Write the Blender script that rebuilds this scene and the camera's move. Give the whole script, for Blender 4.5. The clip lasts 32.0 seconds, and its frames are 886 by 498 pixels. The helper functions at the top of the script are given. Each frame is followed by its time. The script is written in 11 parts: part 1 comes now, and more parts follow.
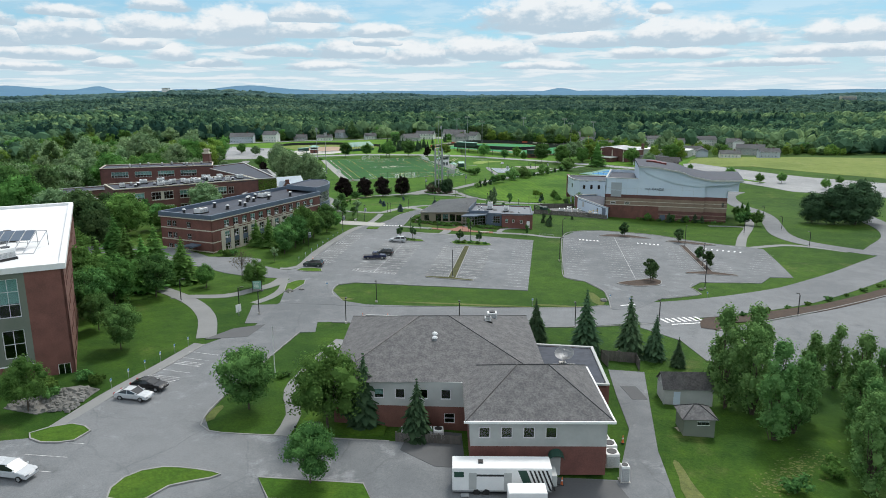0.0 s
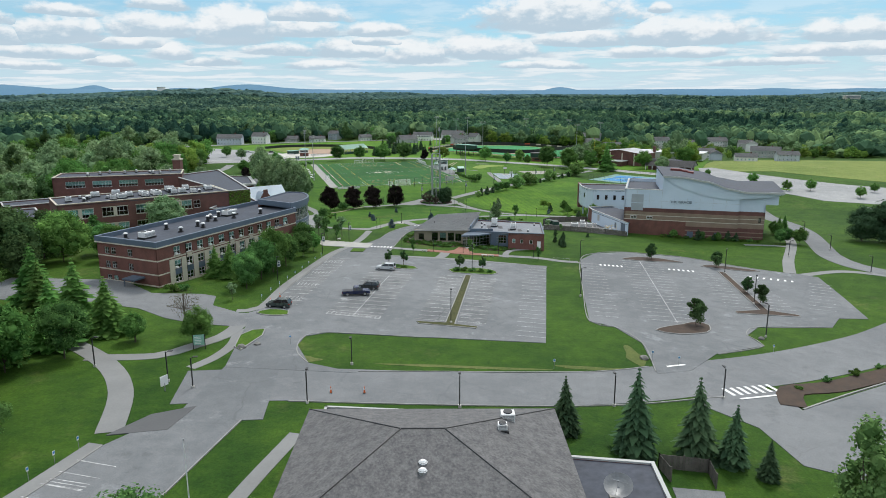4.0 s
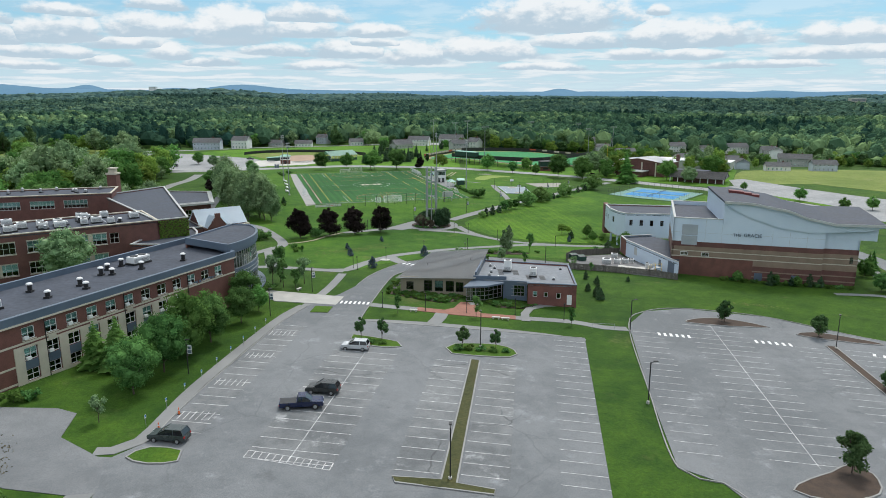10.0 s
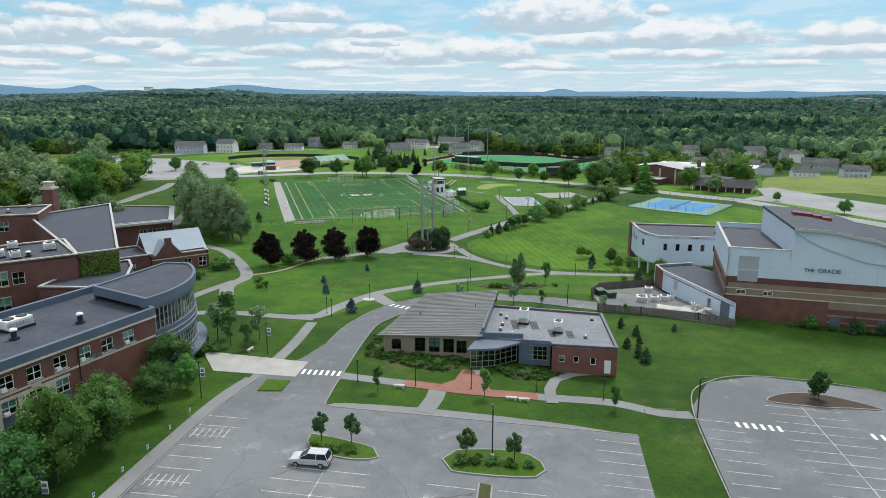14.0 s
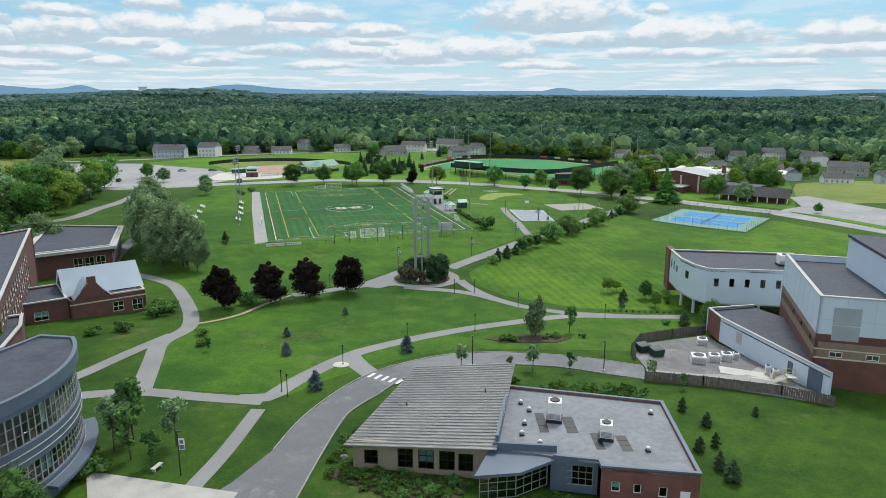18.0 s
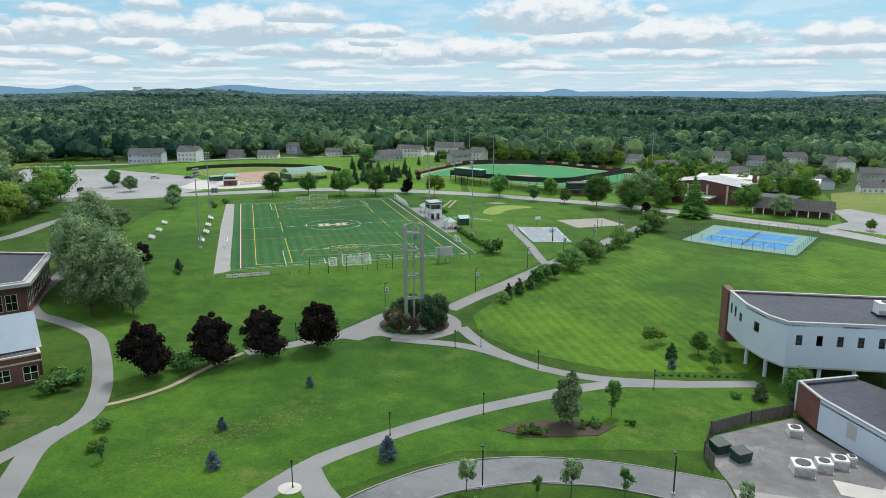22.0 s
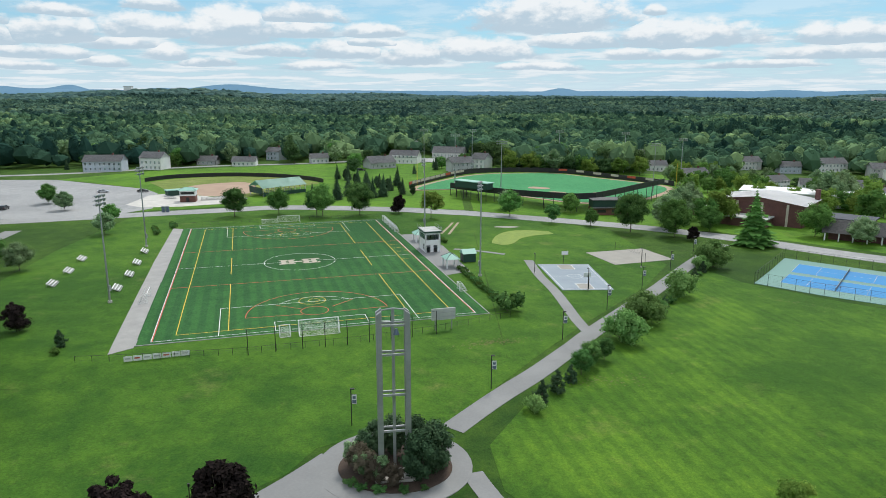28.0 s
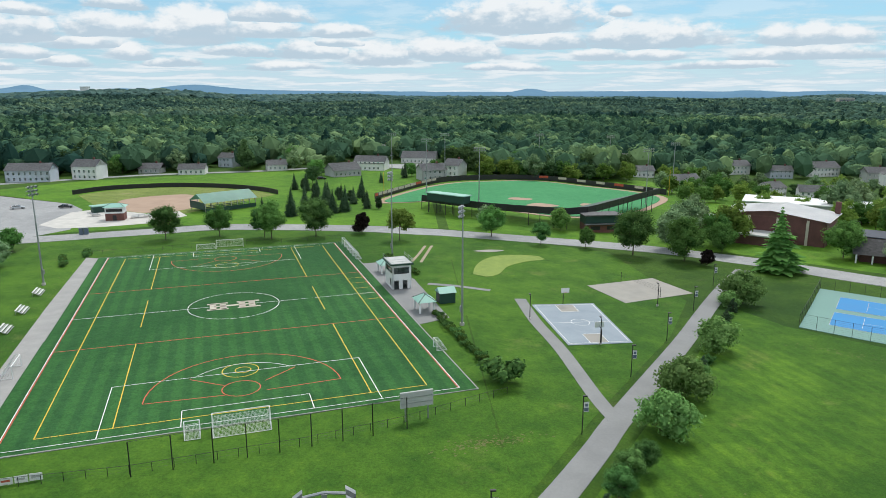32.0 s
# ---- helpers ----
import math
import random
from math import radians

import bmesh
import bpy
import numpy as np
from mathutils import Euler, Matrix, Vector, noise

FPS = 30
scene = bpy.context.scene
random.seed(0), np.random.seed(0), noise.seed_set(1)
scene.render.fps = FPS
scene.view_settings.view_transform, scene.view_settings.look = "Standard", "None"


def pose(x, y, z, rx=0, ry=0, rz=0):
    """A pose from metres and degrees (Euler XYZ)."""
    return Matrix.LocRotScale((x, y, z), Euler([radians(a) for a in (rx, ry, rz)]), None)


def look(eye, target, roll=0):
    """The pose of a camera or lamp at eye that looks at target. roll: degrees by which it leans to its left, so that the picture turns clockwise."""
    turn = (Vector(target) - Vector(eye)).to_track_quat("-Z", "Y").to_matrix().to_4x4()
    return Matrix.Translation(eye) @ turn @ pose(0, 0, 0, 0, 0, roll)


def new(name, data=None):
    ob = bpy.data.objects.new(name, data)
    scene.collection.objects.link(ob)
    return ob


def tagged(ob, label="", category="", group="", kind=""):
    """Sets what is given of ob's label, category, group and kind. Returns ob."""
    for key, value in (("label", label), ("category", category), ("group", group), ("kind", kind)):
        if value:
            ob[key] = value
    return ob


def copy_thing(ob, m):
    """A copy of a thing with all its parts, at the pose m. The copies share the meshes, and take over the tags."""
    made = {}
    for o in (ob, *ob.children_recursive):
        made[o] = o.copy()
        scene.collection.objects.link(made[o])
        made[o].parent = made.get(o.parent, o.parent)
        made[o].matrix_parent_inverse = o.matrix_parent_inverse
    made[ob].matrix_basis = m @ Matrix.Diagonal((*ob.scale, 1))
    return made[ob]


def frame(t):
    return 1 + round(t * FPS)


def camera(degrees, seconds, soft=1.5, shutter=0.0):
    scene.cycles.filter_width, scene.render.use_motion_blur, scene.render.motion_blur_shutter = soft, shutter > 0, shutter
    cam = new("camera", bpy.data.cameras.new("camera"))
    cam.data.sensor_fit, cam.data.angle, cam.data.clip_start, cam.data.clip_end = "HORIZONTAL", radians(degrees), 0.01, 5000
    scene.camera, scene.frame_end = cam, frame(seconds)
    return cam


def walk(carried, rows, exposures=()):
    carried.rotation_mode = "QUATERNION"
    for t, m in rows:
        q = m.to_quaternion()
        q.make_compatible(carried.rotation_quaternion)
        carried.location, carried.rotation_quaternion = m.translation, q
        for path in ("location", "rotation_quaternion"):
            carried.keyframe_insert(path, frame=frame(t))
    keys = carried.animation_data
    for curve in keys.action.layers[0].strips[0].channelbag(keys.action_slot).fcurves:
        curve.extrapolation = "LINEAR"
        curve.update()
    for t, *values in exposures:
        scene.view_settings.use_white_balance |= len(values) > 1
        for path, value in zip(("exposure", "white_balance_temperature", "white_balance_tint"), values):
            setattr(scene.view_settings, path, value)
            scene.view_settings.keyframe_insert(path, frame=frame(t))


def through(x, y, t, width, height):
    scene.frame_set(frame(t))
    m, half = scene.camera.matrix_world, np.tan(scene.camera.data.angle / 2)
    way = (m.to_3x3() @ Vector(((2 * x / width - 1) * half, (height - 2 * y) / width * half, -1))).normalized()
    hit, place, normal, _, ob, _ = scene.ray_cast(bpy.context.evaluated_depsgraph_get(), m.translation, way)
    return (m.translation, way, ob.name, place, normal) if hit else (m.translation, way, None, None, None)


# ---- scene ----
cam = camera(65.61, 32.0, 0.9)
PATH = [
    (0, pose(0.00, 0.00, 45.15, 77.149, 0, -0.001) @ pose(0, 0, 0, 0, 0, -0.144)),
    (1, pose(0.07, 7.73, 45.20, 77.144, 0, -0.027) @ pose(0, 0, 0, 0, 0, -0.109)),
    (2, pose(0.17, 15.61, 45.24, 77.134, 0, -0.050) @ pose(0, 0, 0, 0, 0, -0.087)),
    (3, pose(0.37, 23.94, 45.23, 77.107, 0, -0.065) @ pose(0, 0, 0, 0, 0, -0.102)),
    (4, pose(0.60, 32.49, 45.20, 77.079, 0, -0.079) @ pose(0, 0, 0, 0, 0, -0.126)),
    (5, pose(0.76, 41.11, 45.21, 77.058, 0, -0.099) @ pose(0, 0, 0, 0, 0, -0.141)),
    (6, pose(0.89, 49.84, 45.20, 77.049, 0, -0.122) @ pose(0, 0, 0, 0, 0, -0.145)),
    (7, pose(0.98, 58.73, 45.14, 77.059, 0, -0.141) @ pose(0, 0, 0, 0, 0, -0.137)),
    (8, pose(1.04, 67.69, 45.06, 77.083, 0, -0.169) @ pose(0, 0, 0, 0, 0, -0.100)),
    (9, pose(1.02, 76.58, 44.93, 77.132, 0, -0.223) @ pose(0, 0, 0, 0, 0, 0.005)),
    (10, pose(1.04, 85.55, 44.80, 77.174, 0, -0.271) @ pose(0, 0, 0, 0, 0, 0.110)),
    (11, pose(1.19, 94.73, 44.74, 77.168, 0, -0.280) @ pose(0, 0, 0, 0, 0, 0.147)),
    (12, pose(1.40, 103.95, 44.70, 77.156, 0, -0.273) @ pose(0, 0, 0, 0, 0, 0.150)),
    (13, pose(1.60, 113.05, 44.63, 77.175, 0, -0.262) @ pose(0, 0, 0, 0, 0, 0.126)),
    (14, pose(1.78, 122.16, 44.56, 77.192, 0, -0.258) @ pose(0, 0, 0, 0, 0, 0.088)),
    (15, pose(1.90, 131.39, 44.51, 77.180, 0, -0.288) @ pose(0, 0, 0, 0, 0, 0.053)),
    (16, pose(2.02, 140.66, 44.48, 77.161, 0, -0.318) @ pose(0, 0, 0, 0, 0, 0.020)),
    (17, pose(2.22, 149.90, 44.46, 77.145, 0, -0.313) @ pose(0, 0, 0, 0, 0, -0.018)),
    (18, pose(2.40, 159.10, 44.43, 77.137, 0, -0.311) @ pose(0, 0, 0, 0, 0, -0.037)),
    (19, pose(2.43, 168.20, 44.31, 77.153, 0, -0.360) @ pose(0, 0, 0, 0, 0, -0.002)),
    (20, pose(2.46, 177.28, 44.16, 77.175, 0, -0.406) @ pose(0, 0, 0, 0, 0, 0.041)),
    (21, pose(2.67, 186.34, 44.05, 77.190, 0, -0.399) @ pose(0, 0, 0, 0, 0, 0.049)),
    (22, pose(2.86, 195.45, 43.95, 77.202, 0, -0.388) @ pose(0, 0, 0, 0, 0, 0.052)),
    (23, pose(2.82, 204.68, 43.86, 77.213, 0, -0.419) @ pose(0, 0, 0, 0, 0, 0.064)),
    (24, pose(2.76, 213.94, 43.77, 77.221, 0, -0.454) @ pose(0, 0, 0, 0, 0, 0.081)),
    (25, pose(2.86, 223.12, 43.70, 77.223, 0, -0.465) @ pose(0, 0, 0, 0, 0, 0.113)),
    (26, pose(2.99, 232.21, 43.63, 77.220, 0, -0.457) @ pose(0, 0, 0, 0, 0, 0.129)),
    (27, pose(3.08, 241.16, 43.56, 77.211, 0, -0.426) @ pose(0, 0, 0, 0, 0, 0.099)),
    (28, pose(3.13, 250.14, 43.50, 77.178, 0, -0.511) @ pose(0, 0, 0, 0, 0, 0.055)),
    (29, pose(3.12, 259.21, 43.47, 77.205, 0, -0.930) @ pose(0, 0, 0, 0, 0, 0.004)),
    (30, pose(3.11, 268.36, 43.45, 77.208, 0, -1.575) @ pose(0, 0, 0, 0, 0, -0.023)),
    (31, pose(3.18, 277.58, 43.40, 77.206, 0, -2.307) @ pose(0, 0, 0, 0, 0, -0.000)),
    (32, pose(3.31, 286.75, 43.35, 77.216, 0, -3.036) @ pose(0, 0, 0, 0, 0, 0.035)),
]
EXPO = 0.0
walk(cam, PATH, exposures=[(0, EXPO), (32, EXPO)])

# ---- light ----
SUN_ELEV, SUN_AZ = 56.0, 24.0          # degrees; azimuth from +y towards +x
sun = new("sun", bpy.data.lights.new("sun", "SUN"))
sun.data.energy, sun.data.angle, sun.data.color = 2.6, radians(13.0), (1.0, 0.965, 0.91)
_d = Vector((math.sin(radians(SUN_AZ)) * math.cos(radians(SUN_ELEV)), math.cos(radians(SUN_AZ)) * math.cos(radians(SUN_ELEV)), math.sin(radians(SUN_ELEV))))
sun.matrix_world = look(_d * 300, (0, 0, 0))


class Nodes:
    """Short hand for node trees."""

    def __init__(self, tree):
        self.t = tree
        tree.nodes.clear()

    def add(self, kind, **props):
        n = self.t.nodes.new(kind)
        for k, v in props.items():
            setattr(n, k, v)
        return n

    def link(self, a, b):
        self.t.links.new(a, b)

    def put(self, socket, v):
        if isinstance(v, bpy.types.NodeSocket):
            self.link(v, socket)
        else:
            socket.default_value = v

    def math(self, op, a, b=0.0, c=0.0, clamp=False):
        n = self.add("ShaderNodeMath", operation=op, use_clamp=clamp)
        for s, v in zip(n.inputs, (a, b, c)):
            self.put(s, v)
        return n.outputs[0]

    def mix(self, f, a, b, mode="MIX"):
        n = self.add("ShaderNodeMix", data_type="RGBA", blend_type=mode)
        self.put(n.inputs["Factor"], f)
        for s, v in zip((n.inputs[6], n.inputs[7]), (a, b)):
            self.put(s, v if isinstance(v, bpy.types.NodeSocket) else (*v, 1.0) if len(v) == 3 else v)
        return n.outputs[2]

    def noise(self, vec, scale, detail=4.0, rough=0.55):
        n = self.add("ShaderNodeTexNoise")
        self.link(vec, n.inputs["Vector"])
        n.inputs["Scale"].default_value, n.inputs["Detail"].default_value, n.inputs["Roughness"].default_value = scale, detail, rough
        return n.outputs["Fac"]

    def span(self, v, a, b, c=0.0, d=1.0):
        n = self.add("ShaderNodeMapRange", interpolation_type="SMOOTHSTEP")
        for s, x in zip(n.inputs, (v, a, b, c, d)):
            self.put(s, x)
        return n.outputs[0]


# sky: pale blue with flat-based fair-weather clouds
world = bpy.data.worlds.new("sky")
scene.world = world
world.use_nodes = True
N = Nodes(world.node_tree)
sky = N.add("ShaderNodeTexSky", sky_type="NISHITA", sun_disc=False, sun_elevation=radians(SUN_ELEV), sun_rotation=radians(SUN_AZ), altitude=60.0, air_density=1.0, dust_density=0.6, ozone_density=1.0)
co = N.add("ShaderNodeTexCoord").outputs["Generated"]
sep = N.add("ShaderNodeSeparateXYZ")
N.link(co, sep.inputs[0])
X, Y, Z = sep.outputs
az = N.math("ARCTAN2", X, Y)
el = N.math("MAXIMUM", Z, 0.0)
row = N.math("LOGARITHM", N.math("ADD", el, 0.035), 2.718)          # rows crowd towards the horizon


def sky_noise(kx, ky, up, scale, detail, rough, seed):
    v = N.add("ShaderNodeCombineXYZ")
    N.put(v.inputs[0], N.math("MULTIPLY", az, kx))
    N.put(v.inputs[1], N.math("MULTIPLY", up, ky))
    v.inputs[2].default_value = seed
    return N.noise(v.outputs[0], scale, detail, rough)


# fair-weather clouds in view, in degrees: azimuth and height of the flat base, half width, depth
CLOUDS = ((-27.9, 5.32, 2.5, 0.78), (-27.9, 3.68, 3.2, 1.69), (-32.1, 3.42, 2.0, 1.27), (-21.8, 4.18, 3.4, 1.66), (-15.8, 3.93, 3.6, 2.77), (-11.4, 4.34, 4.1, 1.35),
          (-10.7, 5.44, 3.4, 1.25), (-4.9, 4.44, 2.8, 0.95), (-21.4, 6.02, 2.2, 0.94), (-20.7, 2.53, 1.8, 1.06), (-25.1, 1.95, 1.8, 0.81), (-29.0, 2.45, 3.9, 0.84),
          (-12.8, 2.87, 3.1, 0.92), (-7.5, 2.88, 3.1, 1.44), (-1.8, 2.46, 2.9, 1.72), (3.7, 2.72, 4.6, 1.6), (9.1, 5.04, 6.9, 2.75), (11.5, 3.63, 4.3, 1.11),
          (18.9, 3.64, 6.4, 1.87), (15.3, 2.62, 2.5, 0.89), (19.5, 2.65, 2.7, 0.68), (30.1, 3.55, 4.4, 1.4), (29.9, 2.49, 5.5, 0.9), (16.8, 5.88, 0.9, 0.72),
          (-17.5, 2.05, 2.4, 0.7), (-9.5, 1.9, 3.0, 0.6), (-23.5, 3.2, 3.0, 0.9), (-5.5, 3.7, 2.6, 0.6), (24.5, 1.9, 4.0, 0.6), (8.0, 1.85, 3.6, 0.55), (-33.0, 4.6, 2.4, 1.1), (-30.5, 1.6, 3.0, 0.6))
puff = sky_noise(34.0, 62.0, el, 1.0, 7.0, 0.60, 2.3)
billow = sky_noise(13.0, 26.0, el, 1.0, 4.0, 0.55, 8.1)
el_w = N.math("ADD", el, N.math("MULTIPLY", N.math("SUBTRACT", billow, 0.5), 0.010))
best, tone = -1.0, 0.5
for a, b, w, h in CLOUDS:
    dx = N.math("MULTIPLY", N.math("SUBTRACT", az, radians(a)), 1 / radians(w))
    dy = N.math("MULTIPLY", N.math("SUBTRACT", el_w, radians(b)), 1 / radians(h))
    up = N.math("MAXIMUM", dy, N.math("MULTIPLY", dy, -5.0))
    f = N.math("SUBTRACT", 1.0, N.math("MULTIPLY_ADD", dx, dx, N.math("MULTIPLY", up, up)))
    front = N.math("GREATER_THAN", f, best)
    tone = N.math("MULTIPLY_ADD", N.math("SUBTRACT", dy, tone), front, tone)
    best = N.math("MAXIMUM", f, best)
ragged = N.math("ADD", N.math("MULTIPLY", N.math("SUBTRACT", puff, 0.5), 2.2), N.math("MULTIPLY", N.math("SUBTRACT", billow, 0.5), 1.3))
cover = N.span(N.math("ADD", best, ragged), -0.28, 0.46)
lit = N.span(N.math("ADD", tone, N.math("MULTIPLY", N.math("SUBTRACT", puff, 0.5), 1.6)), 0.08, 0.62)
# thin far rows low down, and the broken cloud overhead
rows_far = sky_noise(5.0, 3.4, row, 2.2, 7.0, 0.60, 3.7)
low_rows = N.math("MULTIPLY", N.span(rows_far, 0.36, 0.57), N.span(el, 0.060, 0.110, 1.0, 0.38))
high = N.math("MULTIPLY", N.span(sky_noise(5.4, 1.75, row, 1.45, 6.0, 0.56, 3.7), 0.38, 0.52), N.span(el, 0.13, 0.20))
haze = N.span(el, 0.0, 0.075, 1.0, 0.0)
blue = N.mix(1.0, sky.outputs[0], (0.072, 0.100, 0.112), "MULTIPLY")
blue = N.mix(N.math("ADD", N.math("MULTIPLY", haze, 0.45), 0.50), blue, N.mix(haze, (0.36, 0.65, 0.86), (0.62, 0.78, 0.87)))
far_rows = N.mix(N.span(rows_far, 0.44, 0.62), (0.52, 0.68, 0.79), (0.80, 0.86, 0.90))
col = N.mix(N.math("MULTIPLY", low_rows, 0.92), blue, far_rows)
grey = N.mix(lit, (0.50, 0.62, 0.72), (0.88, 0.91, 0.93))
col = N.mix(N.math("MULTIPLY", cover, 0.94), col, grey)
col = N.mix(high, col, (0.86, 0.89, 0.92))
# thin bright cloud overhead spreads the sun's light, as under any broken overcast
gain = N.add("ShaderNodeCombineXYZ")
for q in gain.inputs:
    N.put(q, N.span(el, 0.12, 0.75, 1.0, 1.25))
col = N.mix(1.0, col, gain.outputs[0], "MULTIPLY")
bg = N.add("ShaderNodeBackground")
N.link(col, bg.inputs["Color"])
bg.inputs["Strength"].default_value = 1.0
N.link(bg.outputs[0], N.add("ShaderNodeOutputWorld").inputs[0])


# ---- materials ----
def surface(name, c1, c2, scale=0.6, rough=0.8, bump=0.0, fine=9.0, fine_amt=0.25, metal=0.0, vary=0.0, spec=0.5, tint=None):
    """Two colours mixed by noise at two real-world scales, with relief."""
    m = bpy.data.materials.new(name)
    m.use_nodes = True
    n = Nodes(m.node_tree)
    pos = n.add("ShaderNodeNewGeometry").outputs["Position"]
    a, b = n.noise(pos, scale, 5.0), n.noise(pos, fine, 3.0)
    f = n.math("ADD", n.math("MULTIPLY", n.math("SUBTRACT", a, 0.5), 2.2), n.math("ADD", n.math("MULTIPLY", n.math("SUBTRACT", b, 0.5), 2.0 * fine_amt), 0.5), clamp=True)
    c = n.mix(f, c1, c2)
    if vary:
        hue = n.add("ShaderNodeHueSaturation")
        r = n.add("ShaderNodeObjectInfo").outputs["Random"] if vary > 0 else n.add("ShaderNodeNewGeometry").outputs["Random Per Island"]
        n.put(hue.inputs["Value"], n.span(r, 0.0, 1.0, 1.0 - abs(vary), 1.0 + abs(vary)))
        n.put(hue.inputs["Hue"], n.span(n.math("FRACT", n.math("MULTIPLY", r, 7.31)), 0.0, 1.0, 0.5 - abs(vary) * 0.05, 0.5 + abs(vary) * 0.05))
        n.link(c, hue.inputs["Color"])
        c = hue.outputs[0]
    p = n.add("ShaderNodeBsdfPrincipled")
    n.link(c, p.inputs["Base Color"])
    n.put(p.inputs["Roughness"], n.span(a, 0.2, 0.8, max(rough - 0.08, 0.02), min(rough + 0.08, 1.0)))
    p.inputs["Metallic"].default_value = metal
    p.inputs["Specular IOR Level"].default_value = spec
    if bump:
        bn = n.add("ShaderNodeBump")
        bn.inputs["Strength"].default_value, bn.inputs["Distance"].default_value = bump, 0.05
        n.link(b, bn.inputs["Height"])
        n.link(bn.outputs[0], p.inputs["Normal"])
    n.link(p.outputs[0], n.add("ShaderNodeOutputMaterial").inputs[0])
    return m


def leafy(name, c1, c2, vary=0.25, through=0.25, patch=0.35):
    """Foliage: diffuse with some light through the leaf, varied leaf by leaf and plant by plant."""
    m = bpy.data.materials.new(name)
    m.use_nodes = True
    n = Nodes(m.node_tree)
    g = n.add("ShaderNodeNewGeometry")
    r = g.outputs["Random Per Island"]
    big = n.noise(g.outputs["Position"], patch, 3.0)
    f = n.math("ADD", n.math("MULTIPLY", r, 0.6), n.math("MULTIPLY", n.math("SUBTRACT", big, 0.28), 1.0), clamp=True)
    c = n.mix(f, c1, c2)
    hue = n.add("ShaderNodeHueSaturation")
    o = n.add("ShaderNodeObjectInfo").outputs["Random"]
    n.put(hue.inputs["Value"], n.span(o, 0.0, 1.0, 1.0 - vary, 1.0 + vary))
    n.put(hue.inputs["Hue"], n.span(n.math("FRACT", n.math("MULTIPLY", o, 5.7)), 0.0, 1.0, 0.49, 0.515))
    n.link(c, hue.inputs["Color"])
    d, t, ms = n.add("ShaderNodeBsdfDiffuse"), n.add("ShaderNodeBsdfTranslucent"), n.add("ShaderNodeMixShader")
    n.link(hue.outputs[0], d.inputs[0])
    n.link(n.mix(0.3, hue.outputs[0], (0.13, 0.20, 0.05)), t.inputs[0])
    ms.inputs[0].default_value = through
    n.link(d.outputs[0], ms.inputs[1])
    n.link(t.outputs[0], ms.inputs[2])
    n.link(ms.outputs[0], n.add("ShaderNodeOutputMaterial").inputs[0])
    return m


def grass_material(name, c1, c2, c3, stripe=0.0, turn=0.0, width=2.2, dry=0.5):
    """Mown grass: broad patches, worn dry spots, blades as fine relief, and mowing stripes."""
    m = bpy.data.materials.new(name)
    m.use_nodes = True
    n = Nodes(m.node_tree)
    pos = n.add("ShaderNodeNewGeometry").outputs["Position"]
    broad, mid, fine = n.noise(pos, 0.018, 3.0), n.noise(pos, 0.16, 6.0, 0.65), n.noise(pos, 2.6, 5.0, 0.8)
    c = n.mix(n.span(n.math("ADD", n.math("MULTIPLY", broad, 0.5), n.math("MULTIPLY", mid, 0.5)), 0.36, 0.64), c1, c2)
    c = n.mix(n.math("MULTIPLY", n.span(n.noise(pos, 0.07, 7.0, 0.7), 0.57, 0.72), dry), c, c3)
    # clover and thin spots: darker clumps and yellowish flecks between the blades and the broad patches
    clump = n.noise(pos, 0.55, 5.0, 0.75)
    c = n.mix(n.span(clump, 0.34, 0.5, 0.55, 0.0), c, n.mix(1.0, c, (0.58, 0.68, 0.75), "MULTIPLY"))
    c = n.mix(n.span(clump, 0.54, 0.68, 0.0, 0.6), c, n.mix(1.0, c, (1.5, 1.25, 1.1), "MULTIPLY"))
    c = n.mix(n.span(fine, 0.3, 0.7), n.mix(1.0, c, (0.72, 0.74, 0.72), "MULTIPLY"), n.mix(1.0, c, (1.26, 1.24, 1.2), "MULTIPLY"))
    if stripe:
        s = n.add("ShaderNodeSeparateXYZ")
        n.link(pos, s.inputs[0])
        across = n.math("ADD", n.math("MULTIPLY", s.outputs[0], math.cos(radians(turn))), n.math("MULTIPLY", s.outputs[1], math.sin(radians(turn))))
        across = n.math("ADD", across, n.math("MULTIPLY", mid, 0.45))
        w = n.span(n.math("SINE", n.math("MULTIPLY", across, math.pi / width)), -0.5, 0.5)
        c = n.mix(n.math("MULTIPLY", n.math("MULTIPLY", w, stripe), n.span(broad, 0.32, 0.52)), c, n.mix(1.0, c, (1.55, 1.45, 1.2), "MULTIPLY"))
    p = n.add("ShaderNodeBsdfPrincipled")
    n.link(c, p.inputs["Base Color"])
    p.inputs["Roughness"].default_value, p.inputs["Specular IOR Level"].default_value = 0.9, 0.15
    # blades seen edge-on catch the light as a soft sheen
    p.inputs["Sheen Weight"].default_value, p.inputs["Sheen Roughness"].default_value = 0.08, 0.45
    p.inputs["Sheen Tint"].default_value = (*tuple(min(1.0, q * 5.0) for q in (c2[0] * 1.25, c2[1], c2[2])), 1)
    bn = n.add("ShaderNodeBump")
    bn.inputs["Strength"].default_value, bn.inputs["Distance"].default_value = 0.5, 0.12
    n.link(fine, bn.inputs["Height"])
    n.link(bn.outputs[0], p.inputs["Normal"])
    n.link(p.outputs[0], n.add("ShaderNodeOutputMaterial").inputs[0])
    return m


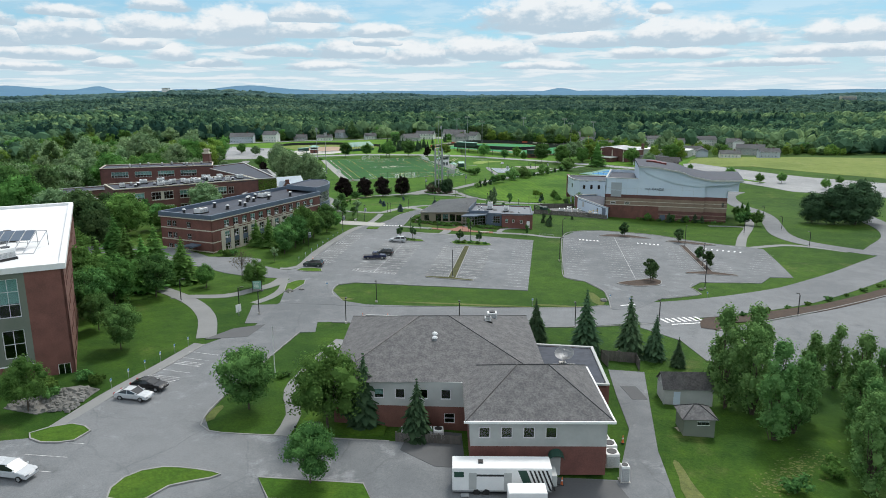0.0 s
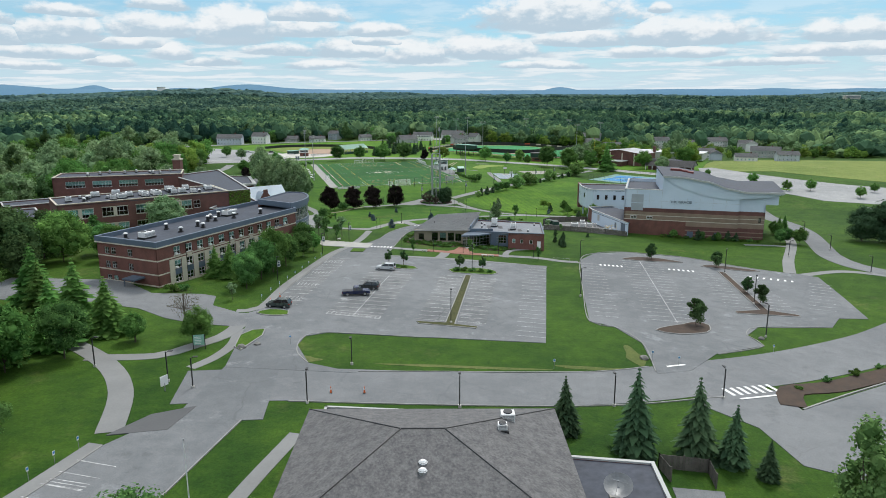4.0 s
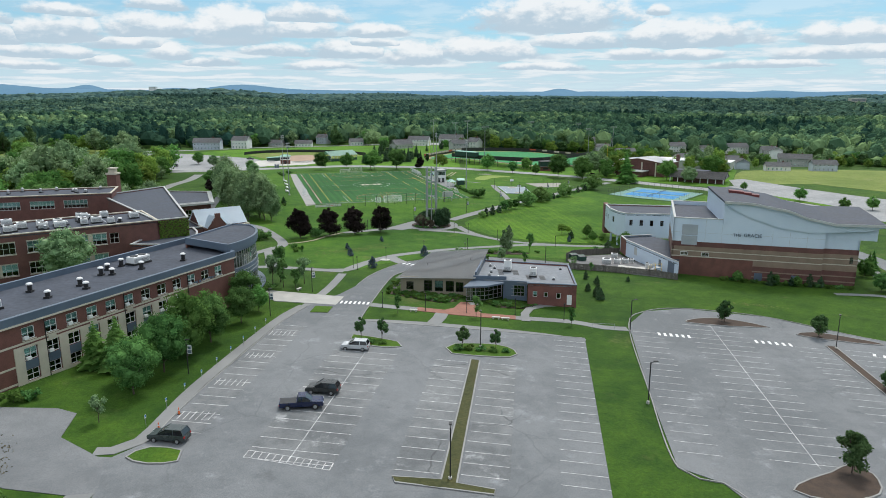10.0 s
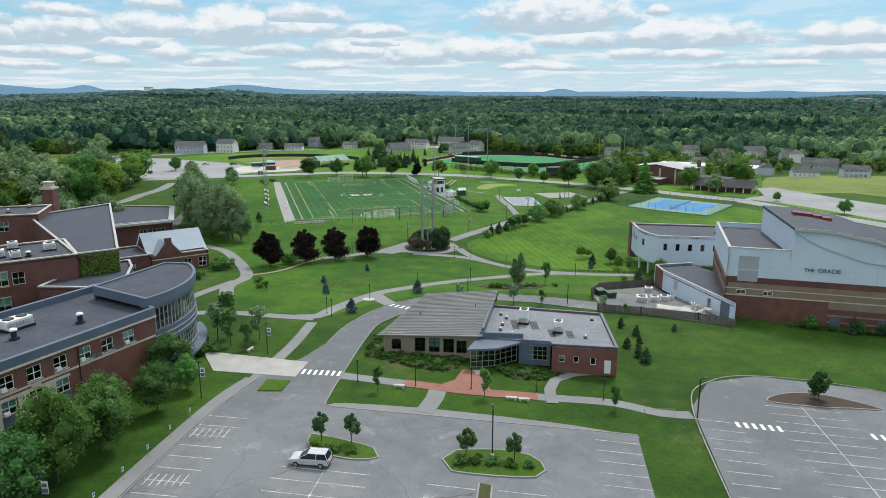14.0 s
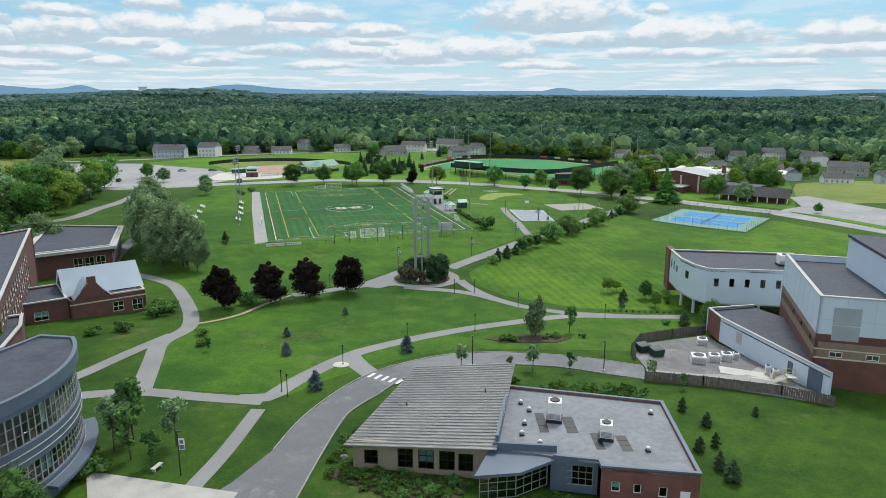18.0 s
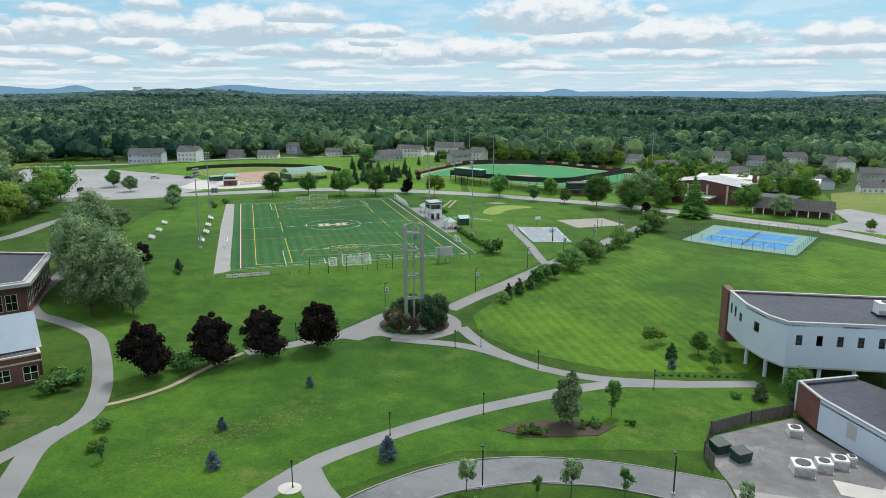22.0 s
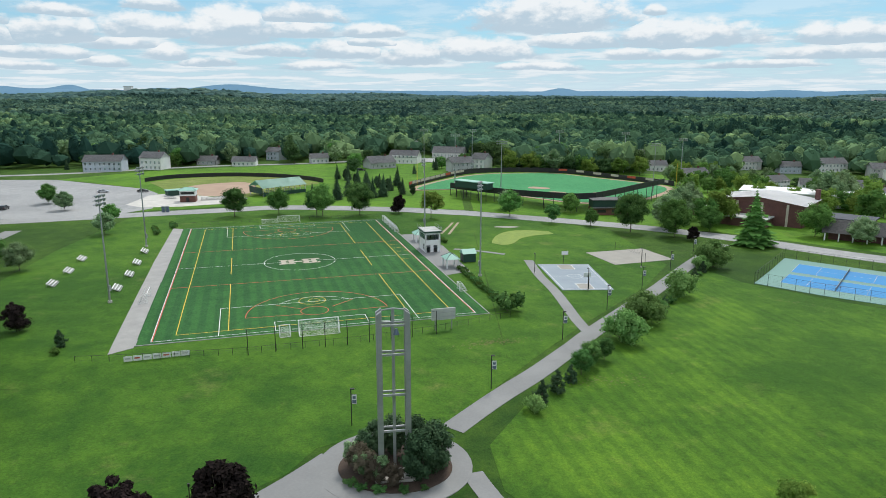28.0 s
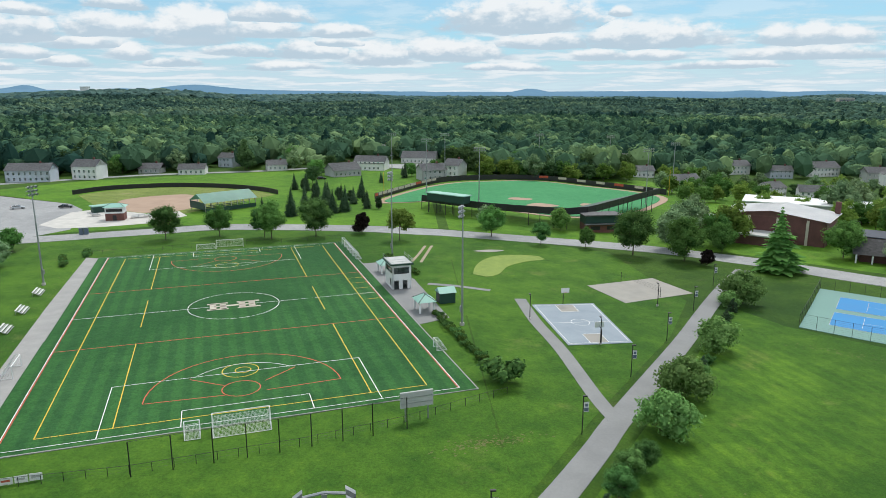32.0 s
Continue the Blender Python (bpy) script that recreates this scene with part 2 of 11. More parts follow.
def glass_material(name, tint=(0.55, 0.68, 0.68)):
    m = bpy.data.materials.new(name)
    m.use_nodes = True
    n = Nodes(m.node_tree)
    p = n.add("ShaderNodeBsdfPrincipled")
    p.inputs["Base Color"].default_value = (*tint, 1)
    p.inputs["Roughness"].default_value, p.inputs["Transmission Weight"].default_value, p.inputs["IOR"].default_value = 0.03, 1.0, 1.45
    n.link(p.outputs[0], n.add("ShaderNodeOutputMaterial").inputs[0])
    return m


GRASS = grass_material("mown_grass", (0.016, 0.051, 0.0060), (0.045, 0.098, 0.0105), (0.125, 0.130, 0.048), 0.10, -38.0, 1.3)
# next three: sunlight through cloud gaps put into the green, over real mower stripes
GRASS_STRIPED = grass_material("striped_lawn", (0.027, 0.082, 0.0080), (0.072, 0.156, 0.0135), (0.150, 0.175, 0.046), 0.42, 14.0, 1.25)
GRASS_SUNNY = grass_material("sunlit_lawn", (0.036, 0.110, 0.0095), (0.092, 0.200, 0.0165), (0.150, 0.175, 0.050), 0.12, 40.0, 1.6)
GRASS_FIELD = grass_material("sunlit_field_lawn", (0.021, 0.073, 0.0075), (0.060, 0.138, 0.0130), (0.135, 0.155, 0.045), 0.10, 40.0, 1.4)
GRASS_ISLE = grass_material("island_grass", (0.034, 0.090, 0.009), (0.066, 0.126, 0.014), (0.11, 0.11, 0.05), 0.0)
MEADOW = grass_material("meadow_grass", (0.105, 0.155, 0.034), (0.165, 0.205, 0.058), (0.23, 0.215, 0.105), 0.25, 60.0, 3.0, 0.9)
TURF = grass_material("artificial_turf", (0.016, 0.072, 0.020), (0.027, 0.098, 0.029), (0.028, 0.082, 0.024), 0.55, 15.6, 1.4, 0.15)
STADIUM = grass_material("stadium_turf", (0.040, 0.200, 0.080), (0.056, 0.240, 0.098), (0.06, 0.24, 0.11), 0.0, 0, 2, 0.1)


def asphalt_material(name, c1, c2, crack=0.16, blotch=0.5):
    """Weathered asphalt: broad fading, pale worn blotches, aggregate grain and dark sealed cracks."""
    m = bpy.data.materials.new(name)
    m.use_nodes = True
    n = Nodes(m.node_tree)
    pos = n.add("ShaderNodeNewGeometry").outputs["Position"]
    broad, mid, grain = n.noise(pos, 0.035, 4.0, 0.6), n.noise(pos, 0.35, 6.0, 0.7), n.noise(pos, 7.0, 3.0, 0.8)
    c = n.mix(n.span(n.math("ADD", n.math("MULTIPLY", broad, 0.6), n.math("MULTIPLY", mid, 0.4)), 0.38, 0.62), c1, c2)
    c = n.mix(n.math("MULTIPLY", n.span(n.noise(pos, 0.22, 7.0, 0.72), 0.56, 0.70), blotch), c, tuple(q * 1.5 for q in c2))
    c = n.mix(n.math("MULTIPLY", n.span(n.noise(pos, 0.12, 6.0, 0.7), 0.60, 0.72), 0.5), c, tuple(q * 0.62 for q in c1))
    c = n.mix(n.span(grain, 0.3, 0.7), n.mix(1.0, c, (0.82, 0.82, 0.82), "MULTIPLY"), n.mix(1.0, c, (1.16, 1.16, 1.16), "MULTIPLY"))
    warp = n.add("ShaderNodeVectorMath", operation="ADD")
    tex = n.add("ShaderNodeTexNoise")
    n.link(pos, tex.inputs["Vector"])
    tex.inputs["Scale"].default_value = 0.22
    push = n.add("ShaderNodeVectorMath", operation="SCALE")
    n.link(tex.outputs["Color"], push.inputs[0])
    push.inputs["Scale"].default_value = 3.0
    n.link(pos, warp.inputs[0])
    n.link(push.outputs[0], warp.inputs[1])
    v = n.add("ShaderNodeTexVoronoi", feature="DISTANCE_TO_EDGE")
    n.link(warp.outputs[0], v.inputs["Vector"])
    v.inputs["Scale"].default_value = 0.085
    line = n.math("MULTIPLY", n.span(v.outputs["Distance"], 0.004, 0.013, 1.0, 0.0), n.span(n.noise(pos, 0.05, 2.0), 0.42, 0.60))
    c = n.mix(n.math("MULTIPLY", line, crack * 4), c, tuple(q * 0.45 for q in c1))
    p = n.add("ShaderNodeBsdfPrincipled")
    n.link(c, p.inputs["Base Color"])
    p.inputs["Roughness"].default_value, p.inputs["Specular IOR Level"].default_value = 0.86, 0.35
    bn = n.add("ShaderNodeBump")
    bn.inputs["Strength"].default_value, bn.inputs["Distance"].default_value = 0.3, 0.03
    n.link(grain, bn.inputs["Height"])
    n.link(bn.outputs[0], p.inputs["Normal"])
    n.link(p.outputs[0], n.add("ShaderNodeOutputMaterial").inputs[0])
    return m


ASPHALT = asphalt_material("old_asphalt", (0.125, 0.134, 0.141), (0.180, 0.189, 0.196), 0.06, 0.65)
ROADTOP = asphalt_material("road_asphalt", (0.138, 0.146, 0.153), (0.187, 0.195, 0.201), 0.04, 0.2)
# paler copy of the road asphalt; sunlight on the far ground is in its colour
ROAD_SUNLIT = asphalt_material("sunlit_pale_road", (0.235, 0.242, 0.245), (0.31, 0.314, 0.314), 0.06, 0.5)
DRYGRASS_STRIP = grass_material("dry_strip", (0.042, 0.050, 0.020), (0.074, 0.076, 0.034), (0.08, 0.06, 0.04), 0.0)
DRYGRASS = grass_material("dry_grass", (0.080, 0.108, 0.030), (0.130, 0.148, 0.052), (0.22, 0.20, 0.10), 0.0)
PATHTOP = surface("path_asphalt", (0.168, 0.172, 0.172), (0.240, 0.244, 0.240), 0.12, 0.9, 0.2, 3.0, 0.3)
PATCH = surface("new_asphalt", (0.075, 0.078, 0.082), (0.105, 0.107, 0.110), 0.25, 0.88, 0.2, 4.0, 0.3)
CONCRETE = surface("pale_concrete", (0.40, 0.39, 0.36), (0.55, 0.53, 0.49), 0.3, 0.85, 0.15, 6.0, 0.3)
KERB = surface("kerb_granite", (0.20, 0.20, 0.195), (0.30, 0.298, 0.288), 0.8, 0.8, 0.2, 9.0, 0.4)
YARD = asphalt_material("yard_gravel", (0.130, 0.130, 0.130), (0.230, 0.228, 0.225), 0.05, 0.5)
GRAVEL = surface("grey_gravel", (0.10, 0.10, 0.092), (0.22, 0.215, 0.20), 0.5, 0.95, 0.8, 5.0, 0.9)
MULCH = surface("bark_mulch", (0.035, 0.022, 0.015), (0.075, 0.05, 0.035), 0.7, 0.95, 0.6, 7.0, 0.8)
DIRT = surface("worn_dirt", (0.25, 0.21, 0.14), (0.36, 0.31, 0.22), 0.5, 0.95, 0.4, 4.0, 0.5)
SAND = surface("beach_sand", (0.25, 0.24, 0.215), (0.32, 0.305, 0.27), 0.3, 0.95, 0.3, 5.0, 0.4)
CLAY = surface("infield_clay", (0.30, 0.205, 0.145), (0.38, 0.275, 0.20), 0.15, 0.95, 0.2, 3.0, 0.3)
PAVER = surface("brick_paving", (0.20, 0.085, 0.06), (0.30, 0.14, 0.10), 0.8, 0.85, 0.3, 8.0, 0.5)
WHITE = surface("white_paint", (0.66, 0.67, 0.67), (0.78, 0.78, 0.77), 0.4, 0.6, 0.0, 5.0, 0.4)
LINEPAINT = surface("worn_line_paint", (0.22, 0.225, 0.23), (0.60, 0.60, 0.60), 0.5, 0.8, 0.0, 2.5, 1.2)
YELLOW = surface("yellow_line", (0.62, 0.42, 0.03), (0.74, 0.50, 0.05), 0.6, 0.7)
REDLINE = surface("red_line", (0.42, 0.07, 0.03), (0.52, 0.10, 0.05), 0.6, 0.7)
BRICK = surface("red_brick", (0.120, 0.050, 0.040), (0.200, 0.088, 0.070), 0.5, 0.85, 0.3, 7.0, 0.6, vary=0.08)
BRICK_DARK = surface("dark_brick", (0.100, 0.044, 0.038), (0.160, 0.076, 0.064), 0.5, 0.85, 0.3, 7.0, 0.6, vary=0.08)
BRICK_TAN = surface("tan_block", (0.20, 0.145, 0.105), (0.27, 0.20, 0.15), 0.5, 0.85, 0.2, 7.0, 0.4)
CREAM = surface("cream_stone", (0.44, 0.40, 0.32), (0.55, 0.51, 0.42), 0.6, 0.8, 0.1, 5.0, 0.3)
TAN = surface("tan_siding", (0.24, 0.21, 0.15), (0.30, 0.265, 0.20), 0.4, 0.75, 0.1, 5.0, 0.3)
SLATE = surface("blue_grey_metal", (0.075, 0.105, 0.145), (0.105, 0.140, 0.190), 0.3, 0.5, 0.0, 4.0, 0.2)
MONITOR = surface("dark_red_metal", (0.13, 0.025, 0.025), (0.18, 0.04, 0.035), 0.5, 0.5)
PALEPANEL = surface("pale_blue_panel", (0.50, 0.585, 0.69), (0.58, 0.665, 0.76), 0.15, 0.55, 0.0, 2.0, 0.2)
LOUVRE = surface("grey_louvre", (0.30, 0.33, 0.36), (0.36, 0.39, 0.42), 0.5, 0.55, 0.0, 6.0, 0.2)
MEMBRANE = surface("dark_roof_membrane", (0.036, 0.042, 0.056), (0.074, 0.084, 0.108), 0.22, 0.7, 0.1, 1.3, 0.7, spec=0.25)
WHITEROOF = surface("white_roof_membrane", (0.62, 0.63, 0.64), (0.78, 0.78, 0.78), 0.15, 0.7, 0.0, 2.0, 0.5)
SHINGLE = surface("grey_shingle", (0.070, 0.070, 0.073), (0.155, 0.152, 0.152), 1.1, 0.92, 0.6, 4.2, 1.0)
BLUEROOF = surface("pale_blue_metal_roof", (0.50, 0.60, 0.69), (0.60, 0.70, 0.78), 0.2, 0.45, 0.0, 2.0, 0.2)
BAY = asphalt_material("worn_bay_asphalt", (0.108, 0.115, 0.120), (0.196, 0.203, 0.206), 0.14, 1.0)
PLAZA = surface("weathered_concrete", (0.31, 0.305, 0.285), (0.43, 0.42, 0.39), 0.35, 0.88, 0.15, 5.0, 0.5)
GREYROOF = surface("grey_roof_membrane", (0.125, 0.140, 0.160), (0.215, 0.230, 0.250), 0.2, 0.6, 0.1, 1.3, 0.8, spec=0.3)
YARDSLAB = surface("worn_grey_concrete", (0.24, 0.238, 0.23), (0.33, 0.325, 0.31), 0.3, 0.9, 0.15, 5.0, 0.4)
RIBMETAL = surface("pale_grey_metal", (0.32, 0.318, 0.312), (0.39, 0.386, 0.378), 0.2, 0.45, 0.0, 2.0, 0.2, metal=0.3)
GREENROOF = surface("green_metal_roof", (0.20, 0.40, 0.33), (0.27, 0.48, 0.40), 0.3, 0.5, 0.0, 3.0, 0.2)
DKGREEN = surface("dark_green_paint", (0.010, 0.045, 0.032), (0.016, 0.060, 0.042), 0.4, 0.6)
SIDING = surface("pale_siding", (0.36, 0.37, 0.36), (0.45, 0.46, 0.45), 0.4, 0.7, 0.1, 3.0, 0.3)
SAGE = surface("sage_siding", (0.13, 0.15, 0.12), (0.17, 0.19, 0.155), 0.4, 0.7)
STEEL = surface("galvanised_steel", (0.30, 0.31, 0.32), (0.42, 0.43, 0.44), 0.6, 0.45, 0.0, 6.0, 0.3, metal=0.6)
BLACK = surface("black_paint", (0.012, 0.012, 0.013), (0.022, 0.022, 0.024), 0.8, 0.45)
RUBBER = surface("tyre_rubber", (0.012, 0.012, 0.012), (0.022, 0.022, 0.022), 2.0, 0.85)
WOODGREY = surface("weathered_wood", (0.085, 0.078, 0.070), (0.145, 0.132, 0.118), 1.5, 0.9, 0.3, 9.0, 0.7, vary=0.12)
BARK = surface("tree_bark", (0.060, 0.045, 0.034), (0.115, 0.090, 0.070), 2.0, 0.95, 0.6, 10.0, 0.7)
GLASS = glass_material("window_glass")
BLIND = surface("window_blind", (0.34, 0.56, 0.50), (0.50, 0.70, 0.64), 0.3, 0.8, 0.0, 3.0, 0.1, vary=0.35)
LEAF = leafy("leaf_green", (0.024, 0.076, 0.024), (0.152, 0.300, 0.090), 0.25, 0.30)
LEAF_FRESH = leafy("leaf_fresh_green", (0.038, 0.114, 0.028), (0.205, 0.390, 0.105), 0.28, 0.42)
LEAF_DEEP = leafy("leaf_deep_green", (0.030, 0.068, 0.028), (0.108, 0.184, 0.072), 0.25, 0.30)
LEAF_POPLAR = leafy("leaf_poplar", (0.055, 0.142, 0.042), (0.245, 0.420, 0.145), 0.2, 0.35)
LEAF_PALE = leafy("leaf_grey_green", (0.064, 0.132, 0.056), (0.355, 0.495, 0.262), 0.2, 0.35)
LEAF_WILLOW = leafy("leaf_willow", (0.080, 0.180, 0.045), (0.270, 0.440, 0.150), 0.2, 0.42)
LEAF_BRIGHT = leafy("leaf_bright", (0.100, 0.190, 0.034), (0.280, 0.400, 0.090), 0.25, 0.42)
LEAF_MAROON = leafy("leaf_maroon", (0.010, 0.009, 0.009), (0.034, 0.025, 0.024), 0.2, 0.04)
LEAF_TWIG = leafy("leaf_twiggy_brown", (0.075, 0.062, 0.045), (0.150, 0.130, 0.095), 0.2, 0.1)
NEEDLE = leafy("needle_green", (0.034, 0.067, 0.036), (0.074, 0.126, 0.063), 0.2, 0.08)
NEEDLE_BLUE = leafy("needle_blue", (0.054, 0.086, 0.099), (0.108, 0.156, 0.179), 0.15, 0.06)


def canopy(name, low, mid, high):
    """Woods: each tree has a tint of its own, each spray of leaves a little of its own."""
    m = bpy.data.materials.new(name)
    m.use_nodes = True
    n = Nodes(m.node_tree)
    tint = n.add("ShaderNodeAttribute", attribute_name="tint").outputs["Fac"]
    g = n.add("ShaderNodeNewGeometry")
    c = n.mix(n.span(tint, 0.0, 0.5), low, mid)
    c = n.mix(n.span(tint, 0.5, 1.0), c, high)
    spray = n.span(g.outputs["Random Per Island"], 0.0, 1.0, 0.86, 1.16)
    v = n.add("ShaderNodeCombineXYZ")
    for q in v.inputs:
        n.put(q, spray)
    c = n.mix(1.0, c, v.outputs[0], "MULTIPLY")
    c = n.mix(n.span(n.noise(g.outputs["Position"], 0.35, 3.0, 0.7), 0.35, 0.65, 0.22, 0.0), c, n.mix(1.0, c, (0.55, 0.6, 0.6), "MULTIPLY"))
    d, t, ms = n.add("ShaderNodeBsdfDiffuse"), n.add("ShaderNodeBsdfTranslucent"), n.add("ShaderNodeMixShader")
    n.link(c, d.inputs[0])
    n.link(n.mix(0.3, c, (0.10, 0.17, 0.05)), t.inputs[0])
    ms.inputs[0].default_value = 0.15
    n.link(d.outputs[0], ms.inputs[1])
    n.link(t.outputs[0], ms.inputs[2])
    n.link(ms.outputs[0], n.add("ShaderNodeOutputMaterial").inputs[0])
    return m


FOREST = canopy("forest_canopy", (0.022, 0.058, 0.046), (0.078, 0.152, 0.086), (0.235, 0.345, 0.152))
# distance haze is put into these two: bluer and paler leaf colours
FOREST_MID = canopy("hazed_mid_canopy", (0.034, 0.074, 0.066), (0.078, 0.140, 0.100), (0.165, 0.240, 0.138))
FOREST_FAR = canopy("hazed_far_canopy", (0.052, 0.102, 0.102), (0.088, 0.150, 0.132), (0.130, 0.195, 0.155))
SHRUB = leafy("shrub_green", (0.032, 0.080, 0.016), (0.120, 0.205, 0.050), 0.25, 0.3)

# ---- lie of the land ----
def ease(a, b, v):
    u = min(max((v - a) / (b - a), 0.0), 1.0)
    return u * u * (3 - 2 * u)


LAND_Y = (-60, 85, 150, 220, 262, 300, 322, 345, 364, 420)
LAND_Z = (4.8, 4.7, 3.5, 2.1, 0.9, -1.3, -1.6, -0.9, 0.0, 0.0)


def land(y):
    if y <= LAND_Y[0]:
        return LAND_Z[0]
    if y >= LAND_Y[-1]:
        return LAND_Z[-1]
    i = max(k for k in range(len(LAND_Y) - 1) if LAND_Y[k] <= y)
    def slope(k):
        if k == 0 or k == len(LAND_Y) - 1:
            return 0.0
        return (LAND_Z[k + 1] - LAND_Z[k - 1]) / (LAND_Y[k + 1] - LAND_Y[k - 1])
    h = LAND_Y[i + 1] - LAND_Y[i]
    s = (y - LAND_Y[i]) / h
    return ((2 * s**3 - 3 * s * s + 1) * LAND_Z[i] + (s**3 - 2 * s * s + s) * h * slope(i) + (3 * s * s - 2 * s**3) * LAND_Z[i + 1] + (s**3 - s * s) * h * slope(i + 1))


def gz(x, y):
    """Height of the ground."""
    w = 1 - ease(300, 355, y)
    left = 0.03 * min(max(-x, 0.0), 70.0) * w
    right = -0.045 * min(max(x - 14 * (1 - w), 0.0), 80.0)
    near = land(y) + left + right
    near -= 7.0 * ease(490, 640, y) * ease(120, 210, x)
    d = math.hypot(x, y - 150)
    far = ease(480, 900, d)
    if far <= 0:
        return near
    roll = ease(700, 1500, d)
    hills = -6.0 + 13.0 * ease(900, 3600, d) + 7.0 * noise.noise((x / 420, y / 420, 0)) * (1 + 0.9 * roll) + 16.0 * noise.noise((x / 1100, y / 700, 5)) * ease(900, 2500, d)
    hills += 33.0 * math.exp(-(((x + 980) / 360) ** 2 + ((y - 2560) / 420) ** 2)) + 22.0 * math.exp(-(((x + 260) / 620) ** 2 + ((y - 3100) / 380) ** 2))
    hills += 14.0 * math.exp(-(((x - 700) / 330) ** 2 + ((y - 1750) / 260) ** 2))
    return near + (hills - near) * far


# ---- building blocks ----
def part(name, bm, material, parent=None, label="", smooth=False):
    me = bpy.data.meshes.new(name)
    if smooth:
        for f in bm.faces:
            f.smooth = True
    bm.to_mesh(me)
    bm.free()
    me.materials.append(material)
    ob = new(name, me)
    ob.parent = parent
    return tagged(ob, label=label)


def share(name, me, parent, m):
    ob = new(name, me)
    ob.parent = parent
    ob.matrix_basis = m
    return ob


def thing(name, m, label, category, group="", kind=""):
    ob = new(name)
    ob.empty_display_size = 0.5
    ob.matrix_basis = m
    return tagged(ob, label, category, group, kind)


def box(bm, x0, x1, y0, y1, z0, z1):
    v = [bm.verts.new((x, y, z)) for z in (z0, z1) for y in (y0, y1) for x in (x0, x1)]
    for q in ((0, 2, 3, 1), (4, 5, 7, 6), (0, 1, 5, 4), (2, 6, 7, 3), (0, 4, 6, 2), (1, 3, 7, 5)):
        bm.faces.new([v[i] for i in q])
    return bm


def boxes(*rows):
    bm = bmesh.new()
    for r in rows:
        box(bm, *r)
    return bm


def rod(bm, a, b, r0, r1=None, n=8, caps=True):
    a, b = Vector(a), Vector(b)
    r1 = r0 if r1 is None else r1
    ax = (b - a).normalized()
    s = ax.orthogonal().normalized()
    t = ax.cross(s)
    rings = [[bm.verts.new(p + r * (math.cos(2 * math.pi * i / n) * s + math.sin(2 * math.pi * i / n) * t)) for i in range(n)] for p, r in ((a, r0), (b, r1))]
    for i in range(n):
        bm.faces.new((rings[0][i], rings[0][(i + 1) % n], rings[1][(i + 1) % n], rings[1][i]))
    if caps:
        bm.faces.new(rings[0][::-1])
        bm.faces.new(rings[1])
    return bm


def rods(*rows, n=8):
    bm = bmesh.new()
    for r in rows:
        rod(bm, *r, n=n)
    return bm


def curve(points, step=2.0, closed=False):
    """A smooth line through the points."""
    p = [Vector((*q, 0)) for q in points]
    out, k = [], len(p)
    for i in range(k if closed else k - 1):
        a, b, c, d = (p[(i - 1) % k], p[i], p[(i + 1) % k], p[(i + 2) % k]) if closed else (p[max(i - 1, 0)], p[i], p[i + 1], p[min(i + 2, k - 1)])
        n = max(1, int((c - b).length / step))
        for j in range(n):
            s = j / n
            out.append(0.5 * ((2 * b) + (c - a) * s + (2 * a - 5 * b + 4 * c - d) * s * s + (3 * b - a - 3 * c + d) * s**3))
    if not closed:
        out.append(p[-1])
    return [(v.x, v.y) for v in out]


def drape(name, poly, material, lift, label, kind="structure", category="", step=5.0, parent=None):
    """A flat area laid over the ground, with a short edge."""
    bm = bmesh.new()
    f = bm.faces.new([bm.verts.new((x, y, 0)) for x, y in poly])
    bmesh.ops.triangulate(bm, faces=[f])
    for axis in (0, 1):
        lo, hi = min(p[axis] for p in poly), max(p[axis] for p in poly)
        k = math.floor(lo / step) + 1
        while k * step < hi:
            co = [0, 0, 0]
            co[axis] = k * step
            no = [0, 0, 0]
            no[axis] = 1
            bmesh.ops.bisect_plane(bm, geom=bm.verts[:] + bm.edges[:] + bm.faces[:], plane_co=co, plane_no=no)
            k += 1
    for v in bm.verts:
        v.co.z = gz(v.co.x, v.co.y) + lift
    bmesh.ops.recalc_face_normals(bm, faces=bm.faces)
    if sum(f.normal.z for f in bm.faces) < 0:
        bmesh.ops.reverse_faces(bm, faces=bm.faces)
    rim = [e for e in bm.edges if e.is_boundary]
    low = bmesh.ops.extrude_edge_only(bm, edges=rim)["geom"]
    for v in low:
        if isinstance(v, bmesh.types.BMVert):
            v.co.z -= 0.3
    ob = part(name, bm, material, parent)
    return tagged(ob, label, category, kind=kind)


def ribbon(name, pts, width, material, lift, label, kind="structure", closed=False, step=2.0, thick=0.3, parent=None, raw=False, category=""):
    """A band of even width along a line on the ground."""
    line = pts if raw else curve(pts, step, closed)
    bm = bmesh.new()
    rows = []
    n = len(line)
    for i, (x, y) in enumerate(line):
        a, b = (line[(i - 1) % n], line[(i + 1) % n]) if closed else (line[max(i - 1, 0)], line[min(i + 1, n - 1)])
        d = Vector((b[0] - a[0], b[1] - a[1], 0)).normalized()
        s = Vector((-d.y, d.x, 0)) * width / 2
        q = []
        for k in (-1, 0, 1):
            px, py = x + s.x * k, y + s.y * k
            q.append(bm.verts.new((px, py, gz(px, py) + lift)))
        q.insert(0, bm.verts.new((x - s.x, y - s.y, gz(x - s.x, y - s.y) + lift - thick)))
        q.append(bm.verts.new((x + s.x, y + s.y, gz(x + s.x, y + s.y) + lift - thick)))
        rows.append(q)
    for i in range(n if closed else n - 1):
        a, b = rows[i], rows[(i + 1) % n]
        for k in range(4):
            bm.faces.new((a[k], b[k], b[k + 1], a[k + 1]))
    ob = part(name, bm, material, parent)
    return tagged(ob, label, category, kind=kind)


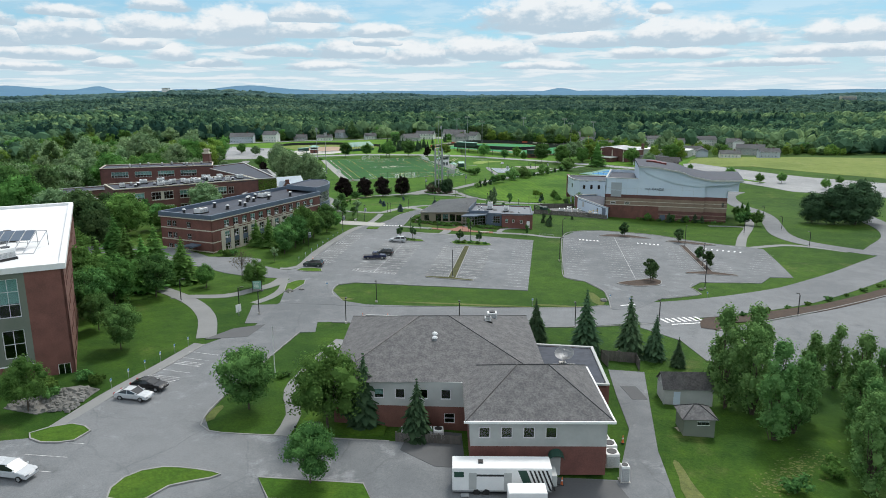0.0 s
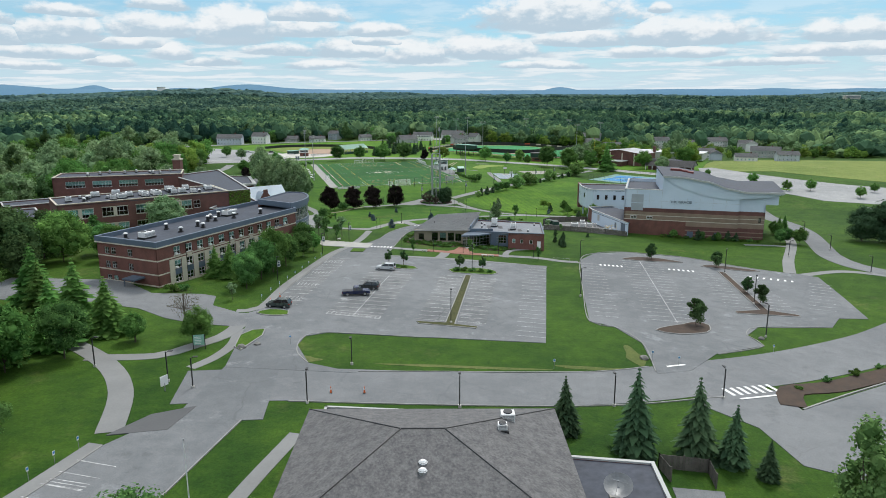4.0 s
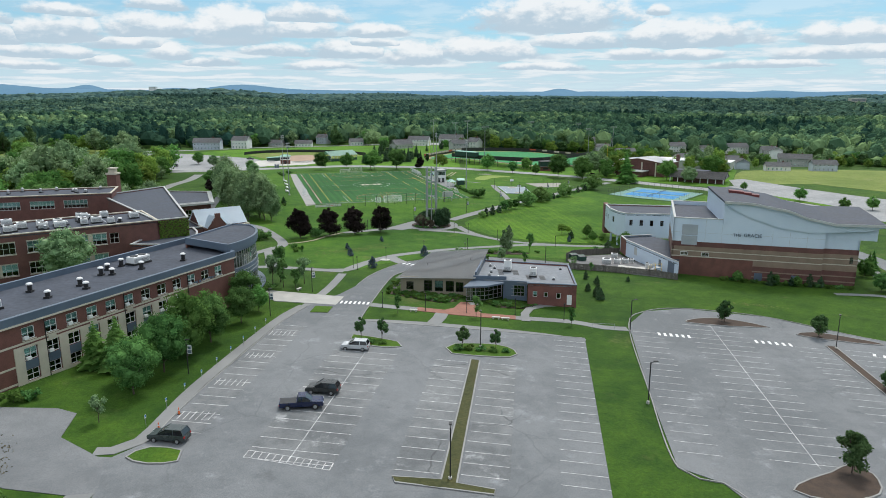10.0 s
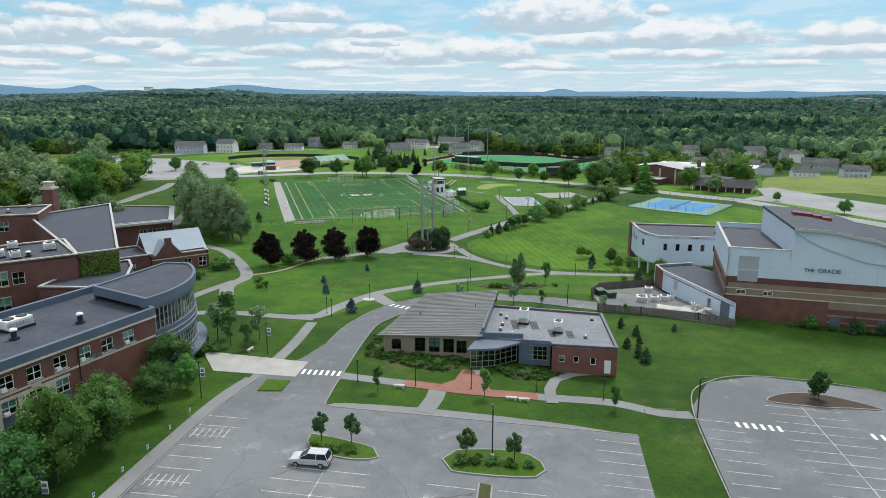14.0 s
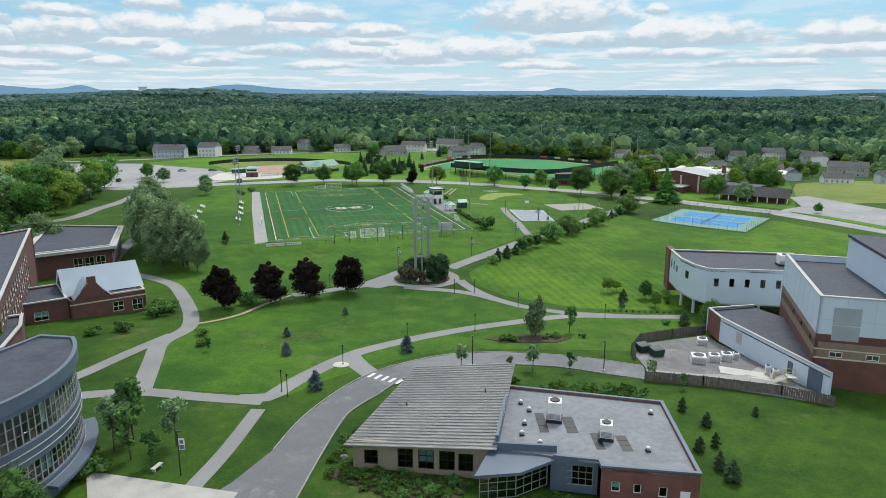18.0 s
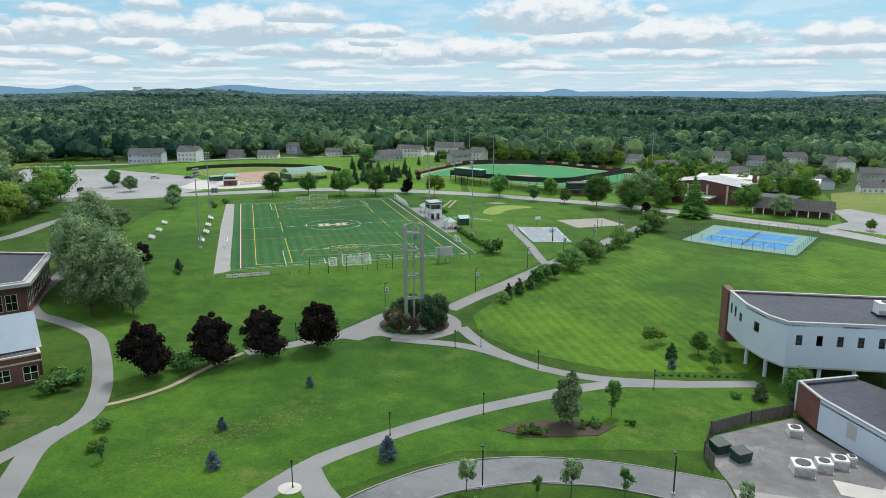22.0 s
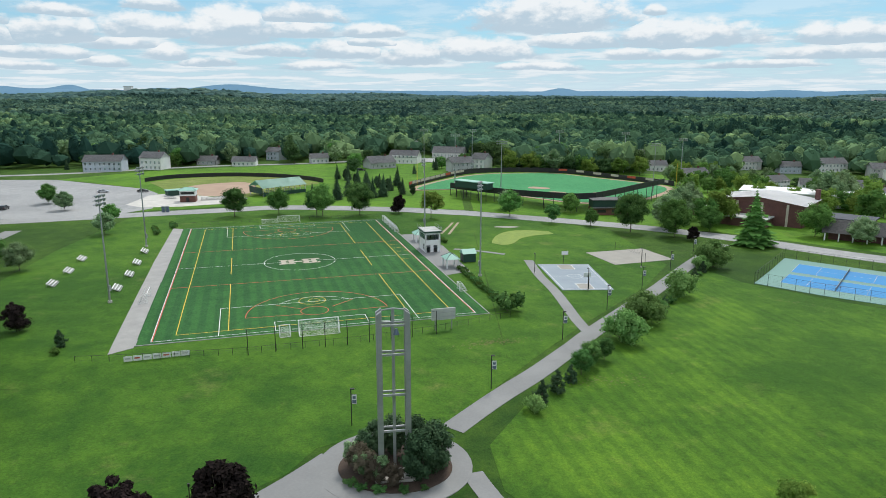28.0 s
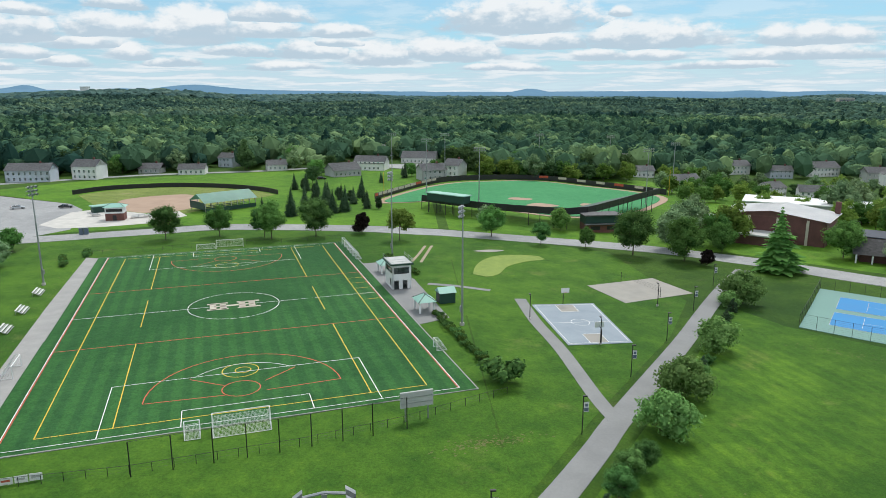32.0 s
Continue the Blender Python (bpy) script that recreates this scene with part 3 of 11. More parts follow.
def strokes(name, rows, material, lift, label, width=0.12, parent=None):
    """Painted lines on the ground, joined into one sheet of strokes."""
    bm = bmesh.new()
    for (x0, y0), (x1, y1), *w in rows:
        w = w[0] if w else width
        d = Vector((x1 - x0, y1 - y0, 0))
        n = max(1, int(d.length / 6))
        s = Vector((-d.y, d.x, 0)).normalized() * w / 2
        prev = None
        for i in range(n + 1):
            c = Vector((x0, y0, 0)) + d * i / n
            q = [bm.verts.new((c.x + k * s.x, c.y + k * s.y, gz(c.x + k * s.x, c.y + k * s.y) + lift)) for k in (1, -1)]
            if prev:
                bm.faces.new((prev[0], prev[1], q[1], q[0]))
            prev = q
    return tagged(part(name, bm, material, parent), label, kind="stuff")

# ---- ground, one sheet to the horizon ----
def ground_sheet():
    def axis(lo, hi, step, far_lo, far_hi):
        v = list(np.arange(lo, hi + 0.1, step))
        a, s = lo, step
        left = []
        while a > far_lo:
            s *= 1.16
            a -= s
            left.append(a)
        b, s = hi, step
        right = []
        while b < far_hi:
            s *= 1.16
            b += s
            right.append(b)
        return left[::-1] + v + right
    xs, ys = axis(-220, 220, 5.0, -5200, 5200), axis(-20, 560, 5.0, -3000, 4950)
    verts = [(x, y, gz(x, y)) for y in ys for x in xs]
    w = len(xs)
    faces = [(j * w + i, j * w + i + 1, (j + 1) * w + i + 1, (j + 1) * w + i) for j in range(len(ys) - 1) for i in range(w - 1)]
    me = bpy.data.meshes.new("ground")
    me.from_pydata(verts, [], faces)
    for p in me.polygons:
        p.use_smooth = True
    me.materials.append(GRASS)
    return tagged(new("ground", me), "mown green campus lawn rolling gently to the woods", "ground", kind="structure")


ground_sheet()

# roads and lots
ribbon("road_loop", [(-36, 121.5), (-20, 123.6), (3, 123.7), (24, 126.0), (43, 132.3), (60, 139), (80, 150), (102, 165.5), (122, 182), (145, 200), (180, 228), (230, 262), (300, 300)], 11.6, ROADTOP, 0.06, "grey asphalt campus loop road with worn edges")
ribbon("road_theatre_drive", [(126, 194), (120, 201), (114.6, 209), (112.6, 217), (113.8, 228), (119.3, 244), (126.5, 265), (132, 288), (134, 310), (140, 334), (150, 346)], 6.4, ROADTOP, 0.07, "narrow grey asphalt drive beside the theatre lawn")
ribbon("road_east_bend", [(124, 192), (134, 203), (147, 218), (156, 236), (163, 262), (176, 296), (190, 330)], 8.5, ROADTOP, 0.075, "grey asphalt road bending past the old pines")
drape("road_south_drive", [(-52, 40), (-52, 71.5), (-46.5, 73), (-43.5, 84.7), (-40.5, 95.4), (-38.4, 104.4), (-33, 114), (-32, 131), (-24, 131), (-22, 112), (-24.6, 111.6), (-27, 98.2), (-29.2, 85.6), (-29.8, 79), (-28, 75.4), (-18, 74.6), (-6.4, 74), (0, 74), (2, 67.4), (19, 67.2), (23.4, 79.4), (24.3, 89.7), (25.4, 99), (30.8, 98.5), (28.1, 86.3), (25.4, 74), (24, 62), (26, 40)], ASPHALT, 0.08, "patched grey asphalt drive and parking apron")
drape("road_main_lot", [(-32, 129), (-34.5, 150), (-36.5, 155.5), (-33.5, 160), (-32.2, 177.4), (-28.1, 207), (-25, 219), (-20.5, 227), (-17.7, 234.6), (-16.0, 243.5), (-12.6, 252.8), (-8.2, 260.6), (-2.2, 266.4), (4.6, 270.8), (13.2, 273.0), (23, 272.7), (30.2, 271.0), (37, 268.6), (36, 261.8), (29.9, 263.8), (21.8, 266.4), (13.1, 266.7), (4.4, 263.9), (-3, 258.7), (-6.4, 252.2), (-9.9, 245.7), (-11.3, 237.6), (-13, 222), (-14, 209), (3.3, 206.5), (27.4, 203.6), (18.5, 144.4), (-4, 145), (-19.4, 146.2), (-22.9, 144), (-23.3, 139.5), (-20, 131.6), (-12, 128)], ASPHALT, 0.10, "faded grey asphalt parking lot and lane with worn stall lines")
drape("road_east_lot", [(38, 213.2), (44, 223), (53.3, 226.5), (69.8, 222.5), (85.1, 208.9), (93.1, 203.7), (96.0, 200.6), (92, 183), (87.7, 166), (81.9, 166.4), (77, 160.1), (66, 158.8), (61.7, 158.5), (57.1, 153), (57.7, 147.4), (47.2, 142.3), (40, 134), (34, 132), (35.7, 146.4), (33, 155), (28.9, 158.1), (32.1, 180)], ASPHALT, 0.09, "empty faded asphalt parking lot with planted islands")
drape("road_side_branch", [(38, 125.5), (44, 129.5), (50, 127), (50.6, 120.4), (59.5, 125.6), (70, 131.8), (84, 139.8), (100.4, 149), (130, 168), (160, 188), (160, 150), (130, 128), (100, 112), (74, 104), (50, 101), (42.7, 104.8), (41.8, 114.3), (36.5, 121)], ROADTOP, 0.07, "wide grey asphalt side lot below the loop road")
drape("road_west_lane", [(-30, 150), (-37, 148.4), (-44, 149.4), (-50, 152), (-57, 157.3), (-63, 159.3), (-75, 160.5), (-95, 164), (-95, 180), (-80, 178.6), (-69, 177.6), (-59, 168.1), (-48.6, 168.3), (-45.5, 167), (-44.1, 160.6), (-37.7, 156.3), (-32, 156)], ROADTOP, 0.07, "grey asphalt service lane and turning place")
ribbon("road_far_loop", [(-220, 470), (-160, 480), (-108, 497), (-76, 508), (-55, 514), (-12, 509), (11, 502), (43, 495), (78, 486), (100, 474), (122, 452), (140, 436), (152, 424)], 10.0, ROAD_SUNLIT, 0.06, "pale grey asphalt road beyond the sports field")
drape("road_far_lot", [(-200, 486), (-118, 490), (-106, 512), (-120, 552), (-131, 566), (-190, 600), (-240, 600)], ROAD_SUNLIT, 0.08, "large pale asphalt car park")
drape("road_east_avenue", [(136, 430), (146, 412), (156, 392), (166, 366), (177, 346), (205, 334), (240, 315), (300, 285), (300, 330), (245, 365), (214, 395), (202, 415), (190, 440), (176, 480), (166, 476), (158, 450), (146, 442)], ROAD_SUNLIT, 0.085, "pale asphalt avenue and car park beyond the theatre")

# paths
PATHS = [
    ([(-27.0, 211), (-25.6, 219), (-24.4, 226), (-23.2, 234.5), (-22.4, 246)], 2.0),
    ([(-26.0, 249.3), (-22.2, 250.0), (-19.6, 255.8), (-16.7, 261.7), (-13.9, 266.7), (-11.2, 270.8), (-7.5, 274.5), (-2.1, 279.4), (4.8, 285.0), (10.3, 288.9), (16, 292.4), (20.7, 295.2), (25.5, 298.0), (32.3, 300.6), (42, 301.4), (57, 303.2)], 2.9),
    ([(-22.4, 248.6), (-30.8, 249.5), (-41, 250.8), (-50, 248.4)], 2.7),
    ([(-40.5, 250.8), (-42.3, 257.5), (-44.2, 264.5), (-46.2, 272.6), (-45.0, 281.2), (-46.4, 288), (-50.2, 297.3), (-56.3, 309.2), (-61, 316.8), (-67.5, 322.6), (-74, 327), (-80.5, 331.6), (-86.6, 342), (-92, 366), (-98, 400)], 3.0),
    ([(-150, 384), (-132, 402), (-131, 425), (-130, 445), (-133, 468)], 5.0),
    ([(-54.5, 250), (-51.8, 257.5), (-49.8, 264.9), (-47.8, 272.4), (-46.2, 278)], 2.4),
    ([(5.2, 336), (12.0, 345.0), (19.7, 354.4), (26.8, 364.4), (31.4, 371.6), (42.4, 387.6), (55, 406), (69.2, 427.8), (82, 446.6), (94.4, 463.4)], 3.6),
    ([(7.4, 325.5), (9.4, 320.4), (12.4, 315.0), (16.3, 310.2), (21.2, 306.1), (26.6, 303.6), (33, 302.2), (45, 301.8)], 2.7),
    ([(-6.0, 318.6), (2.0, 317.0), (7.4, 315.8), (12.2, 313.4), (15.6, 310.4)], 2.6),
    ([(-7.5, 321.6), (-13.5, 320.4), (-19.4, 317.6), (-24.4, 314.0), (-31, 309.6)], 2.9),
    ([(-10.5, 329.0), (-14.0, 323.6), (-17.6, 318.6)], 2.6),
    ([(27.8, 430), (28.4, 415), (30.1, 399.4), (31, 380), (32.0, 372)], 2.5),
    ([(-17.4, 221.5), (-12.6, 219.9), (-2.9, 217.6), (6.1, 215.6), (16.5, 214.6), (26.6, 213.6), (32.6, 210.8), (37, 210.5)], 2.4),
    ([(-14.6, 207.6), (-12.4, 209.0), (-5, 208.6), (3.4, 207.6), (11.6, 206.2), (19.6, 204.6), (27.2, 202.2)], 2.2),
    ([(-64.7, 142), (-50.7, 130.2), (-43.3, 119.7), (-39.2, 107.6)], 3.2),
    ([(-54, 131.5), (-44, 133), (-40.2, 137.4), (-36.6, 143), (-35.6, 150)], 2.6),
    ([(-37, 128.5), (-35, 132.5), (-33.9, 139), (-35, 147)], 1.8),
    ([(-17, 108.5), (-20, 95.2), (-20.9, 87.6), (-19, 80.3), (-19.3, 74.8)], 1.9),
    ([(-47, 72), (-44.6, 84.6), (-41.6, 95.6), (-39.4, 104.8)], 1.8),
    ([(-38.6, 157.5), (-34.6, 160.2), (-33.4, 177.6), (-29.3, 207.2), (-26.4, 218)], 1.9),
    ([(91, 205), (98, 220), (107, 236.5), (113.5, 250), (121.5, 272), (127, 290)], 3.0),
    ([(93, 203), (105.2, 207), (113, 203.6), (119.4, 197)], 2.6),
    ([(95.5, 243), (104.9, 241.5), (108.6, 238.6)], 2.0),
    ([(8, 441), (14, 439), (22, 436)], 1.5),
]
for k, (pts, w) in enumerate(PATHS):
    ribbon("path", pts, w, PATHTOP, 0.05 + 0.006 * (k % 4), "grey asphalt footpath across the lawn")
ribbon("path", [(-31.5, 309.6), (-34.6, 303.4), (-36.2, 299.4), (-38.2, 293.3), (-41.3, 288.5), (-44.6, 285.4)], 0.9, DIRT, 0.05, "narrow worn dirt shortcut in the grass")
ribbon("path", [(-12.6, 268.2), (-10.6, 263.6), (-8.0, 259.6)], 3.4, PATHTOP, 0.062, "grey asphalt footpath to the crossing")
drape("lamp_pad", [(-13.6 + 1.3 * math.cos(a), 263.8 + 1.3 * math.sin(a)) for a in np.linspace(0, 2 * math.pi, 20, endpoint=False)], CONCRETE, 0.10, "pale concrete pad under a path lamp")
ring = [(-2.1 + 9.6 * math.cos(a), 327.0 + 8.8 * math.sin(a)) for a in np.linspace(0, 2 * math.pi, 40, endpoint=False)]
drape("path_round", ring, PATHTOP, 0.085, "round asphalt walk about the bell tower planting")
bed = [(-2 + 7.0 * math.cos(a), 326.6 + 5.6 * math.sin(a)) for a in np.linspace(0, 2 * math.pi, 36, endpoint=False)]
drape("path_corner", [(-9.5, 320), (-11.0, 329.0), (-17.5, 319), (-12, 317.2)], PATHTOP, 0.078, "worn asphalt corner where the walks meet")
drape("planting_bed", bed, MULCH, 0.20, "round mulched planting bed under the bell tower")

# lighter lawn sheets where the sun falls; the sunlight is in their colour
drape("lawn_central", [(-39, 252), (-43, 262), (-45, 273), (-44, 282), (-37, 292), (-33, 304), (-28, 311), (-17, 318), (-6, 317), (8, 314), (16, 309), (24, 303), (34, 300.5), (57, 301), (57, 290), (40, 277), (25, 276), (5, 274), (-8, 264), (-16, 256), (-19, 251)], GRASS_FIELD, 0.02, "mown central lawn in a painted sunlit green", step=4.0)
drape("lawn_far", [(-122, 500), (-76, 518), (-12, 515), (43, 500), (100, 484), (150, 440), (170, 480), (200, 545), (190, 600), (150, 655), (20, 690), (-60, 684), (-110, 668), (-160, 640), (-190, 602), (-130, 566)], GRASS_SUNNY, 0.015, "mown grass between the far road and the houses", step=6.0)
drape("lawn_west", [(-52, 299), (-58, 311), (-63, 318), (-69, 324), (-82, 333), (-88, 343), (-93, 366), (-99, 400), (-104, 440), (-106, 492), (-76, 503), (-55, 509), (-12, 504), (11, 497), (43, 490), (62, 480), (66, 432), (53, 408), (30, 375), (4, 336), (-2, 337), (-12.5, 331), (-15, 325), (-20, 319.5), (-26, 315), (-33, 309), (-36, 304), (-40, 294), (-46, 287.6), (-49, 294)], GRASS_FIELD, 0.02, "mown lawn about the sports field in a painted sunlit green", step=4.0)
drape("lawn", [(16, 343), (32, 366), (52, 395), (74, 429), (80, 416), (108, 391.5), (130, 417), (136, 406), (152, 376), (136, 334), (100, 322), (70, 324), (57, 308), (34, 306.5), (18, 314), (11, 322), (10, 332)], GRASS_STRIPED, 0.035, "mown lawn with crossing mower stripes")

# ---- buildings ----
def lattice(xs, zs, solid, y0, y1):
    """A flat piece with openings, as one connected mesh: cells between the lines xs and zs where solid() holds."""
    bm = bmesh.new()
    V = {}
    def vert(i, j, y):
        if (i, j, y) not in V:
            V[i, j, y] = bm.verts.new((xs[i], y, zs[j]))
        return V[i, j, y]
    nx, nz = len(xs) - 1, len(zs) - 1
    on = [[solid((xs[i] + xs[i + 1]) / 2, (zs[j] + zs[j + 1]) / 2) for j in range(nz)] for i in range(nx)]
    full = lambda i, j: 0 <= i < nx and 0 <= j < nz and on[i][j]
    for i in range(nx):
        for j in range(nz):
            if not on[i][j]:
                continue
            bm.faces.new([vert(i, j, y0), vert(i + 1, j, y0), vert(i + 1, j + 1, y0), vert(i, j + 1, y0)])
            bm.faces.new([vert(i, j, y1), vert(i, j + 1, y1), vert(i + 1, j + 1, y1), vert(i + 1, j, y1)])
            for di, dj, a, c in ((-1, 0, (i, j), (i, j + 1)), (1, 0, (i + 1, j + 1), (i + 1, j)), (0, -1, (i + 1, j), (i, j)), (0, 1, (i, j + 1), (i + 1, j + 1))):
                if not full(i + di, j + dj):
                    bm.faces.new([vert(*a, y0), vert(*c, y0), vert(*c, y1), vert(*a, y1)])
    return bm


def wall(name, parent, m, length, z0, z1, holes, material, thick=0.35, label=""):
    """A wall along +x with openings cut through, its outer face on y = 0 and its body behind it."""
    xs = sorted({0.0, length, *[h[0] for h in holes], *[h[1] for h in holes]})
    zs = sorted({z0, z1, *[h[2] for h in holes], *[h[3] for h in holes]})
    ob = part(name, lattice(xs, zs, lambda mx, mz: not any(h[0] < mx < h[1] and h[2] < mz < h[3] for h in holes), 0.0, thick), material, parent, label)
    ob.matrix_basis = m
    return ob


WINDOW_MESH = {}


def window(parent, m, w, h, cols=2, rows=2, frame_mat=None, blind=0.0):
    """A glazed window filling an opening: frame and glazing bars, pane, blind."""
    frame_mat = frame_mat or WHITE
    key = (round(w, 2), round(h, 2), cols, rows, frame_mat.name)
    if key not in WINDOW_MESH:
        t = 0.09
        cut = lambda n, s: [0, t] + [q for k in range(1, n) for q in (s * k / n - 0.035, s * k / n + 0.035)] + [s - t, s]
        xs, zs = cut(cols, w), cut(rows, h)
        odd = lambda v, ls: sum(v > q for q in ls) % 2 == 1
        bm = lattice(xs, zs, lambda x, z: odd(x, xs) or odd(z, zs), 0.10, 0.2)
        f = bpy.data.meshes.new("frame")
        bm.to_mesh(f)
        bm.free()
        f.materials.append(frame_mat)
        bm = boxes((t, w - t, 0.14, 0.16, t, h - t))
        g = bpy.data.meshes.new("pane")
        bm.to_mesh(g)
        bm.free()
        g.materials.append(GLASS)
        bm = boxes((t, w - t, 0.24, 0.26, h * 0.35, h - t))
        b = bpy.data.meshes.new("blind")
        bm.to_mesh(b)
        bm.free()
        b.materials.append(BLIND)
        WINDOW_MESH[key] = (f, g, b)
    f, g, b = WINDOW_MESH[key]
    ob = share("window", f, parent, m)
    pane = share("pane", g, ob, Matrix())
    pane.visible_shadow = False
    if blind:
        share("blind", b, ob, Matrix())
    return ob


def side(p, q, z=0.0):
    """The pose of a wall from p to q (its outside to the right of that way), and its length."""
    d = Vector((q[0] - p[0], q[1] - p[1]))
    return pose(p[0], p[1], z, 0, 0, math.degrees(math.atan2(d.y, d.x))), d.length


def glazed_wall(parent, p, q, z0, z1, openings, material, name="wall", thick=0.35, frame_mat=None, label="", rng=random):
    """Wall and windows together. openings: x0, x1, z0, z1, columns, rows, chance of a blind."""
    m, length = side(p, q)
    w = wall(name, parent, m, length, z0, z1, [o[:4] for o in openings], material, thick, label)
    for x0, x1, a, b, c, r, bl in openings:
        window(w, pose(x0, 0, a), x1 - x0, b - a, c, r, frame_mat, rng.random() < bl)
    return w


def slab(name, poly, z0, z1, material, parent, label=""):
    bm = bmesh.new()
    low = [bm.verts.new((x, y, z0)) for x, y in poly]
    top = [bm.verts.new((x, y, z1)) for x, y in poly]
    bm.faces.new(low[::-1])
    bm.faces.new(top)
    n = len(poly)
    for i in range(n):
        bm.faces.new((low[i], low[(i + 1) % n], top[(i + 1) % n], top[i]))
    bmesh.ops.recalc_face_normals(bm, faces=bm.faces)
    return part(name, bm, material, parent, label)


def band(name, poly, z0, z1, proud, thick, material, parent, closed=True):
    """A course round a building: coping, string course, parapet. proud > 0 stands out from the wall."""
    bm = bmesh.new()
    n = len(poly)
    area = sum(poly[i][0] * poly[(i + 1) % n][1] - poly[(i + 1) % n][0] * poly[i][1] for i in range(n))
    sgn = 1 if area > 0 else -1
    def off(d):
        out = []
        for i in range(n):
            p, a, b = Vector(poly[i]), Vector(poly[(i - 1) % n]), Vector(poly[(i + 1) % n])
            if not closed and i == 0:
                a = p * 2 - b
            if not closed and i == n - 1:
                b = p * 2 - a
            e, f = (p - a).normalized(), (b - p).normalized()
            n1, n2 = Vector((e.y, -e.x)) * sgn, Vector((f.y, -f.x)) * sgn
            k = (n1 + n2)
            k = k / max(k.length_squared, 0.3) * 2 if k.length > 1e-6 else n1
            out.append(p + k * d)
        return out
    o, i_ = off(proud), off(proud - thick)
    q = [[bm.verts.new((*v, z)) for v in ring] for ring, z in ((o, z0), (o, z1), (i_, z1), (i_, z0))]
    for k in range(n if closed else n - 1):
        j = (k + 1) % n
        for a, b in ((0, 1), (1, 2), (2, 3), (3, 0)):
            bm.faces.new((q[a][k], q[a][j], q[b][j], q[b][k]))
    if not closed:
        bm.faces.new([q[a][0] for a in range(4)][::-1])
        bm.faces.new([q[a][-1] for a in range(4)])
    bmesh.ops.recalc_face_normals(bm, faces=bm.faces)
    return part(name, bm, material, parent)


def rooftop_unit(m, w=2.6, d=1.8, h=1.5, label="white rooftop air unit on a dark curb", fans=2):
    t = thing("rooftop_unit", m, label, "air unit", "rooftop air units")
    part("curb", boxes((-w / 2 - 0.15, w / 2 + 0.15, -d / 2 - 0.15, d / 2 + 0.15, 0, 0.35)), BLACK, t)
    bm = boxes((-w / 2, w / 2, -d / 2, d / 2, 0.35, h))
    bmesh.ops.bevel(bm, geom=bm.edges[:], offset=0.04, segments=1, affect="EDGES")
    part("cabinet", bm, WHITE, t)
    part("grille", boxes(*[(-w / 2 + 0.1, w / 2 - 0.1, -d / 2 - 0.03, -d / 2 - 0.005, 0.5 + 0.14 * i, 0.58 + 0.14 * i) for i in range(5)]), STEEL, t)
    for i in range(fans):
        x = (i - (fans - 1) / 2) * w / fans
        part("fan_guard", rods(((x, 0, h), (x, 0, h + 0.12), min(d, w / fans) * 0.38), n=14), BLACK, t)
    return t


def roof_vent(m, h=0.9, label="small galvanised roof vent with a cap", wide=False):
    t = thing("roof_vent", m, label, "vent", "roof vents")
    part("curb", boxes((-0.45, 0.45, -0.45, 0.45, 0, 0.3)), BLACK, t)
    part("pipe", rods(((0, 0, 0.3), (0, 0, h + 0.1), 0.36), n=12), BLACK if wide else STEEL, t)
    part("cap", rods(((0, 0, h + 0.1), (0, 0, h + 0.28), 0.5, 0.46), ((0, 0, h + 0.28), (0, 0, h + 0.38), 0.46, 0.3), n=12) if wide else rods(((0, 0, h), (0, 0, h + 0.22), 0.42, 0.2), n=10), WHITE, t)
    return t

def poly_local(o, u, pts):
    """Points given along u and to its left, from o."""
    v = (-u[1], u[0])
    return [(o[0] + a * u[0] + b * v[0], o[1] + a * u[1] + b * v[1]) for a, b in pts]


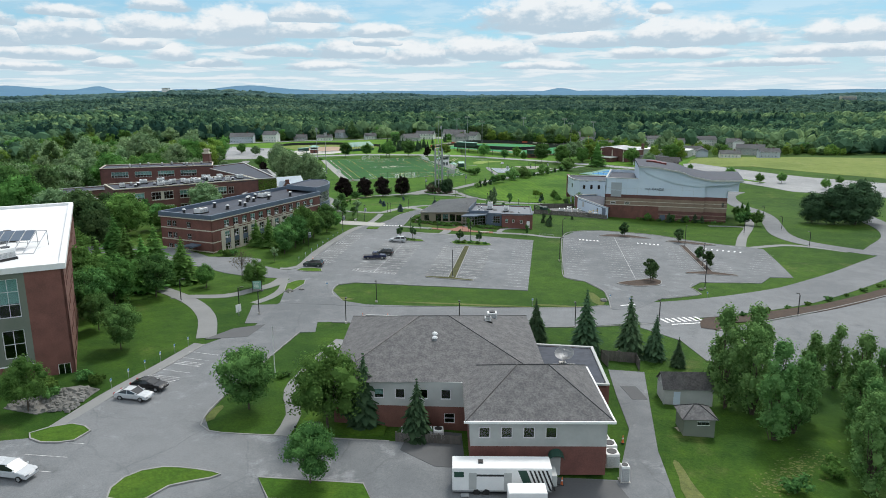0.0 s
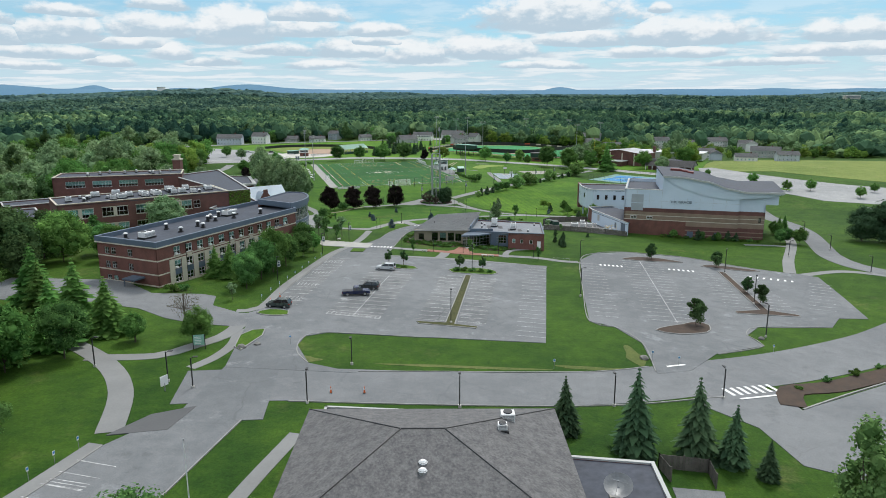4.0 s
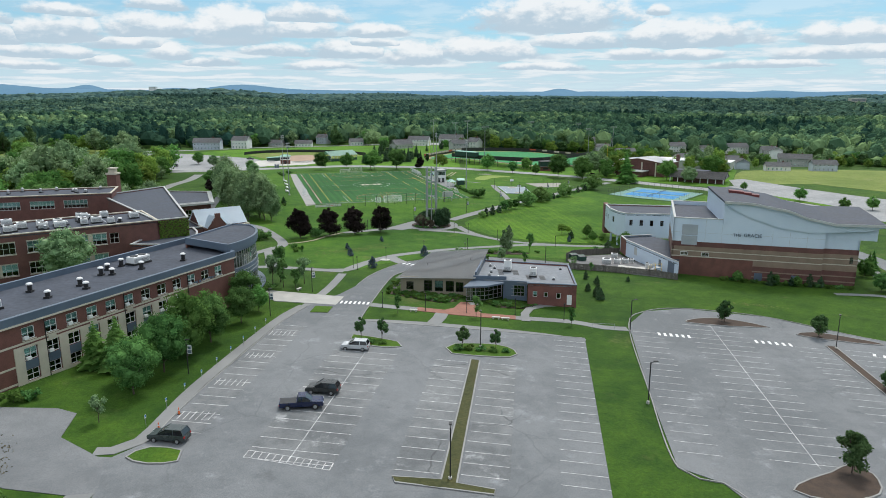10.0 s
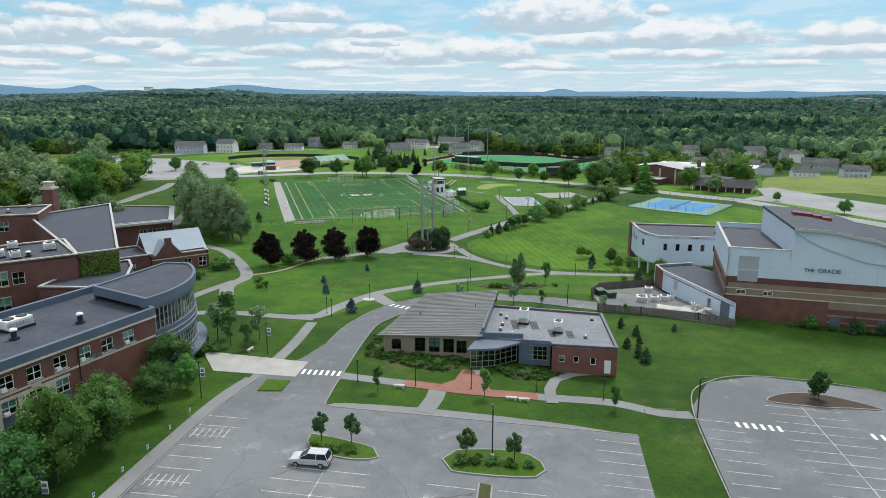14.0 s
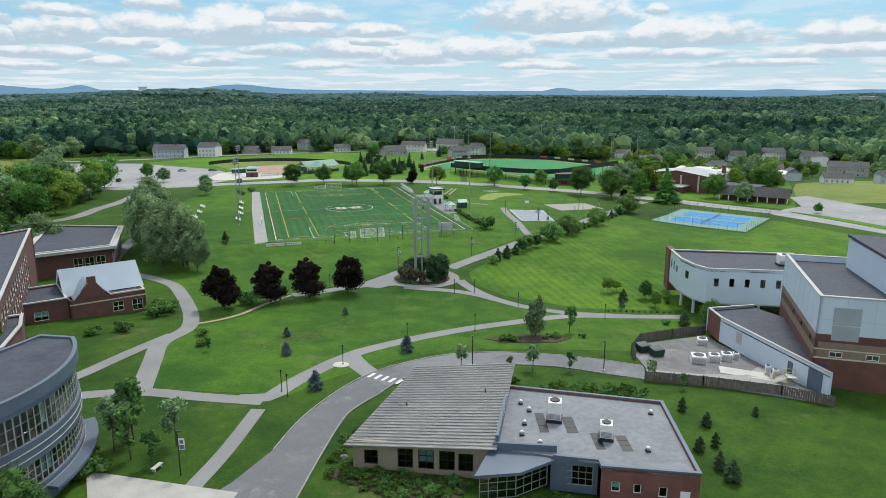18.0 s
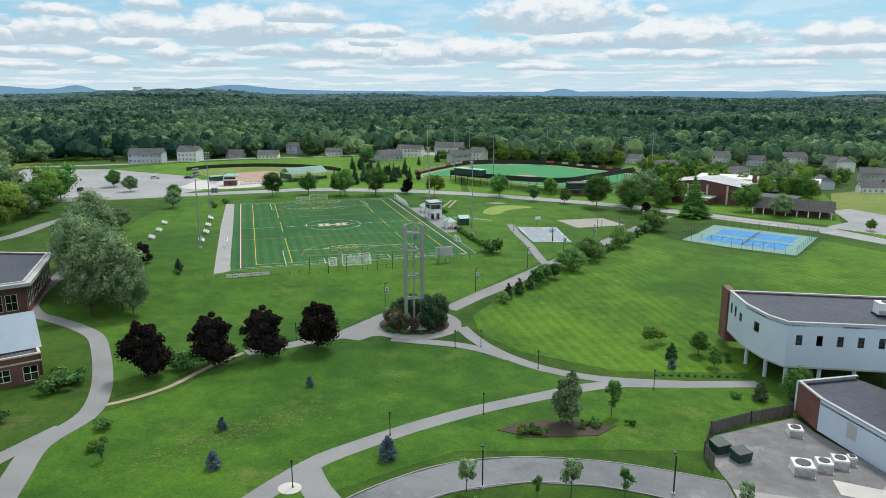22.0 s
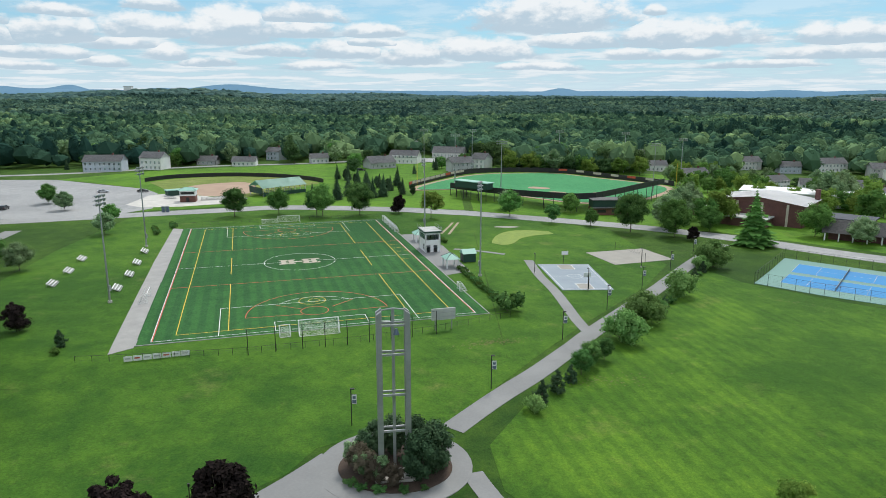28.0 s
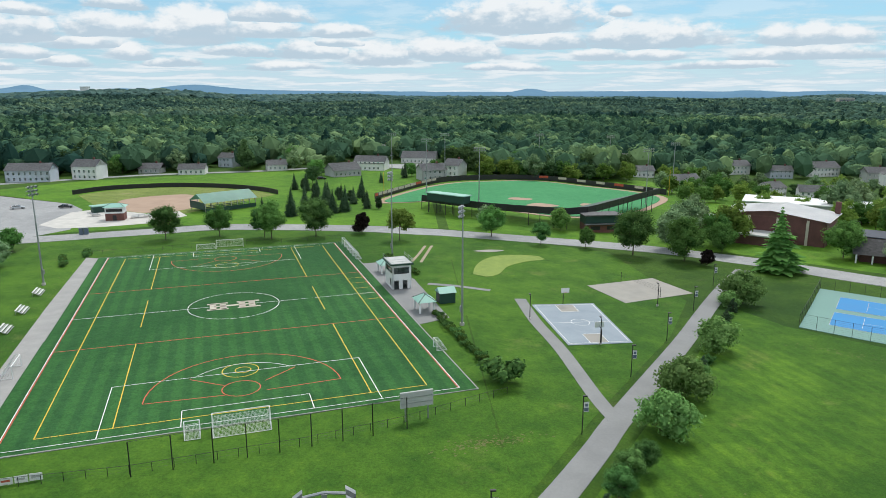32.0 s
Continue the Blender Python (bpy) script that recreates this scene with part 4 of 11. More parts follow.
# long brick academic building with a round glazed end
def academic_hall():
    rng = random.Random(4)
    o, u = (-58.9, 172.0), (0.414, 0.910)
    L, W, z0, zt = 48.0, 17.5, 4.0, 14.5
    t = thing("academic_hall", pose(0, 0, 0), "three-storey brick academic hall with a round glazed corner", "building")
    P = poly_local(o, u, [(0, 0), (L, 0), (L + 8, W), (0, W)])
    front = []
    for i in range(12):
        x = 4.6 + i * 3.45
        front.append((x, x + 1.9, 11.0, 12.8, 2, 2, 0.5))
    for i in range(9):
        x = 4.6 + (i if i < 5 else i) * 3.45
        front += [(x, x + 1.9, 5.0, 6.6, 2, 2, 0.1), (x, x + 1.9, 8.0, 9.8, 2, 2, 0.25)]
    w = glazed_wall(t, P[0], P[1], z0, 13.6, front, BRICK, rng=rng)
    for i in range(9):
        x = 4.6 + i * 3.45
        part("bay_panel", boxes((x, x + 1.9, -0.04, 0.05, 6.66, 7.94)), SLATE, w)
        part("pilaster", boxes((x - 1.47, x - 0.08, -0.12, -0.002, 4.2, 10.2)), CREAM, w)
        part("lintel", boxes((x - 0.08, x + 1.98, -0.1, -0.004, 9.85, 10.2)), CREAM, w)
        part("plinth_panel", boxes((x - 0.08, x + 1.98, -0.1, -0.004, 4.2, 4.95)), CREAM, w)
        if i % 2:
            part("keystone", boxes((x + 0.35, x + 1.55, -0.14, -0.005, 10.2, 10.6)), CREAM, w)
    for i in range(12):
        x = 4.6 + i * 3.45
        part("sill", boxes((x - 0.1, x + 2.0, -0.14, -0.004, 10.84, 10.98)), CREAM, w)
        # window air conditioners stand out of some lower sashes
        for z in ([11.08] if i % 3 != 1 else []) + ([8.08] if i < 9 and i % 3 != 2 else []):
            part("window_air_unit", boxes((x + 0.15, x + 0.8, -0.32, 0.12, z, z + 0.42)), WHITE, w)
    back = [(x, x + 1.4, zz, zz + 1.5, 2, 2, 0.2) for zz in (4.8, 7.9, 11.0) for x in (2.2, 4.1, 9.0)]
    glazed_wall(t, P[3], P[0], z0, 13.6, back, BRICK, rng=rng, frame_mat=SIDING)
    wall("wall", t, *side(P[1], P[2]), z0, 13.6, [], BRICK)
    wall("wall", t, *side(P[2], P[3]), z0, 13.6, [], BRICK)
    for z in (10.45, 7.45, 5.0):
        band("string_course", [P[3], P[0], P[1]] if z > 10 else [P[3], P[0], tuple(Vector(P[0]).lerp(Vector(P[1]), 0.085))], z, z + 0.28, 0.05, 0.1, CREAM, t, closed=False)
    slab("roof", P, 13.3, 13.75, MEMBRANE, t, "dark membrane roof with ponding stains")
    band("parapet", P, 13.6, 14.75, 0.28, 0.6, SLATE, t)
    band("cornice", P, 13.35, 13.6, 0.34, 0.5, CREAM, t)
    part("entrance_canopy", boxes((-3.4, 0, -3.0, 0.0, 6.6, 6.95), (-3.2, -3.0, -2.8, -2.6, 3.9, 6.6)), SLATE, t).matrix_basis = side(P[3], P[0])[0] @ pose(13.5, 0, 0)
    # round end
    c = poly_local(o, u, [(50.0, 20.2)])[0]
    R = 18.7
    a0, a1 = math.radians(-30.5), math.radians(37.5)
    n = 26
    arc = [(c[0] + R * math.cos(a0 + (a1 - a0) * i / n), c[1] + R * math.sin(a0 + (a1 - a0) * i / n)) for i in range(n + 1)]
    grow = lambda p, d: (c[0] + (R + d) * (p[0] - c[0]) / R, c[1] + (R + d) * (p[1] - c[1]) / R)
    back = poly_local(o, u, [(65.6, 15.6), (49.6, 13.8)])
    foot = arc + back
    for a, b, mt, nm in ((3.0, 5.6, SLATE, "base_band"), (8.3, 10.5, SLATE, "spandrel_band"), (13.9, 14.6, SLATE, "head_band")):
        band(nm, arc, a, b, 0.12, 0.5, mt, t, closed=False)
    for a, b in ((5.6, 8.3), (10.5, 13.9)):
        for i in range(n):
            m, ln = side(arc[i], arc[i + 1])
            window(t, m @ pose(0, 0, a), ln, b - a, 1, 3, STEEL, rng.random() < 0.12)
    for z in (8.9, 9.7, 5.0):
        band("panel_rib", arc, z, z + 0.08, 0.17, 0.2, SIDING, t, closed=False)
    wall("wall", t, *side(arc[-1], back[0]), 3.0, 14.6, [], SLATE)
    wall("wall", t, *side(back[0], back[1]), 3.0, 14.6, [], BRICK)
    slab("ledge", [grow(p, 1.5) for p in arc[8:]] + [grow(p, -0.5) for p in arc[8:]][::-1], 4.7, 5.05, SLATE, t)
    slab("floor", foot, 9.0, 9.3, CONCRETE, t)
    band("parapet", [grow(p, 0.35) for p in arc] + back, 14.5, 15.9, 0.02, 0.45, SLATE, t)
    slab("roof", [grow(p, 0.1) for p in arc] + back, 15.3, 15.65, MEMBRANE, t, "dark membrane roof on the round end")
    for k, x in enumerate((37.2, 38.4, 39.4, 40.6, 41.6, 42.4, 43.3)):
        part("name_letter_bar", boxes((x, x + (0.5 if k % 3 else 0.9), -0.06, -0.004, 10.86, 11.3 if k < 4 else 11.2)), SLATE, w)
    for x in (8.0, 21.8, 35.6):
        part("downpipe", rods(((x, -0.12, 4.2), (x, -0.12, 13.3), 0.07), n=6), BLACK, w)
    m0, ang = pose(o[0], o[1], 13.75), math.degrees(math.atan2(u[1], u[0]))
    for a, b, s in ((6, 9, 1.3), (36, 12, 1.6)):
        q = poly_local(o, u, [(a, b)])[0]
        rooftop_unit(pose(q[0], q[1], 13.75, 0, 0, ang), 3.0 * s / 1.3, 2.0, 1.5)
    for a, b in ((3, 12), (14, 7), (15, 12.5), (20, 6), (20.8, 8.4), (27, 11), (28, 9.5), (30, 13), (33, 8), (33, 13), (41, 6)):
        q = poly_local(o, u, [(a, b)])[0]
        roof_vent(pose(q[0], q[1], 13.75), 0.9 + 0.25 * (a % 2), "dark drum roof vent with a white cap", True)
    return t


academic_hall()


def flat_block(name, label, P, z0, z1, faces, wall_mat, roof_mat=None, coping=None, category="building", group="", par=0.5, windows=None, rng=None, frame_mat=None):
    """A flat-roofed block: walls with openings, coping and roof. faces: openings per side index."""
    t = thing(name, pose(0, 0, 0), label, category, group)
    n = len(P)
    for i in range(n):
        glazed_wall(t, P[i], P[(i + 1) % n], z0, z1, faces.get(i, []), wall_mat, rng=rng or random.Random(1), frame_mat=frame_mat)
    slab("roof", P, z1 - par, z1 - par + 0.25, roof_mat or MEMBRANE, t)
    band("coping", P, z1, z1 + 0.22, 0.08, 0.5, coping or SIDING, t)
    return t


G = (0.815, 0.58)


def old_hall():
    """Two parallel brick wings with ribbon windows, a link and a chimney."""
    rng = random.Random(8)
    o = (-107.0, 222.3)
    def wins(x0, x1, z, h, w=7.0, gap=9.2):
        out, x = [], x0
        while x + w < x1:
            out.append((x, x + w, z, z + h, 6, 2, 0.8))
            x += gap
        return out
    A = poly_local(o, G, [(0, 0), (48.5, 0), (48.5, 17), (0, 17)])
    flat_block("classroom_wing", "low brick classroom wing with teal blinds in ribbon windows", A, 3.0, 14.3, {0: wins(2.2, 37, 10.0, 2.6) + wins(2.2, 37, 5.2, 2.6) + [(37.4, 39.4, 10.0, 12.4, 2, 2, 0.2)]}, BRICK_DARK, coping=CREAM, group="old classroom wings", rng=rng)
    for z in (10.0, 5.2):
        for k in range(4):
            x = 2.2 + 9.2 * k
            mp = thing("mullion_panel", side(A[0], A[1])[0] @ pose(x, 0, z), "cream panel between paired classroom windows", "panel", "window panels")
            part("panel", boxes((3.0, 4.0, -0.05, 0.22, 0.004, 2.596)), CREAM, mp)
            part("sill", boxes((-0.1, 7.1, -0.12, -0.003, -0.2, -0.03)), CREAM, mp)
            part("head", boxes((-0.1, 7.1, -0.06, -0.003, 2.62, 2.8)), CREAM, mp)
    o2, g2 = (-137.0, 274.5), (0.955, 0.297)
    B = poly_local(o2, g2, [(0, 0), (43, 0), (43, 15), (0, 15)])
    flat_block("classroom_wing", "brick classroom wing with white-blinded ribbon windows behind", B, 2.0, 15.6, {0: wins(4.1, 42, 11.8, 2.3, 6.3, 8.7)}, BRICK_DARK, coping=CREAM, group="old classroom wings", rng=rng)
    C = [(-98, 288), (-68.2, 250.8), (-62, 255.4), (-90.4, 312.8), (-100, 296)]
    flat_block("link_wing", "flat-roofed link between brick classroom wings", C, 2.0, 14.2, {2: [(1.5 + 3.4 * i, 3.9 + 3.4 * i, z, z + 2.2, 2, 2, 0.3) for i in range(14) for z in (4.0, 7.2, 10.2)]}, BRICK_DARK, coping=SIDING, frame_mat=WHITE)
    D = poly_local((-120, 238), G, [(-30, 0), (-1, -10), (-1, 12), (-30, 14)])
    flat_block("side_wing", "low brick side wing with a pale grey roof", D, 2.0, 9.5, {}, BRICK_DARK, roof_mat=MEMBRANE, coping=SIDING)
    E = poly_local((-112, 262), G, [(-30, -2), (0, 0), (2, 10), (-30, 10)])
    flat_block("side_wing", "low flat-roofed brick wing between classroom blocks", E, 2.0, 10.5, {}, BRICK_DARK, coping=SIDING)
    K = [(-71.5, 243.0), (-62.3, 242.6), (-58.0, 249.0), (-61.0, 258.5), (-64, 264), (-70.5, 259)]
    flat_block("link_passage", "low flat-roofed passage between the brick halls", K, 2.0, 9.9, {1: [(2.4, 4.6, 6.4, 8.4, 2, 2, 0.3)]}, BRICK_DARK, coping=SIDING)
    rngi = np.random.default_rng(77)
    iv = thing("ivy", pose(0, 0, 0), "dense green ivy covering a brick wall", "ivy")
    mi, li = side((-68.2, 250.8), (-62, 255.4))
    V, F = [], []
    for k in range(1500):
        c_ = mi @ Vector((rngi.uniform(0.1, li), -rngi.uniform(0.03, 0.3), rngi.uniform(9.6, 14.0)))
        b = len(V)
        a_, e_ = Vector(rngi.normal(size=3)).normalized() * 0.2, Vector(rngi.normal(size=3)).normalized() * 0.16
        V += [tuple(c_ + a_), tuple(c_ + e_), tuple(c_ - a_), tuple(c_ - e_)]
        F.append((b, b + 1, b + 2, b + 3))
    me = bpy.data.meshes.new("ivy_leaves")
    me.from_pydata(V, [], F)
    me.materials.append(LEAF_BRIGHT)
    new("ivy_leaves", me).parent = iv
    ch = thing("chimney_stack", pose(-106.5, 312, 0), "square brick boiler chimney with a pale cap", "chimney")
    part("shaft", boxes((-1.5, 1.5, -1.5, 1.5, 6, 18.4)), BRICK_DARK, ch)
    part("cap", boxes((-1.7, 1.7, -1.7, 1.7, 18.4, 18.9), (-1.0, 1.0, -1.0, 1.0, 18.9, 20.2), (-1.3, 1.3, -1.3, 1.3, 20.2, 20.5)), CREAM, ch)
    for x in (9, 18.5, 28, 38):
        st = thing("roof_seam", pose(0, 0, 0), "pale welded seam strip on a membrane roof", "roof seam", "roof seams")
        part("strip", boxes((x - 0.09, x + 0.09, 0.5, 16.5, 14.05, 14.075)), LOUVRE, st).matrix_basis = pose(o[0], o[1], 0, 0, 0, math.degrees(math.atan2(G[1], G[0])))
    for k in range(34):
        a, b = rng.uniform(3, 46), rng.uniform(3, 15)
        q = poly_local(o, G, [(a, b)])[0]
        if rng.random() < 0.45:
            rooftop_unit(pose(q[0], q[1], 14.05, 0, 0, 35), rng.uniform(1.4, 2.4), 1.5, 1.6, "dark louvred rooftop air unit", 1)
        else:
            roof_vent(pose(q[0], q[1], 14.05), rng.uniform(0.7, 1.2), "dark drum roof vent with a white cap", k % 2 == 0)
    for k in range(10):
        q = poly_local(o2, g2, [(rng.uniform(3, 41), rng.uniform(3, 13))])[0]
        roof_vent(pose(q[0], q[1], 15.35), rng.uniform(0.7, 1.2))


old_hall()


def gabled_hall():
    o = (-69.0, 286.4)
    h = (-G[1], G[0])
    t = thing("gabled_hall", pose(o[0], o[1], 0, 0, 0, math.degrees(math.atan2(G[1], G[0]))), "small brick hall with a white metal gable roof", "building")
    W, D, e, r = 13.8, 14.0, 5.2, 9.6
    for p, q, op in (((0, 0), (W, 0), [(7.6, 9.6, 1.6, 3.6, 2, 2, 0.6), (11.2, 13.2, 1.2, 3.6, 2, 2, 0.6)]), ((W, 0), (W, D), [(3, 5, 1.5, 3.5, 2, 2, 0.3)]), ((W, D), (0, D), []), ((0, D), (0, 0), [])):
        glazed_wall(t, p, q, 0.0, e, op, BRICK_DARK)
    bm = bmesh.new()
    v = [bm.verts.new(c) for c in ((-0.5, 2.9, e + 0.1), (W + 0.5, 2.9, e + 0.1), (W + 0.5, D / 2 + 2, r), (-0.5, D / 2 + 2, r), (-0.5, D + 0.6, e - 0.3), (W + 0.5, D + 0.6, e - 0.3))]
    bm.faces.new((v[0], v[1], v[2], v[3]))
    bm.faces.new((v[3], v[2], v[5], v[4]))
    bmesh.ops.solidify(bm, geom=bm.faces[:], thickness=0.25)
    part("roof", bm, BLUEROOF, t, "pale blue standing-seam metal roof")
    part("roof_seam", boxes(*[(x - 0.03, x + 0.03, 2.6, 2.7, e - 0.1, e) for x in np.arange(0, W, 0.6)]), WHITE, t)
    bm = bmesh.new()
    for x in (W, 0):
        q = [bm.verts.new((x + s, y, z)) for s in (0.0, -0.3) for y, z in ((2.8, e), (D, e), (D / 2 + 2, r - 0.2))]
        bm.faces.new(q[:3])
        bm.faces.new(q[3:][::-1])
    part("gable_end", bm, BRICK_DARK, t)
    bm = bmesh.new()
    q = [bm.verts.new((x, y, z)) for y in (-0.15, 0.25) for x, z in ((1.0, e), (7.0, e), (5.0, 8.2), (5.0, 9.4), (3.4, 9.4), (3.4, 8.2))]
    bm.faces.new(q[:6])
    bm.faces.new(q[6:][::-1])
    for i in range(6):
        j = (i + 1) % 6
        bm.faces.new((q[i], q[i + 6], q[j + 6], q[j]))
    bmesh.ops.recalc_face_normals(bm, faces=bm.faces)
    part("gable_front", bm, BRICK_DARK, t)
    bm = bmesh.new()
    for s in (-1, 1):
        a = [bm.verts.new(c) for c in ((4.2 + s * 3.4, -0.3, e - 0.1), (4.2 + s * 0.6, -0.3, 8.3), (4.2 + s * 0.6, 6.0, 8.3), (4.2 + s * 3.4, 6.0, e - 0.1))]
        bm.faces.new(a)
    bmesh.ops.solidify(bm, geom=bm.faces[:], thickness=0.2)
    part("cross_gable_roof", bm, BLUEROOF, t)
    band("coping", [(7.3, -0.1), (W, -0.1), (W, 3)], e, e + 0.25, 0.05, 0.4, CREAM, t, closed=False)
    band("string_course", [(0, 0), (W, 0), (W, D)], 4.1, 4.35, 0.05, 0.1, CREAM, t, closed=False)
    slab("front_roof", [(7.2, 0.2), (W - 0.2, 0.2), (W - 0.2, 2.7), (7.2, 2.7)], e - 0.4, e - 0.1, MEMBRANE, t)
    P = [(o[0] + a * G[0] + b * h[0], o[1] + a * G[1] + b * h[1]) for a, b in ((-14, 0.6), (-0.1, 0.6), (-0.1, 13), (-14, 13))]
    flat_block("lounge_wing", "flat-roofed brick wing beside the gabled hall", P, 0.0, 5.6, {0: [(8, 10.4, 2.0, 3.8, 2, 2, 0.5)]}, BRICK_DARK)
    Q = [(-97.5, 320), (-81.5, 331), (-90.8, 356.5), (-112, 358)]
    b = flat_block("cafeteria", "flat-roofed brick and glass hall with deep white eaves", Q, -1.0, 6.3, {0: [(10.5 + 2.6 * i, 12.6 + 2.6 * i, 0.6, 4.0, 2, 2, 0.0) for i in range(3)], 1: [(1.2 + 3.2 * i, 4.0 + 3.2 * i, 0.8, 4.2, 2, 2, 0.0) for i in range(8)]}, BRICK_DARK)
    band("eave_band", Q, 5.6, 6.3, 1.2, 1.4, SIDING, b)


gabled_hall()


def dormitory():
    rng = random.Random(3)
    u = (-0.45, 0.893)
    v = (-u[1], u[0])
    p0 = (-52.5, 92.0)
    P = poly_local(p0, u, [(0, 0), (60, 0), (60, 17), (0, 17)])
    t = thing("dormitory", pose(0, 0, 0), "five-storey brick and sage residence hall with a white roof", "building")
    z0, zt = 5.0, 21.6
    mid = tuple(Vector(P[3]).lerp(Vector(P[0]), 0.72))
    glazed_wall(t, P[3], mid, 8.6, zt, [(x, x + 2.6, z, z + h, 2, n_, 0.3) for z, h, n_ in ((9.6, 4.0, 2), (15.4, 5.4, 3)) for x in (0.6, 4.6, 8.8)], SAGE, rng=rng, label="sage-green clapboard bay")
    wall("base_wall", t, *side(P[3], mid), z0, 8.4, [], BRICK)
    wall("trim", t, *side(P[3], mid), 8.4, 8.6, [], WHITE, 0.45)
    glazed_wall(t, mid, P[0], z0, zt, [(2.6, 4.2, z0 + 0.6, z0 + 2.8, 2, 1, 0.0)], BRICK, rng=rng)
    glazed_wall(t, P[0], P[1], z0, zt, [(x, x + 1.8, z, z + 1.8, 2, 2, 0.3) for z in (6.5, 10.3, 14.1, 17.9) for x in np.arange(3, 56, 4.2)], BRICK, rng=rng)
    wall("wall", t, *side(P[1], P[2]), z0, zt, [], BRICK)
    wall("wall", t, *side(P[2], P[3]), z0, zt, [], BRICK)
    slab("roof", P, zt - 0.1, zt + 0.25, WHITEROOF, t, "white membrane roof with stains")
    band("parapet", P, zt, zt + 0.8, 0.35, 0.8, WHITE, t)
    for a, b_ in ((8, 6), (22, 7)):
        q = poly_local(p0, u, [(a, b_ + 2)])[0]
        rooftop_unit(pose(q[0], q[1], zt + 0.25, 0, 0, 60), 3.2, 2.2, 1.7)
    q = poly_local(p0, u, [(15, 9)])[0]
    s = thing("solar_rack", pose(q[0], q[1], zt + 0.25, 0, 0, 10), "steel lattice rack with tilted dark panels", "solar rack")
    part("lattice", rods(*[((x, -3, 0.1), (x, 3, 2.4), 0.06) for x in np.arange(-6, 6.1, 1.5)], *[((x, 3, 0.1), (x, 3, 2.4), 0.06) for x in np.arange(-6, 6.1, 1.5)], ((-6, -3, 0.1), (6, -3, 0.1), 0.06), ((-6, 3, 2.4), (6, 3, 2.4), 0.06), ((-6, 0, 1.25), (6, 0, 1.25), 0.06), n=6), STEEL, s)
    for x in np.arange(-5.2, 5.3, 1.5):
        p = part("panel", boxes((-0.65, 0.65, 0, 2.9, 0, 0.06)), SLATE, s)
        p.matrix_basis = pose(x, 0.3, 1.45, 20.9)


dormitory()


def hip_roof(name, x0, x1, y0, y1, e, r, ridge, material, parent, axis="x", over=0.6):
    """A hipped roof; ridge: its two ends along the long axis."""
    bm = bmesh.new()
    a = [bm.verts.new(c) for c in ((x0 - over, y0 - over, e), (x1 + over, y0 - over, e), (x1 + over, y1 + over, e), (x0 - over, y1 + over, e))]
    if axis == "x":
        ym = (y0 + y1) / 2
        b = [bm.verts.new((ridge[0], ym, r)), bm.verts.new((ridge[1], ym, r))]
        fs = ((a[0], a[1], b[1], b[0]), (a[1], a[2], b[1]), (a[2], a[3], b[0], b[1]), (a[3], a[0], b[0]))
    else:
        xm = (x0 + x1) / 2
        b = [bm.verts.new((xm, ridge[0], r)), bm.verts.new((xm, ridge[1], r))]
        fs = ((a[0], a[1], b[0]), (a[1], a[2], b[1], b[0]), (a[2], a[3], b[1]), (a[3], a[0], b[0], b[1]))
    for f in fs:
        bm.faces.new(f)
    bm.faces.new(a[::-1])
    ob = part(name, bm, material, parent)
    caps = []
    corners = [Vector(c) for c in ((x0 - over, y0 - over, e), (x1 + over, y0 - over, e), (x1 + over, y1 + over, e), (x0 - over, y1 + over, e))]
    if axis == "x":
        ends = [Vector((ridge[0], (y0 + y1) / 2, r)), Vector((ridge[1], (y0 + y1) / 2, r))]
        pairs = ((0, 0), (1, 1), (2, 1), (3, 0))
    else:
        ends = [Vector(((x0 + x1) / 2, ridge[0], r)), Vector(((x0 + x1) / 2, ridge[1], r))]
        pairs = ((0, 0), (1, 0), (2, 1), (3, 1))
    for i, k in pairs:
        caps.append((corners[i], ends[k], 0.07))
    caps.append((ends[0], ends[1], 0.08))
    part("ridge_cap", rods(*caps, n=6), BLACK, parent)
    return ob


